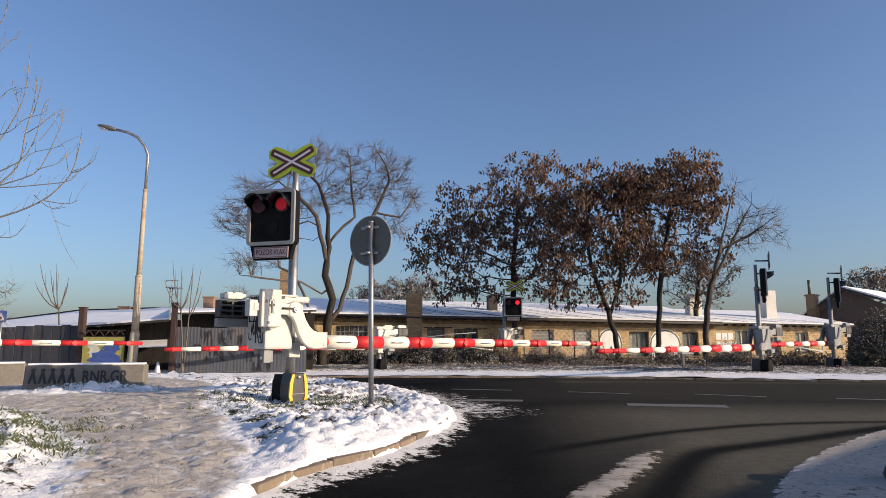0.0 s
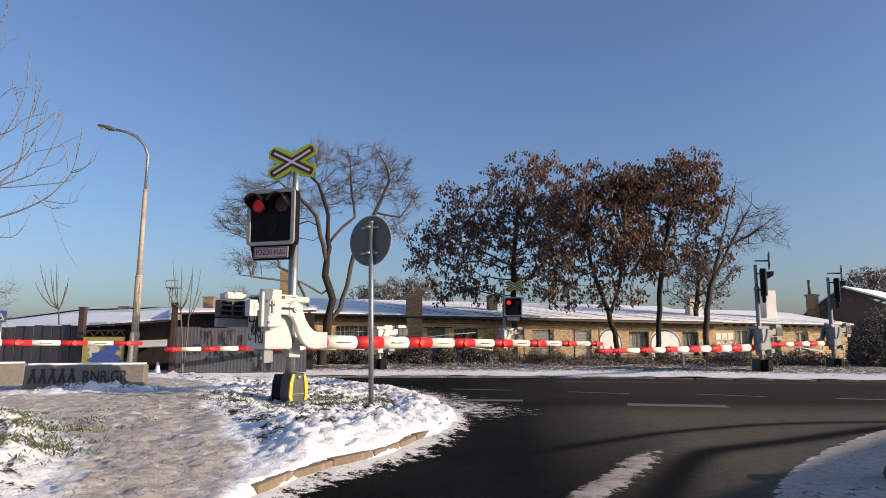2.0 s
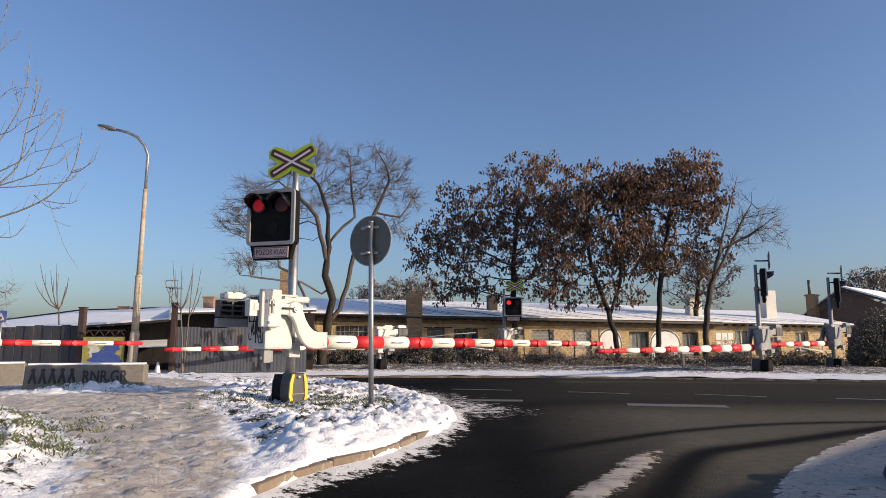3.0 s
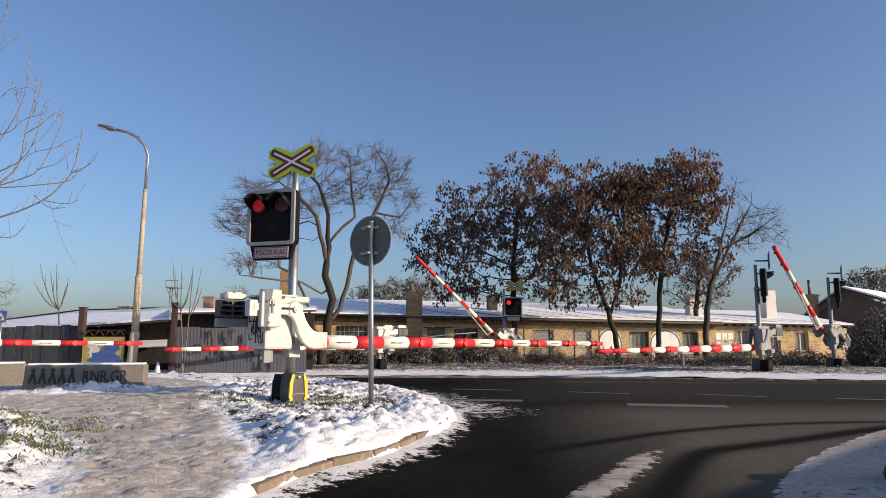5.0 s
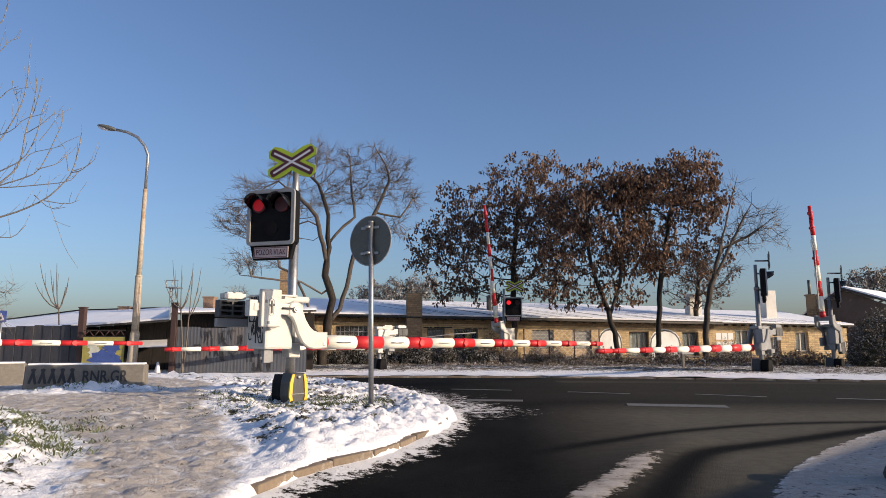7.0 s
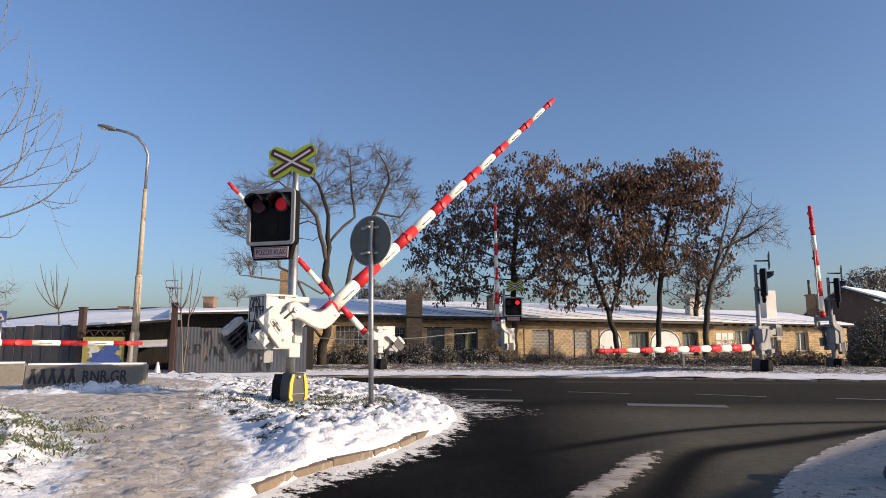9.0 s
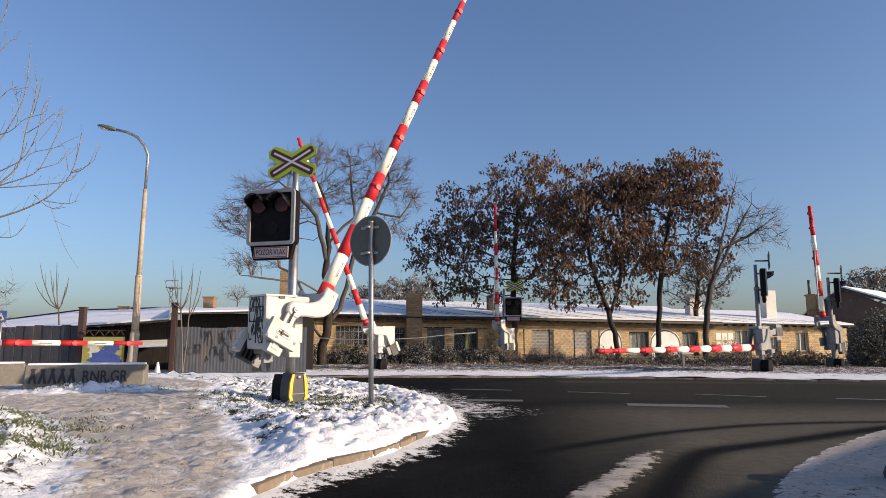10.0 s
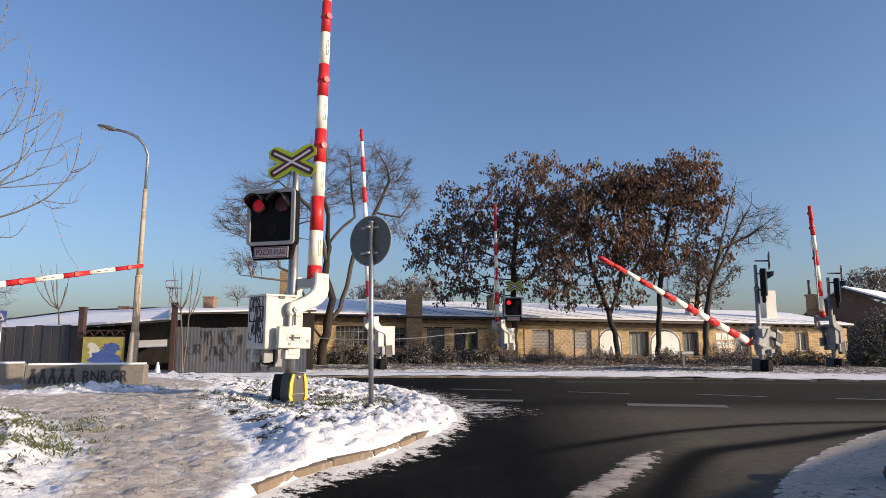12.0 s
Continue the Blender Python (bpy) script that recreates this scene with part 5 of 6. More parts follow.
    box(bm, -0.52, -0.19, sz - 0.68, 0.12, 0.05, 0.24, bevel=0.012)
    box(bm, -0.44, -0.14, sz - 0.68, 0.05, 0.12, 0.22, bevel=0.012)
    for kx in (-0.44, -0.36):
        rod(bm, (kx, 0.14, sz - 0.76), (kx, 0.14, sz - 0.66), 0.022, n=8)
    part("cable_box", bm, M_GREYDRIVE, t)
    bm = bmesh.new()
    rod(bm, (-0.635, 0.05, sz + 0.15), (-0.615, 0.05, sz + 0.15), 0.028, n=10)
    part("lock", bm, M_DARKGREY, t)
    bm = bmesh.new()
    box(bm, -0.36, -0.31, sz + 0.185, 0.10, 0.02, 0.04, bevel=0.005)
    part("latch", bm, M_DARKGREY, t)
    arm = boom_arm(t, length, stay, paint, 0.86 if stay else slim, 0.50 if scrawl else 0.30)
    MOVES.append((arm, [(s, pose(-0.19, -0.13, sz, 0, -a, 0)) for s, a in rows]))
    return t


LIFT_NEAR = [(0, -0.3), (7.1, -0.3), (7.3, 1.2), (7.5, 5.2), (7.8, 12.0), (8.8, 35.2), (9.0, 39.9), (9.5, 51.3), (10.0, 62.6), (10.5, 73.7), (11.0, 84.2),
             (11.25, 88.0), (11.5, 89.2), (12.0, 88.7)]
LIFT_SECOND = [(0, -0.5), (7.0, -0.5), (7.2, 1.2), (7.4, 5.0), (7.8, 14.5), (8.8, 37.7), (9.0, 42.7), (9.5, 54.2), (10.0, 66.0), (10.5, 77.2), (10.8, 82.5), (11.1, 85.4),
               (11.5, 86.3), (12.0, 86.0)]
LIFT_FAR = [(0, -0.5), (3.25, -0.5), (3.45, 1.0), (3.7, 5.5), (4.8, 31.5), (5.0, 36.3), (5.5, 47.9), (6.0, 59.7), (6.5, 71.4), (6.8, 78.5), (7.0, 83.0), (7.2, 86.5),
            (7.45, 89.3), (12.0, 89.3)]
LIFT_FAR_RIGHT = [(0, -0.5), (3.1, -0.5), (3.3, 0.8), (3.55, 6.0), (4.8, 37.5), (5.0, 42.8), (5.5, 55.2), (6.0, 67.0), (6.5, 77.2), (6.8, 82.6), (7.0, 84.8), (12.0, 84.8)]
LIFT_LEFT = [(0, -0.4), (11.15, -0.4), (11.3, 0.3), (11.5, 3.2), (11.75, 7.4), (12.0, 12.2)]
LIFT_LATE = [(0, -0.4), (11.15, -0.4), (11.3, 0.5), (11.5, 4.6), (11.75, 10.6), (12.0, 17.0)]


near = barrier("white barrier drive, long red and white boom, post in snow", (-2.40, 10.53, 0.02), 43.7, 1.465, 8.76, LIFT_NEAR, 3.84, scrawl=True)
second = barrier("white barrier drive with red and white boom beside the dark hedge", (-2.29, 24.08, -0.08), 217, 1.407, 7.53, LIFT_SECOND, 1.5)
far = barrier("white barrier drive with warning lights before the brick building", (2.85, 31.0, -0.14), 218, 1.55, 6.05, LIFT_FAR, 3.6, stay=True)
far_right = barrier("grey barrier drive with sideways warning lights beside a dark bush", (14.6, 25.0, -0.09), 216.4, 1.52, 4.75, LIFT_FAR_RIGHT, 3.5, stay=True, paint=M_GREYDRIVE)
mid_right = barrier("grey barrier drive with sideways warning lights on the verge", (10.45, 22.0, -0.05), 217, 1.35, 8.2, LIFT_LATE, 3.6, paint=M_GREYDRIVE, slim=1.05)
left = barrier("white barrier drive with red and white boom by the pavement", (-14.0, 10.9, 0.14), 43, 1.37, 8.9, LIFT_LEFT, 1.5)


def blink(lamps):
    """The two lamps take turns: each sinks behind its lens while the other one shines."""
    for lamp, x in lamps:
        rows, on_right = [], x > 0
        home = lamp.location.copy()

        def face(shown):
            return pose(home.x, home.y if shown else 0.06, home.z)
        rows.append((0, face(on_right)))
        k = 0
        while k < 11:
            to_left, to_right = 0.17 + 1.126 * k, 0.95 + 1.126 * k
            for s, right_shown in ((to_left, False), (to_right, True)):
                if s + 0.07 < 12:
                    rows.append((s, face(on_right != right_shown)))
                    rows.append((s + 0.067, face(on_right == right_shown)))
            k += 1
        rows.append((12, rows[-1][1]))
        MOVES.append((lamp, rows))


def fit_signal(t, head_at, head_yaw, cross_at, lit):
    inv = t.matrix_basis.inverted()
    head, lamps = signal_head(t, inv @ pose(*head_at, 0, 0, head_yaw), lit)
    cross_board(t, inv @ pose(*cross_at, 0, 0, head_yaw))
    for k, (at, zs) in enumerate(((head_at, (0.30, -0.25)), (cross_at, (0.0,)))):
        m = inv @ pose(*at, 0, 0, head_yaw)
        for z in zs:
            p = m @ Vector((0, 0.15 if k == 0 else 0.012, z))
            bm = bmesh.new()
            rod(bm, p, (0, 0, p.z), 0.028, n=10)
            part("bracket", bm, M_GALV, t)
    blink(lamps)


fit_signal(near, (-2.69, 10.15, 2.925), -17, (-2.44, 10.40, 3.88), M_LENS_ON)
fit_signal(far, (3.24, 30.60, 2.60), -6, (3.35, 30.80, 3.56), M_LENS_FAR)
fit_signal(mid_right, (10.74, 21.90, 2.95), 66, (10.90, 21.95, 3.68), M_LENS_ON)
fit_signal(far_right, (14.96, 24.90, 2.92), 61, (15.10, 24.95, 3.57), M_LENS_ON)


def traffic_sign(base, top, yaw):
    t = thing("road_sign", pose(*base), "round road sign seen from its grey back on a galvanised pole", "road sign")
    lean = Vector(top) - Vector(base)
    bm = bmesh.new()
    rod(bm, (0, 0, -0.1), lean + Vector((0, 0, 0.12)), 0.035, n=16)
    rod(bm, lean + Vector((0, 0, 0.12)), lean + Vector((0, 0, 0.15)), 0.037, n=16)
    part("pole", bm, M_GALV, t)
    m = Matrix.Translation(lean - Vector((0.04, 0, 0.12))) @ pose(0, 0, 0, 0, 0, yaw)
    bm = bmesh.new()
    rod(bm, m @ Vector((0, 0.075, 0)), m @ Vector((0, 0.055, 0)), 0.35, n=48)
    part("sign_plate", bm, M_GREYBACK, t, "grey aluminium back of a round plate")
    bm = bmesh.new()
    ring = [m @ Vector((0.35 * math.cos(k * math.tau / 48), 0.058, 0.35 * math.sin(k * math.tau / 48))) for k in range(49)]
    tube(bm, ring, [0.009] * 49, n=6)
    part("rim", bm, M_RIM, t)
    for z in (0.18, -0.18):
        bm = bmesh.new()
        box(bm, 0.0, 0.045, z, 0.30, 0.025, 0.035, m=m, bevel=0.004)
        part("clamp_rail", bm, M_GALV, t)
        bm = bmesh.new()
        rod(bm, m @ Vector((0, 0.0, z - 0.02)), m @ Vector((0, 0.0, z + 0.02)), 0.046, n=16)
        part("clamp", bm, M_GALV, t)


traffic_sign((-0.965, 9.1, 0.05), (-1.005, 9.1, 2.52), -30)


def street_lamp():
    base = Vector((-10.25, 22.0, -0.10))
    t = thing("street_lamp", Matrix.Translation(base), "tall rust-streaked pale street lamp with a curved arm", "street lamp")
    q = [Vector(p) - base for p in ((-10.17, 22.00, 1.28), (-10.16, 22.00, 3.15), (-10.14, 22.00, 5.03), (-10.13, 22.00, 6.14), (-10.11, 22.00, 7.33), (-10.25, 22.00, 7.67), (-10.52, 22.00, 7.97), (-10.88, 22.00, 8.15), (-11.34, 22.00, 8.25))]
    bm = bmesh.new()
    rod(bm, (0, 0, -0.2), q[0], 0.165, 0.145, n=18)
    rod(bm, q[0], q[0] + Vector((0, 0, 0.06)), 0.155, 0.115, n=18)
    rod(bm, q[0], q[1], 0.118, 0.11, n=18)
    rod(bm, q[1], q[1] + Vector((0, 0, 0.06)), 0.12, 0.09, n=18)
    rod(bm, q[1], q[3], 0.088, 0.066, n=16)
    part("mast", bm, M_RUST, t, "rust-streaked pale mast")
    bm = bmesh.new()
    tube(bm, q[3:], [0.05] * (len(q) - 3), n=10)
    part("arm", bm, M_GALV, t)
    d = (Vector((-11.87, 22.00, 8.38)) - base) - q[-1]
    m = Matrix.Translation(q[-1] + d * 0.45) @ d.to_track_quat("X", "Z").to_matrix().to_4x4()
    bm = bmesh.new()
    bmesh.ops.create_uvsphere(bm, u_segments=20, v_segments=10, radius=1, matrix=m @ Matrix.Diagonal((0.36, 0.14, 0.085, 1)))
    part("lamp_head", bm, M_GREYBACK, t, "grey lamp housing", smooth=True)
    bm = bmesh.new()
    bmesh.ops.create_uvsphere(bm, u_segments=16, v_segments=8, radius=1, matrix=m @ Matrix.Translation((0.08, 0, -0.04)) @ Matrix.Diagonal((0.24, 0.11, 0.07, 1)))
    part("lamp_glass", bm, M_SIGNWHITE, t, "cloudy lamp glass", smooth=True)


street_lamp()


# ---- trees ----
M_BARK = surface("dark_bark", (0.064, 0.052, 0.044), 0.9, grain=18, wear=2, vary=0.4, dirt=(0.20, 0.17, 0.14), dirt_amount=0.4, bump=0.6, stretch=(1, 1, 0.3), dist=0.03)
M_TWIG = surface("pale_twig", (0.12, 0.098, 0.083), 0.85, grain=12, wear=3, vary=0.3, bump=0.0)
M_FROST_TWIG = surface("frosted_twig", (0.19, 0.175, 0.16), 0.85, grain=12, wear=3, vary=0.3, bump=0.0)


def leaf_material(name, cols):
    m, nt, b = blank(name)
    g = nt.nodes.new("ShaderNodeNewGeometry")
    c = ramp_node(nt, [(i / (len(cols) - 1), col) for i, col in enumerate(cols)], g.outputs["Random Per Island"])
    n = noise_node(nt, 0.45, 3, 0.5)
    c = mix_node(nt, ramp_node(nt, [(0.4, (0, 0, 0)), (0.65, (0.6, 0.6, 0.6))], n), c, cols[0])
    nt.links.new(c, b.inputs["Base Color"])
    thin = nt.nodes.new("ShaderNodeBsdfTranslucent")
    nt.links.new(c, thin.inputs["Color"])
    both = nt.nodes.new("ShaderNodeMixShader")
    both.inputs[0].default_value = 0.35
    nt.links.new(b.outputs[0], both.inputs[1])
    nt.links.new(thin.outputs[0], both.inputs[2])
    nt.links.new(both.outputs[0], nt.nodes["Material Output"].inputs["Surface"])
    b.inputs["Roughness"].default_value = 0.75
    b.inputs["Specular IOR Level"].default_value = 0.25
    return m


M_LEAF = leaf_material("withered_brown_leaves", [(0.060, 0.038, 0.030), (0.12, 0.070, 0.048), (0.22, 0.120, 0.072), (0.27, 0.17, 0.115), (0.085, 0.055, 0.043)])
M_HEDGE = leaf_material("dark_evergreen_leaves", [(0.018, 0.020, 0.013), (0.040, 0.034, 0.022), (0.075, 0.052, 0.034), (0.65, 0.65, 0.66), (0.10, 0.07, 0.045)])

M_FROSTLEAF = leaf_material("snow_dusted_leaves", [(0.10, 0.085, 0.07), (0.22, 0.20, 0.17), (0.50, 0.49, 0.48), (0.12, 0.10, 0.08)])
M_BUSH = leaf_material("olive_brown_bush_leaves", [(0.05, 0.055, 0.03), (0.10, 0.085, 0.05), (0.15, 0.11, 0.07), (0.62, 0.62, 0.63), (0.07, 0.06, 0.04)])
M_BRAMBLE = leaf_material("withered_brambles", [(0.09, 0.065, 0.045), (0.16, 0.115, 0.075), (0.24, 0.17, 0.11), (0.62, 0.61, 0.61), (0.30, 0.24, 0.18)])


class Wood:
    """Branches and leaves gathered as plain lists."""

    def __init__(self):
        self.v, self.f = [], []
        self.thick = []
        self.lv, self.lf = [], []

    def limb(self, pts, radii, n):
        base = len(self.v)
        for i, p in enumerate(pts):
            d = (pts[min(i + 1, len(pts) - 1)] - pts[max(i - 1, 0)])
            d = d / (np.linalg.norm(d) + 1e-9)
            s = np.cross(d, (0.31, 0.87, 0.39))
            s /= np.linalg.norm(s) + 1e-9
            u = np.cross(s, d)
            for k in range(n):
                a = k * math.tau / n
                self.v.append(p + radii[i] * (math.cos(a) * s + math.sin(a) * u))
        for i in range(len(pts) - 1):
            for k in range(n):
                a, b = base + i * n + k, base + i * n + (k + 1) % n
                self.f.append((a, b, b + n, a + n))
                self.thick.append(radii[i] > 0.045)

    def leaf(self, p, along, width, rng):
        side = np.cross(along, rng.normal(size=3))
        side *= width / (np.linalg.norm(side) + 1e-9)
        b = len(self.lv)
        mid = p + along * 0.45 + rng.normal(size=3) * 0.02
        self.lv += [p, mid + side, p + along, mid - side]
        self.lf.append((b, b + 1, b + 2, b + 3))

    def mesh(self, name, what="leaves"):
        me = bpy.data.meshes.new(name)
        if what == "leaves":
            me.from_pydata([tuple(p) for p in self.lv], [], self.lf)
            return me
        f = [q for q, th in zip(self.f, self.thick) if what == "wood" or th == (what == "trunk")]
        used = sorted({i for q in f for i in q})
        place = {i: k for k, i in enumerate(used)}
        me.from_pydata([tuple(self.v[i]) for i in used], [], [tuple(place[i] for i in q) for q in f])
        me.polygons.foreach_set("use_smooth", [True] * len(me.polygons))
        return me


def grow(seed, stems, blobs, count, reach=0.35, tip=0.008, trunk_r=0.16, twigs=0, twig_len=0.5, sides=5, lift=0.25, leaf=None, bend=0.06):
    """Branches grown from the stems (lists of points) to random places inside the blobs (centre, radii); wood is thicker where more hangs on it.
    leaf: (how many at a tip, length, width, droop)."""
    rng = np.random.default_rng(seed)
    w = Wood()
    nodes, parent, plen = [], [], []
    for st in stems:
        st = [np.array(p, float) for p in st]
        last = -1
        if nodes:  # a fork starts at the nearest wood
            last = int(np.argmin([np.linalg.norm(n - st[0]) for n in nodes]))
            if np.linalg.norm(nodes[last] - st[0]) > 0.6:
                last = -1
        for a, b in zip(st, st[1:]):
            k = max(2, int(np.linalg.norm(b - a) / 0.35))
            for i in range(k + (b is st[-1])):
                nodes.append(a + (b - a) * i / k + (rng.normal(size=3) * 0.02 if last >= 0 else 0))
                parent.append(last)
                plen.append(0 if last < 0 else plen[last] + 0.12)
                last = len(nodes) - 1
    vol = np.array([np.prod(r) for _, r in blobs])
    pick = rng.choice(len(blobs), count, p=vol / vol.sum())
    targets = []
    for i in pick:
        c, r = blobs[i]
        d = rng.normal(size=3)
        d /= np.linalg.norm(d)
        targets.append(np.array(c) + d * np.array(r) * rng.random() ** 0.45)
    root = np.array(stems[0][-1], float)
    targets.sort(key=lambda p: np.linalg.norm(p - root))
    arr, pl = np.array(nodes), np.array(plen)
    ends = []
    for p in targets:
        d = np.linalg.norm(arr - p, axis=1)
        cost = d + reach * pl + lift * np.maximum(0, arr[:, 2] - p[2])
        j = int(np.argmin(cost))
        k = max(1, int(d[j] / 0.4))
        last, start = j, arr[j]
        add, addl = [], []
        for i in range(1, k + 1):
            f = i / k
            q = start + (p - start) * f + rng.normal(size=3) * bend * math.sin(f * math.pi) + np.array((0, 0, -0.10 * d[j] * math.sin(f * math.pi)))
            parent.append(last)
            pl_last = pl[last] if last < len(pl) else addl[last - len(pl)]
            addl.append(pl_last + d[j] / k)
            add.append(q)
            last = len(pl) + len(add) - 1
        arr, pl = np.vstack([arr, add]), np.concatenate([pl, addl])
        ends.append(last)
    n = len(arr)
    kids = [[] for _ in range(n)]
    for i in range(n):
        if parent[i] >= 0:
            kids[parent[i]].append(i)
    stack = [i for i in range(n) if parent[i] < 0]
    walk_order = []
    while stack:
        i = stack.pop()
        walk_order.append(i)
        stack += kids[i]
    load = np.zeros(n)
    for i in reversed(walk_order):
        load[i] = sum(load[k] for k in kids[i]) if kids[i] else 1.0
    rad = tip * load ** (math.log(trunk_r / tip) / math.log(max(load.max(), 2)))
    # chains from node to node
    for i in walk_order:
        if parent[i] < 0 or kids[parent[i]][0] != i or parent[parent[i]] < 0:
            chain = [parent[i], i] if parent[i] >= 0 else [i]
            j = i
            while kids[j]:
                j = max(kids[j], key=lambda q: rad[q])
                if kids[parent[j]][0] != j:
                    kids[parent[j]].remove(j)
                    kids[parent[j]].insert(0, j)
                chain.append(j)
            if len(chain) > 1:
                rr = [rad[c] for c in chain]
                if parent[i] >= 0:
                    rr[0] = min(rr[0], rr[1] * 1.15)
                w.limb([arr[c] for c in chain], rr, sides if max(rr) > 0.03 else 3)
    for e in ends:
        back = arr[e] - arr[parent[e]]
        back = back / (np.linalg.norm(back) + 1e-9)
        for _ in range(twigs):
            f = rng.random()
            s = arr[e] * f + arr[parent[e]] * (1 - f)
            d = back + rng.normal(size=3) * 0.55 + np.array((0, 0, 0.25))
            d *= twig_len * (0.4 + 0.8 * rng.random()) / np.linalg.norm(d)
            m = s + d * 0.5 + rng.normal(size=3) * 0.03
            w.limb([s, m, s + d], [tip * 0.8, tip * 0.6, tip * 0.4], 3)
        if leaf and rng.random() < 0.78:
            many, ll, lw, droop = leaf
            for _ in range(rng.poisson(many)):
                along = rng.normal(size=3) * 0.5 + np.array((0, 0, -droop))
                along *= ll * (0.6 + 0.7 * rng.random()) / np.linalg.norm(along)
                w.leaf(arr[e] + rng.normal(size=3) * ll * 0.6, along, lw * (0.6 + 0.6 * rng.random()), rng)
    return w


def tree(name, label, base, w, bark, leaf_mat=None, leaf_label="", twig=None):
    t = thing(name, Matrix.Translation(base), label, "tree")
    pieces = [("trunk", "trunk", bark, "", ""), ("branchwork", "twigs", twig or bark, "thin bare branches", "stuff")]
    if leaf_mat:
        pieces.append(("crown", "leaves", leaf_mat, leaf_label, "stuff"))
    for part_name, what, mat, lab, kind in pieces:
        me = w.mesh(part_name, what)
        if not len(me.polygons):
            continue
        me.transform(Matrix.Translation(-Vector(base)))
        me.materials.append(mat)
        ob = new(part_name, me)
        ob.parent = t
        tagged(ob, lab, kind=kind)
    return t


# big bare tree by the shed
w = grow(3, [[(-5.05, 27.5, -0.3), (-4.93, 27.5, 0.88), (-4.77, 27.5, 1.81), (-4.6, 27.5, 2.74), (-4.91, 27.4, 3.69), (-4.77, 27.4, 4.88), (-4.8, 27.3, 6.25), (-5.22, 27.2, 7.55), (-5.64, 27.1, 7.97)],
             [(-4.77, 27.5, 1.75), (-4.31, 27.6, 2.39), (-3.94, 27.7, 3.69), (-3.73, 27.8, 5.05), (-2.9, 27.9, 6.5), (-2.34, 28.0, 7.87), (-2.44, 28.0, 8.54), (-3.01, 28.0, 9.5)],
             [(-4.90, 27.5, 1.0), (-5.3, 27.4, 1.51), (-5.74, 27.3, 2.98), (-6.23, 27.2, 3.81), (-6.71, 27.1, 4.04)],
             [(-4.82, 27.4, 4.16), (-5.28, 27.0, 6.16), (-6.09, 26.8, 7.06), (-6.83, 26.7, 7.55)],
             [(-4.75, 27.4, 5.12), (-4.22, 27.7, 5.84), (-3.75, 27.9, 6.33), (-3.94, 28.0, 7.3), (-4.04, 28.0, 8.96)],
             [(-2.9, 27.9, 6.5), (-1.86, 28.2, 6.33), (-1.3, 28.3, 7.18)],
             [(-5.03, 27.4, 2.98), (-5.87, 27.2, 3.45), (-7.4, 27.0, 3.57), (-8.35, 27.0, 3.69)]],
         [((-8.6, 27.0, 6.1), (1.0, 1.2, 0.9)), ((-7.8, 26.9, 7.2), (0.9, 1.2, 0.8)), ((-6.4, 26.9, 8.2), (1.0, 1.2, 0.8)), ((-5.2, 27.2, 8.7), (0.9, 1.1, 0.8)), ((-4.0, 27.9, 8.9), (0.8, 1.0, 0.7)),
          ((-2.9, 28.0, 9.0), (0.8, 1.0, 0.8)), ((-2.0, 28.0, 8.4), (0.8, 1.0, 0.8)), ((-1.6, 28.2, 7.3), (0.8, 1.0, 0.9)), ((-7.2, 27.0, 5.7), (1.1, 1.2, 1.0)), ((-4.4, 27.5, 7.4), (1.1, 1.2, 1.0)),
          ((-3.0, 27.9, 7.5), (0.9, 1.1, 0.9)), ((-7.9, 27.0, 4.3), (1.2, 1.0, 0.6)), ((-5.9, 27.0, 6.7), (0.9, 1.1, 0.9)), ((-2.2, 28.0, 5.9), (0.9, 0.9, 0.6))],
         1000, reach=0.5, tip=0.0068, trunk_r=0.20, twigs=8, twig_len=0.45, sides=8, bend=0.10)
tree("tree", "large bare deciduous tree with a forked trunk beside the shed", (-5.04, 27.50, -0.15), w, M_BARK, twig=M_TWIG)

# trees that keep their withered leaves
LEAFY = dict(leaf=(12, 0.20, 0.060, 1.2), tip=0.010, twigs=1, twig_len=0.3)
w = grow(11, [[(3.56, 33.00, -0.24), (3.54, 33.00, 2.25), (3.52, 33.00, 4.79), (3.76, 33.00, 7.39)]],
         [((3.32, 33.00, 6.81), (4.2, 2.5, 2.3)), ((0.31, 33.00, 5.65), (1.9, 2.0, 2.6)), ((4.51, 33.00, 9.16), (2.2, 2.0, 1.4)), ((0.46, 33.00, 8.57), (1.0, 1.0, 0.9)), ((1.30, 33.00, 3.66), (1.9, 1.8, 0.9)), ((4.99, 33.00, 4.51), (1.8, 1.8, 1.4)), ((6.20, 33.00, 7.39), (1.8, 1.8, 2.2)), ((-1.11, 33.00, 5.65), (0.9, 1.0, 1.5)), ((-0.39, 33.00, 3.37), (1.1, 1.0, 0.7)), ((2.20, 33.00, 9.75), (0.9, 1.0, 0.7)), ((4.6, 33.00, 9.9), (1.7, 1.5, 0.7))],
         1150, trunk_r=0.15, sides=7, **LEAFY)
tree("tree", "wide tree with withered brown leaves behind the far signal", (3.56, 33.00, -0.24), w, M_BARK, M_LEAF, "withered brown leaf clusters")
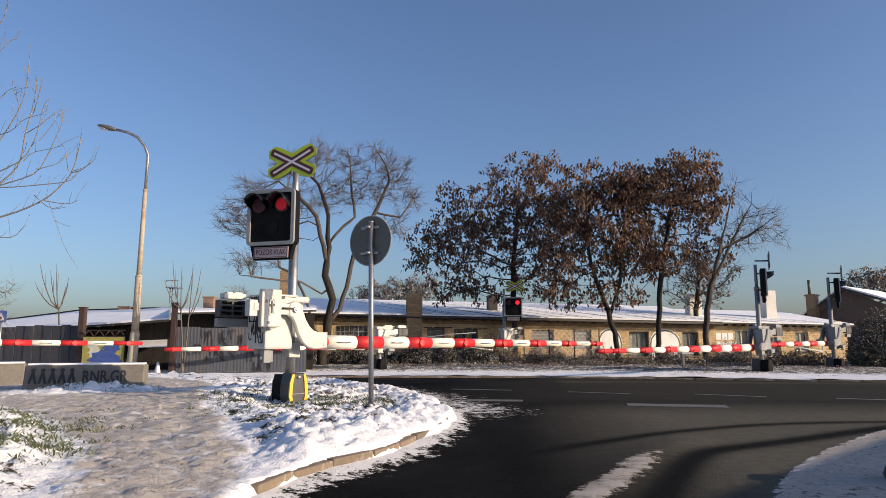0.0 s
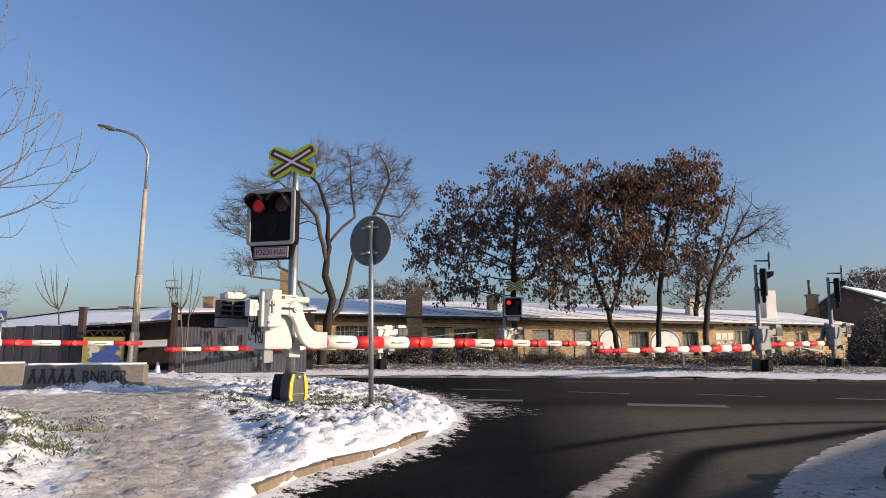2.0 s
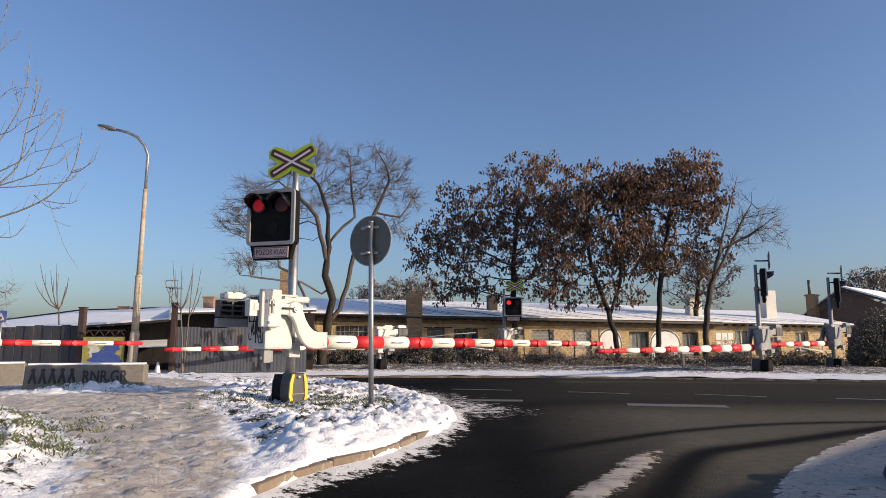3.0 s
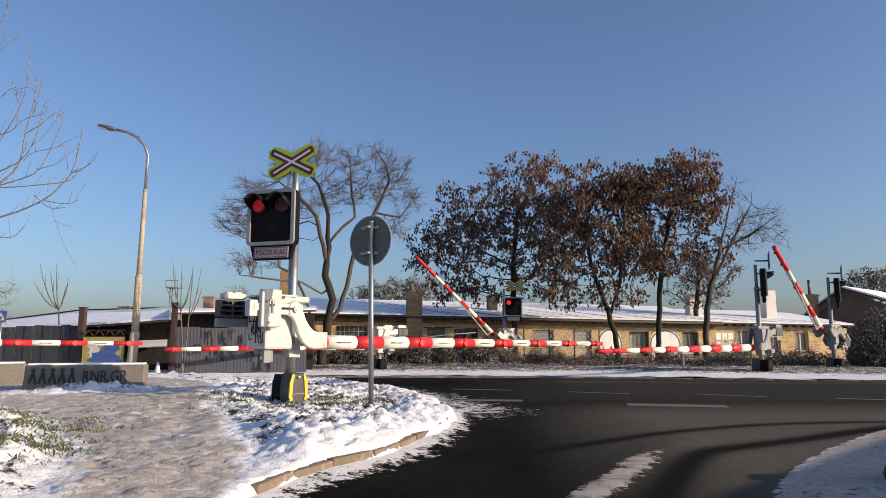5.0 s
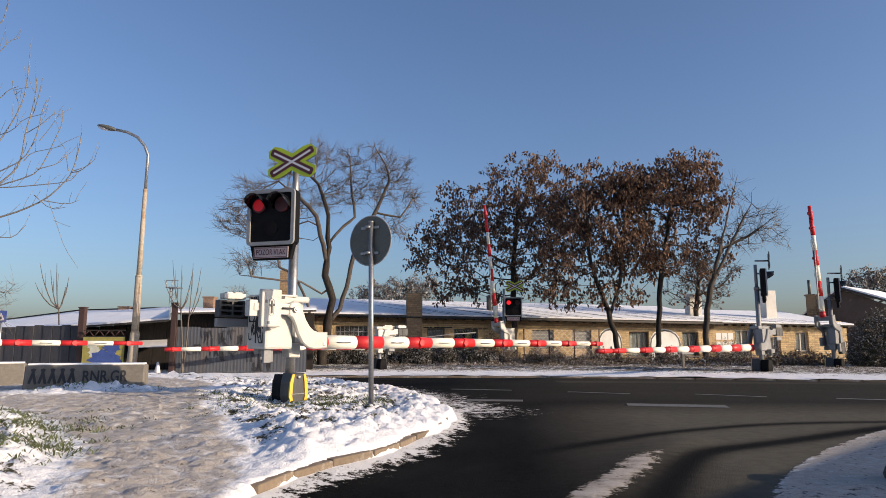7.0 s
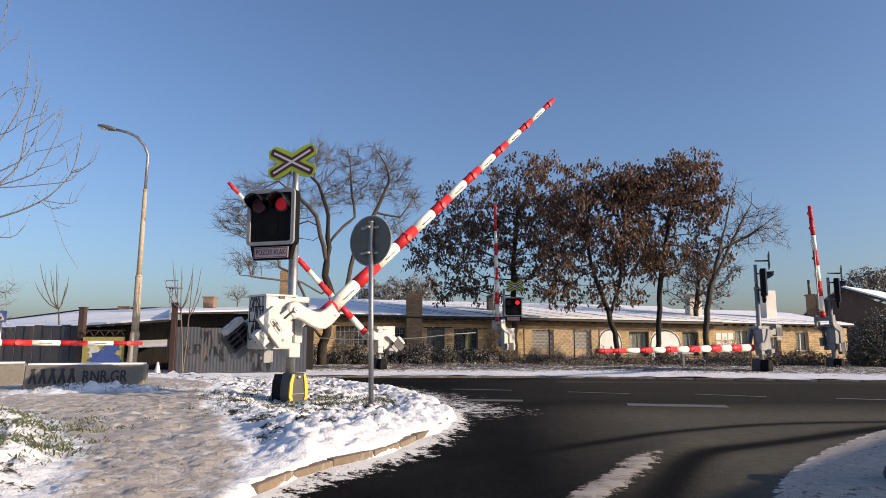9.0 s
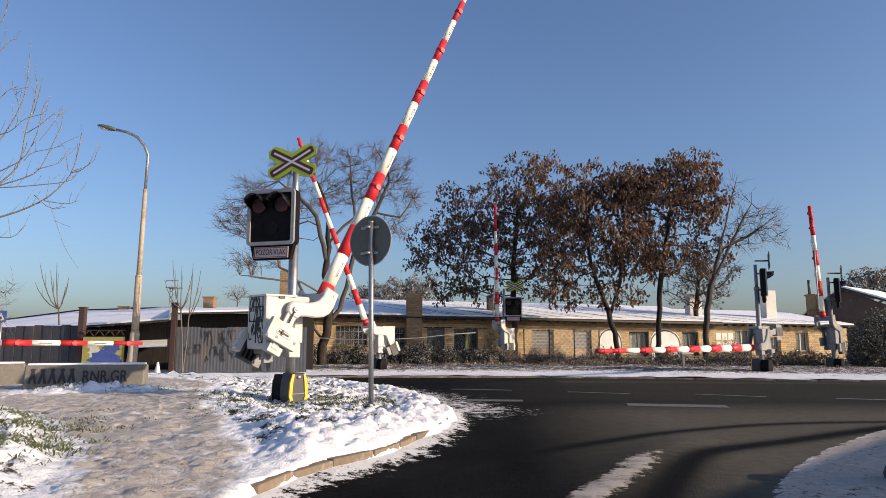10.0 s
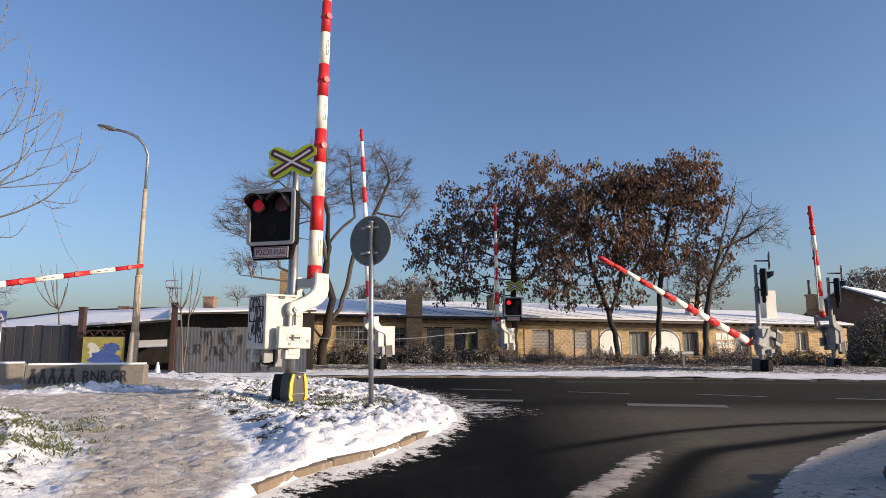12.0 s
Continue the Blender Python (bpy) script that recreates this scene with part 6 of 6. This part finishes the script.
w = grow(12, [[(7.93, 30.00, -0.13), (7.73, 30.00, 1.38), (7.46, 30.00, 2.39), (6.86, 30.00, 4.19), (6.40, 30.00, 6.28)], [(7.56, 30.00, 2.24), (8.07, 30.00, 3.67), (8.35, 30.00, 6.28)]],
         [((6.66, 30.00, 6.28), (2.7, 2.2, 2.4)), ((7.24, 30.00, 8.15), (2.6, 1.8, 1.1)), ((8.44, 30.00, 5.23), (1.5, 1.6, 2.0)), ((5.55, 30.00, 3.67), (1.6, 1.4, 1.3)), ((8.81, 30.00, 7.88), (1.6, 1.6, 1.3)), ((7.85, 30.00, 3.16), (1.5, 1.4, 0.8))],
         800, trunk_r=0.12, sides=7, **LEAFY)
tree("tree", "slim twin-stemmed tree with withered brown leaves", (7.93, 30.00, -0.13), w, M_BARK, M_LEAF, "withered brown leaf clusters")
w = grow(13, [[(9.57, 30.00, -0.13), (9.73, 30.00, 1.63), (9.87, 30.00, 3.67), (10.28, 30.00, 5.76), (10.63, 30.00, 7.61)]],
         [((10.37, 30.00, 7.61), (2.8, 2.2, 1.9)), ((11.22, 30.00, 8.95), (1.9, 1.5, 0.85)), ((12.20, 30.00, 7.61), (1.3, 1.3, 1.2)), ((9.72, 30.00, 4.97), (2.2, 1.8, 1.2)), ((8.55, 30.00, 8.15), (1.4, 1.5, 1.0)), ((12.07, 30.00, 5.23), (1.2, 1.2, 1.3)), ((11.5, 30.00, 9.4), (1.3, 1.2, 0.7))],
         800, trunk_r=0.12, sides=7, **LEAFY)
tree("tree", "slim upright tree with withered brown leaves", (9.57, 30.00, -0.13), w, M_BARK, M_LEAF, "withered brown leaf clusters")
w = grow(14, [[(11.42, 29.00, -0.21), (11.47, 29.00, 1.61), (11.70, 29.00, 3.09), (12.20, 29.00, 4.84), (12.64, 29.00, 6.36), (13.25, 29.00, 8.43)], [(12.32, 29.00, 5.09), (13.19, 29.00, 5.47), (14.24, 29.00, 6.11)], [(11.88, 29.00, 3.58), (12.67, 29.00, 5.09), (13.80, 29.00, 7.13)]],
         [((13.72, 29.00, 5.85), (1.6, 1.6, 1.0)), ((13.06, 29.00, 7.39), (0.7, 0.8, 1.2)), ((14.25, 29.00, 6.36), (1.2, 1.2, 0.6)), ((11.98, 29.00, 4.08), (1.0, 1.4, 0.6)), ((14.69, 29.00, 5.34), (0.9, 0.9, 0.35))],
         190, trunk_r=0.13, sides=7, tip=0.008, twigs=4, twig_len=0.6)
tree("tree", "leaning tree with long bare upswept branches", (11.42, 29.00, -0.21), w, M_TWIG)
w = grow(15, [[(13.53, 36.00, -0.20), (13.72, 36.00, 2.37), (13.95, 36.00, 4.21)]], [((13.93, 36.00, 4.52), (2.3, 1.8, 1.9))], 260, trunk_r=0.14, tip=0.011, twigs=5, twig_len=0.5, leaf=(2, 0.2, 0.06, 1.0))
tree("tree", "small dense twiggy tree behind the row of trees", (13.53, 36.00, -0.20), w, M_BARK, M_LEAF, "few withered leaves")

# bare branches reaching in from a near tree
def near_tree():
    rng = np.random.default_rng(21)
    w = Wood()
    o = np.array((-9.9, 11.2, 0.0))
    w.limb([o, o + (0.1, 0, 1.8), o + (0.3, 0, 3.0), o + (0.5, 0, 4.4)], [0.17, 0.15, 0.12, 0.07], 10)
    # height on the trunk or None for a side shoot, radius, places in x and z
    limbs = [(2.2, 0.019, [(-7.77, 3.01), (-7.49, 3.09), (-7.16, 3.2), (-6.77, 3.39), (-6.5, 3.65), (-6.35, 3.87), (-6.27, 4.27), (-6.25, 4.58)]),
             (None, 0.008, [(-6.77, 3.37), (-6.39, 3.31), (-6.21, 3.4)]),
             (None, 0.008, [(-6.35, 3.86), (-6.16, 3.87), (-5.97, 4.01)]),
             (None, 0.007, [(-6.31, 3.89), (-6.1, 3.98), (-6.0, 4.12)]),
             (None, 0.007, [(-6.4, 3.89), (-6.49, 4.29)]),
             (2.6, 0.019, [(-7.82, 3.47), (-7.55, 3.67), (-7.29, 3.9), (-7.2, 4.12), (-7.17, 4.56), (-7.09, 4.89), (-7.03, 5.3), (-7.04, 5.52)]),
             (None, 0.008, [(-7.09, 4.89), (-6.97, 5.15), (-6.87, 5.48)]),
             (3.0, 0.015, [(-7.87, 4.02), (-7.62, 4.41), (-7.43, 4.74), (-7.32, 4.96), (-7.24, 5.23), (-7.21, 5.59), (-7.2, 5.96)]),
             (2.5, 0.013, [(-7.84, 3.74), (-7.57, 3.87), (-7.16, 4.07), (-6.98, 4.41), (-6.91, 4.67), (-6.87, 4.96), (-6.79, 5.11)]),
             (2.4, 0.013, [(-7.82, 3.54), (-7.55, 3.64), (-7.17, 3.76), (-6.93, 3.87), (-6.78, 4.2), (-6.67, 4.52), (-6.59, 4.74), (-6.61, 4.98)]),
             (2.3, 0.012, [(-7.83, 3.62), (-7.54, 3.6), (-7.02, 3.65), (-6.43, 3.72), (-6.33, 3.86)]),
             (None, 0.007, [(-7.18, 4.06), (-7.06, 4.21), (-6.75, 4.27), (-6.51, 4.33)]),
             (None, 0.008, [(-7.72, 4.44), (-7.62, 4.49), (-7.31, 4.56), (-7.11, 4.74), (-6.73, 4.8)]),
             (None, 0.006, [(-7.5, 5.5), (-7.43, 5.3), (-7.28, 5.04)]),
             (3.6, 0.012, [(-7.96, 4.92), (-7.69, 5.21), (-7.59, 5.35), (-7.44, 5.43)]),
             (4.0, 0.012, [(-8.1, 6.37), (-7.82, 6.58), (-7.79, 6.85), (-7.81, 7.33)]),
             (3.8, 0.01, [(-8.0, 5.85), (-7.77, 6.05), (-7.65, 6.26), (-7.51, 6.31)]),
             (2.0, 0.01, [(-7.75, 2.76), (-7.46, 2.74), (-7.25, 2.74), (-7.07, 2.96)]),
             (None, 0.0035, [(-6.72, 3.42), (-6.55, 2.94), (-6.44, 2.58), (-6.22, 2.24)]),
             (None, 0.0035, [(-6.58, 3.03), (-6.41, 2.96), (-6.29, 2.92)]),
             (None, 0.007, [(-6.95, 3.47), (-6.64, 3.21), (-6.38, 3.25)]),
             (None, 0.007, [(-6.93, 3.92), (-6.61, 4.02), (-6.51, 4.16)]),
             (None, 0.007, [(-7.17, 4.56), (-6.91, 4.69), (-6.68, 4.87)]),
             (None, 0.006, [(-6.94, 4.42), (-6.75, 4.7), (-6.65, 4.92)])]
    for high, r, line in limbs:
        deep = rng.normal() * 0.15
        raw = [np.array((x, 11.0 + deep * i / len(line), z)) for i, (x, z) in enumerate(line)]
        if high:
            raw = [o + (0.15, 0, high)] + raw
        pts = [raw[0]]
        for a, b in zip(raw, raw[1:]):  # rounded bends
            pts += [a * 0.75 + b * 0.25, a * 0.25 + b * 0.75]
        pts.append(raw[-1])
        n = len(pts)
        w.limb(pts, [r * (1 - 0.72 * (i / (n - 1)) ** 0.8) + 0.0015 for i in range(n)], 6)
        for k in range(2, n - 1):
            if r < 0.006 or rng.random() < 0.45:
                continue
            f = rng.random()
            q = pts[k] * (1 - f) + pts[k + 1] * f
            d = (pts[k + 1] - pts[k]) / (np.linalg.norm(pts[k + 1] - pts[k]) + 1e-9) * 0.6 + np.array((rng.normal() * 0.35, rng.normal() * 0.4, 0.6))
            d *= rng.uniform(0.08, 0.42) / np.linalg.norm(d)
            w.limb([q, q + d * 0.5 + rng.normal(size=3) * 0.012, q + d + np.array((0, 0, 0.03))], [0.005, 0.0042, 0.0035], 4)
    tree("tree", "bare tree with knobbly upswept twigs by the pavement", tuple(o), w, M_FROST_TWIG)


near_tree()
w = grow(22, [[(-11.36, 16.00, 0.27), (-11.65, 16.00, 1.88), (-11.46, 16.00, 2.70)]], [((-10.72, 16.00, 2.15), (0.55, 0.6, 0.35)), ((-11.08, 16.00, 1.61), (0.5, 0.6, 0.5))], 60, trunk_r=0.05, tip=0.005, twigs=5, twig_len=0.45, lift=0)
tree("shrub", "frosted bare drooping shrub at the pavement", (-11.36, 16.00, 0.27), w, M_FROST_TWIG)

# young saplings before the shed
def sapling(base, fork, tips, r):
    w = Wood()
    b, f = np.array(base), np.array(fork)
    w.limb([b, (b + f) / 2 + np.array((0.02, 0, 0)), f], [r, r * 0.85, r * 0.7], 7)
    for tp in tips:
        q = np.array(tp)
        d = q - f
        m = f + np.array((d[0] * 0.62, d[1] * 0.5, d[2] * 0.42))
        m0, m1 = f + np.array((d[0] * 0.36, 0, d[2] * 0.17)), f + np.array((d[0] * 0.84, d[1], d[2] * 0.70))
        w.limb([f, m0, m, m1, q], [r * 0.62, r * 0.55, r * 0.45, r * 0.35, r * 0.2], 5)
        side = m0 + (m - m0) * 0.5
        w.limb([side, side + np.array((d[0] * 0.22, 0.05, d[2] * 0.22)), side + np.array((d[0] * 0.28, 0.08, d[2] * 0.5))], [r * 0.32, r * 0.25, r * 0.13], 4)
    return tree("sapling", "thin pollarded sapling with a few bare shoots", base, w, M_TWIG)


sapling((-13.14, 23.00, 0.04), (-13.33, 23.00, 2.11), [(-14.11, 23.00, 3.72), (-13.52, 23.00, 3.72), (-13.06, 23.00, 3.25), (-14.23, 23.00, 3.05), (-13.72, 23.00, 3.49), (-13.15, 23.00, 2.89)], 0.035)
sapling((-8.27, 21.30, -0.06), (-8.42, 21.30, 2.02), [(-8.77, 21.30, 3.63), (-8.46, 21.30, 3.45), (-8.99, 21.30, 2.97), (-8.09, 21.30, 3.36), (-8.19, 21.30, 2.53)], 0.030)
sapling((-8.31, 21.40, -0.09), (-8.19, 21.40, 1.81), [(-7.87, 21.40, 3.39), (-8.14, 21.40, 3.53), (-7.81, 21.40, 2.76)], 0.028)

# far trees
w = grow(41, [[(38.49, 60.00, -0.75), (38.95, 60.00, 4.29)]], [((39.15, 60.00, 6.60), (2.6, 2, 1.3)), ((41.44, 60.00, 6.35), (3.0, 2, 1.6))], 300, trunk_r=0.2, tip=0.012, twigs=1, leaf=(12, 0.28, 0.1, 0.6))
tree("tree", "rounded distant tree with thin dark foliage", (38.49, 60.00, -0.75), w, M_BARK, M_FROSTLEAF, "thin snow-dusted foliage")
w = grow(42, [[(-4.39, 62.00, -0.81), (-4.44, 62.00, 4.40)]], [((-4.99, 62.00, 5.73), (2.8, 2, 1.3)), ((-7.37, 62.00, 5.36), (1.4, 1, 0.9)), ((-2.07, 62.00, 5.99), (1.8, 1.5, 1.7))], 420, trunk_r=0.2, tip=0.016, twigs=3, leaf=(7, 0.26, 0.09, 0.6))
tree("tree", "distant snow-dusted tree behind the roof", (-4.39, 62.00, -0.81), w, M_BARK, M_FROSTLEAF, "snow-dusted foliage", M_FROST_TWIG)
w = grow(43, [[(-18.41, 60.00, -0.75), (-18.65, 60.00, 4.81)]], [((-18.78, 60.00, 5.32), (1.3, 1.2, 0.8))], 90, trunk_r=0.06, tip=0.012, twigs=3, twig_len=0.5)
tree("tree", "small distant bare tree behind the shed", (-18.41, 60.00, -0.75), w, M_FROST_TWIG)


def bushes(name, label, seed, spots, many, size, mat, twiggy=0.12):
    """Low bushes: short stems with many small leaves, filling the given mounds."""
    rng = np.random.default_rng(seed)
    w = Wood()
    vol = np.array([r[0] * r[1] * r[2] for _, r in spots])
    for i in rng.choice(len(spots), many, p=vol / vol.sum()):
        c, r = np.array(spots[i][0]), np.array(spots[i][1])
        d = rng.normal(size=3)
        d *= rng.random() ** 0.4 / np.linalg.norm(d)
        d[2] = abs(d[2])
        p = c + d * r
        for _ in range(5):
            al = rng.normal(size=3)
            al *= size * (0.6 + 0.8 * rng.random()) / np.linalg.norm(al)
            w.leaf(p + rng.normal(size=3) * size * 0.9, al, size * 0.32, rng)
        if rng.random() < twiggy:
            g = np.array((p[0] + rng.normal() * 0.2, p[1], c[2] - 0.2))
            w.limb([g, (g + p) / 2 + rng.normal(size=3) * 0.05, p + (p - g) * 0.15], [0.010, 0.008, 0.004], 3)
    me = w.mesh("bush_leaves")
    me.materials.append(mat)
    ob = new(name, me)
    tagged(ob, label, "bush", kind="stuff")
    st = w.mesh("stems", "wood")
    st.materials.append(M_TWIG)
    so = new("stems", st)
    so.parent = ob
    return ob


def row_of_mounds(ax, ay, bx, by, n, h, seed, depth=0.6):
    rng = random.Random(seed)
    out = []
    for i in range(n):
        f = (i + 0.5) / n
        out.append(((ax + (bx - ax) * f, ay + (by - ay) * f + rng.uniform(-0.3, 0.3), -0.2), ((bx - ax) / n * 0.8, depth, h * rng.uniform(0.65, 1.15))))
    return out


bushes("hedge", "dark overgrown hedge with snow on its leaves", 51, row_of_mounds(-5.8, 29.2, 2.3, 29.6, 14, 1.05, 1, 0.8), 7500, 0.085, M_HEDGE)
bushes("brambles", "low withered brambles dusted with snow", 52, row_of_mounds(2.6, 29.8, 11.6, 28.6, 16, 0.85, 2) + row_of_mounds(-1.0, 27.6, 12.5, 26.4, 16, 0.40, 7), 9500, 0.07, M_BRAMBLE, 0.30)
bushes("brambles", "low withered tufts along the road verge", 55, row_of_mounds(-3.0, 26.6, 3.0, 26.0, 9, 0.38, 9) + row_of_mounds(3.0, 25.6, 15.0, 23.6, 16, 0.30, 8, 0.9), 4200, 0.055, M_BRAMBLE, 0.30)
bushes("brambles", "low withered brambles along the wall", 53, row_of_mounds(11.2, 27.6, 16.0, 27.0, 8, 1.0, 3), 2600, 0.07, M_BRAMBLE, 0.30)
bushes("creeper", "withered creeper and twigs climbing the brick wall", 56, [((-4.6, 32.5, -0.2), (0.5, 0.12, 1.9)), ((-0.4, 32.9, -0.2), (0.5, 0.12, 1.5)), ((2.6, 33.2, -0.2), (0.7, 0.12, 1.9)), ((5.6, 33.5, -0.2), (0.6, 0.10, 1.3)),
                                                                                    ((14.6, 34.4, -0.2), (1.3, 0.12, 1.3))], 750, 0.075, M_BRAMBLE, 0.5)
bushes("dark_bush", "tall dark evergreen bush with snow on top", 54, [((17.3, 26.0, -0.2), (1.6, 1.2, 2.5)), ((19.2, 25.6, -0.2), (1.8, 1.2, 2.9)), ((16.4, 26.0, -0.2), (0.7, 0.8, 1.6))], 4200, 0.09, M_BUSH, 0.3)


# ---- small things ----
M_BLUE = surface("blue_sign_film", (0.05, 0.09, 0.30), 0.4, vary=0.1, bump=0.02)
M_STONE = surface("dark_guard_stone", (0.06, 0.05, 0.04), 0.85, grain=18, wear=5, vary=0.3, dirt=(0.18, 0.14, 0.08), bump=0.6, dist=0.02)
M_CABLE = surface("grey_cable", (0.20, 0.20, 0.20), 0.6, vary=0.1, bump=0)


def blue_sign():
    base = Vector((-13.95, 21.0, -0.06))
    t = thing("pedestrian_sign", Matrix.Translation(base), "square blue road sign with a white triangle on a pole", "road sign")
    bm = bmesh.new()
    rod(bm, (0, 0, -0.1), (0, 0, 2.05), 0.03, n=12)
    part("pole", bm, M_GALV, t)
    bm = bmesh.new()
    box(bm, 0, -0.04, 1.85, 0.36, 0.015, 0.36, bevel=0.006)
    part("sign_plate", bm, M_BLUE, t)
    bm = bmesh.new()
    plate(bm, [(-0.13, 1.73), (0.13, 1.73), (0, 1.97)], 0.003, Matrix.Translation((0, -0.050, 0)))
    part("triangle", bm, M_SIGNWHITE, t)
    bm = bmesh.new()
    plate(bm, [(-0.04, 1.76), (0.05, 1.76), (0.01, 1.88)], 0.003, Matrix.Translation((0, -0.054, 0)))
    part("mark", bm, M_BLACK, t)


blue_sign()


def guard_stone():
    t = thing("guard_stone", pose(3.30, 4.72, 0), "dark weathered guard stone with a snow cap", "stone")
    for name, z0, z1, r, mat in (("stone", -0.05, 0.21, 0.21, M_STONE), ("snow_cap", 0.19, 0.275, 0.20, M_ROOFSNOW)):
        bm = bmesh.new()
        bmesh.ops.create_icosphere(bm, subdivisions=3, radius=1)
        for v in bm.verts:
            n = noise.noise(v.co * 1.7 + Vector((z1 * 9, 0, 0)))
            v.co = Vector((v.co.x * r * (1 + 0.18 * n), v.co.y * r * (1 + 0.18 * n), (z0 + z1) / 2 + (z1 - z0) * 0.62 * max(-0.8, min(0.8, v.co.z)) * (1 + 0.1 * n)))
        part(name, bm, mat, t, smooth=True)


guard_stone()


def cable():
    t = thing("cable", Matrix.Identity(4), "thin grey cable slung along before the hedge", "cable")
    ends = [Vector(p) for p in ((-7.01, 27.20, 1.34), (-5.28, 27.20, 1.16), (-3.79, 27.30, 1.09), (-2.19, 27.50, 1.09), (-0.92, 27.80, 1.16), (0.38, 28.10, 1.31), (1.39, 28.30, 1.38))]
    bm = bmesh.new()
    tube(bm, ends, [0.022] * len(ends), n=6)
    part("strand", bm, M_CABLE, t)


cable()


def stub_post():
    t = thing("stub_post", Matrix.Translation((8.60, 24.0, -0.06)), "short wooden post with a snowy cross board", "post")
    bm = bmesh.new()
    box(bm, 0, 0, 0.35, 0.09, 0.09, 0.75, bevel=0.008)
    part("shaft", bm, M_CONCRETE, t)
    bm = bmesh.new()
    box(bm, 0.16, -0.02, 0.66, 0.42, 0.06, 0.10, bevel=0.02)
    part("cross_board", bm, M_WHITE, t, "pale board dusted with snow")


stub_post()


def wire_fence():
    """Diamond mesh fence before the wall: posts and crossing wires."""
    a, b = Vector((3.86, 31.80, -0.06)), Vector((7.54, 32.20, -0.02))
    a.z = b.z = -0.15
    d = b - a
    t = thing("wire_fence", Matrix.Translation(a) @ pose(0, 0, 0, 0, 0, math.degrees(math.atan2(d.y, d.x))), "rusty diamond mesh fence on thin posts", "fence")
    l, h = d.length, 1.75
    for k in range(4):
        bm = bmesh.new()
        rod(bm, (l * k / 3, 0, 0), (l * k / 3, 0, h), 0.03, n=8)
        part("post", bm, M_BROWNPOST, t)
    bm = bmesh.new()
    step = 0.26
    n = int((l + h) / step)
    for k in range(n):
        for s in (1, -1):
            x0 = k * step - h
            p0, p1 = Vector((x0, 0, 0.15)), Vector((x0 + h - 0.15, 0, h))
            if p0.x < 0:
                p0 = Vector((0, 0, 0.15 - x0))
            if p1.x > l:
                p1 = Vector((l, 0, h - (x0 + h - 0.15 - l)))
            if p1.z - p0.z < 0.05:
                continue
            if s < 0:
                p0, p1 = Vector((l - p0.x, 0.008, p0.z)), Vector((l - p1.x, 0.008, p1.z))
            rod(bm, p0, p1, 0.006, n=4, caps=False)
    ob = part("mesh_wire", bm, M_SIGNWHITE, t)
    tagged(ob, "pale wire mesh", kind="stuff")


wire_fence()


def far_mast():
    base = Vector((-28.50, 70.00, -1.05))
    t = thing("lattice_mast", Matrix.Translation(base), "small distant lattice mast with a platform", "mast")
    h = 7.7
    for sx in (-1, 1):
        for sy in (-1, 1):
            bm = bmesh.new()
            rod(bm, (sx * 0.35, sy * 0.35, 0), (sx * 0.28, sy * 0.28, h), 0.045, n=5)
            part("leg", bm, M_GALV, t)
    for k in range(9):
        bm = bmesh.new()
        z = 3 + k * 0.52
        rod(bm, (-0.3, -0.3, z), (0.3, -0.3, z + 0.5), 0.03, n=4)
        part("brace", bm, M_GALV, t)
    bm = bmesh.new()
    box(bm, 0, 0, h, 1.3, 1.3, 0.12)
    box(bm, 0, -0.6, h + 0.75, 1.3, 0.05, 0.08)
    for x in (-0.6, 0, 0.6):
        rod(bm, (x, -0.6, h), (x, -0.6, h + 0.75), 0.035, n=5)
    part("platform", bm, M_GALV, t)


far_mast()


def snow_cone():
    t = thing("road_cone", Matrix.Translation((-8.93, 21.0, -0.03)), "small pale cone standing by the gate", "cone")
    bm = bmesh.new()
    rod(bm, (0, 0, 0.03), (0, 0, 0.40), 0.10, 0.03, n=16)
    box(bm, 0, 0, 0.015, 0.26, 0.26, 0.03, bevel=0.006)
    part("shell", bm, M_SIGNWHITE, t)


snow_cone()


def motions():
    for ob, rows in MOVES:
        walk(ob, rows)


motions()
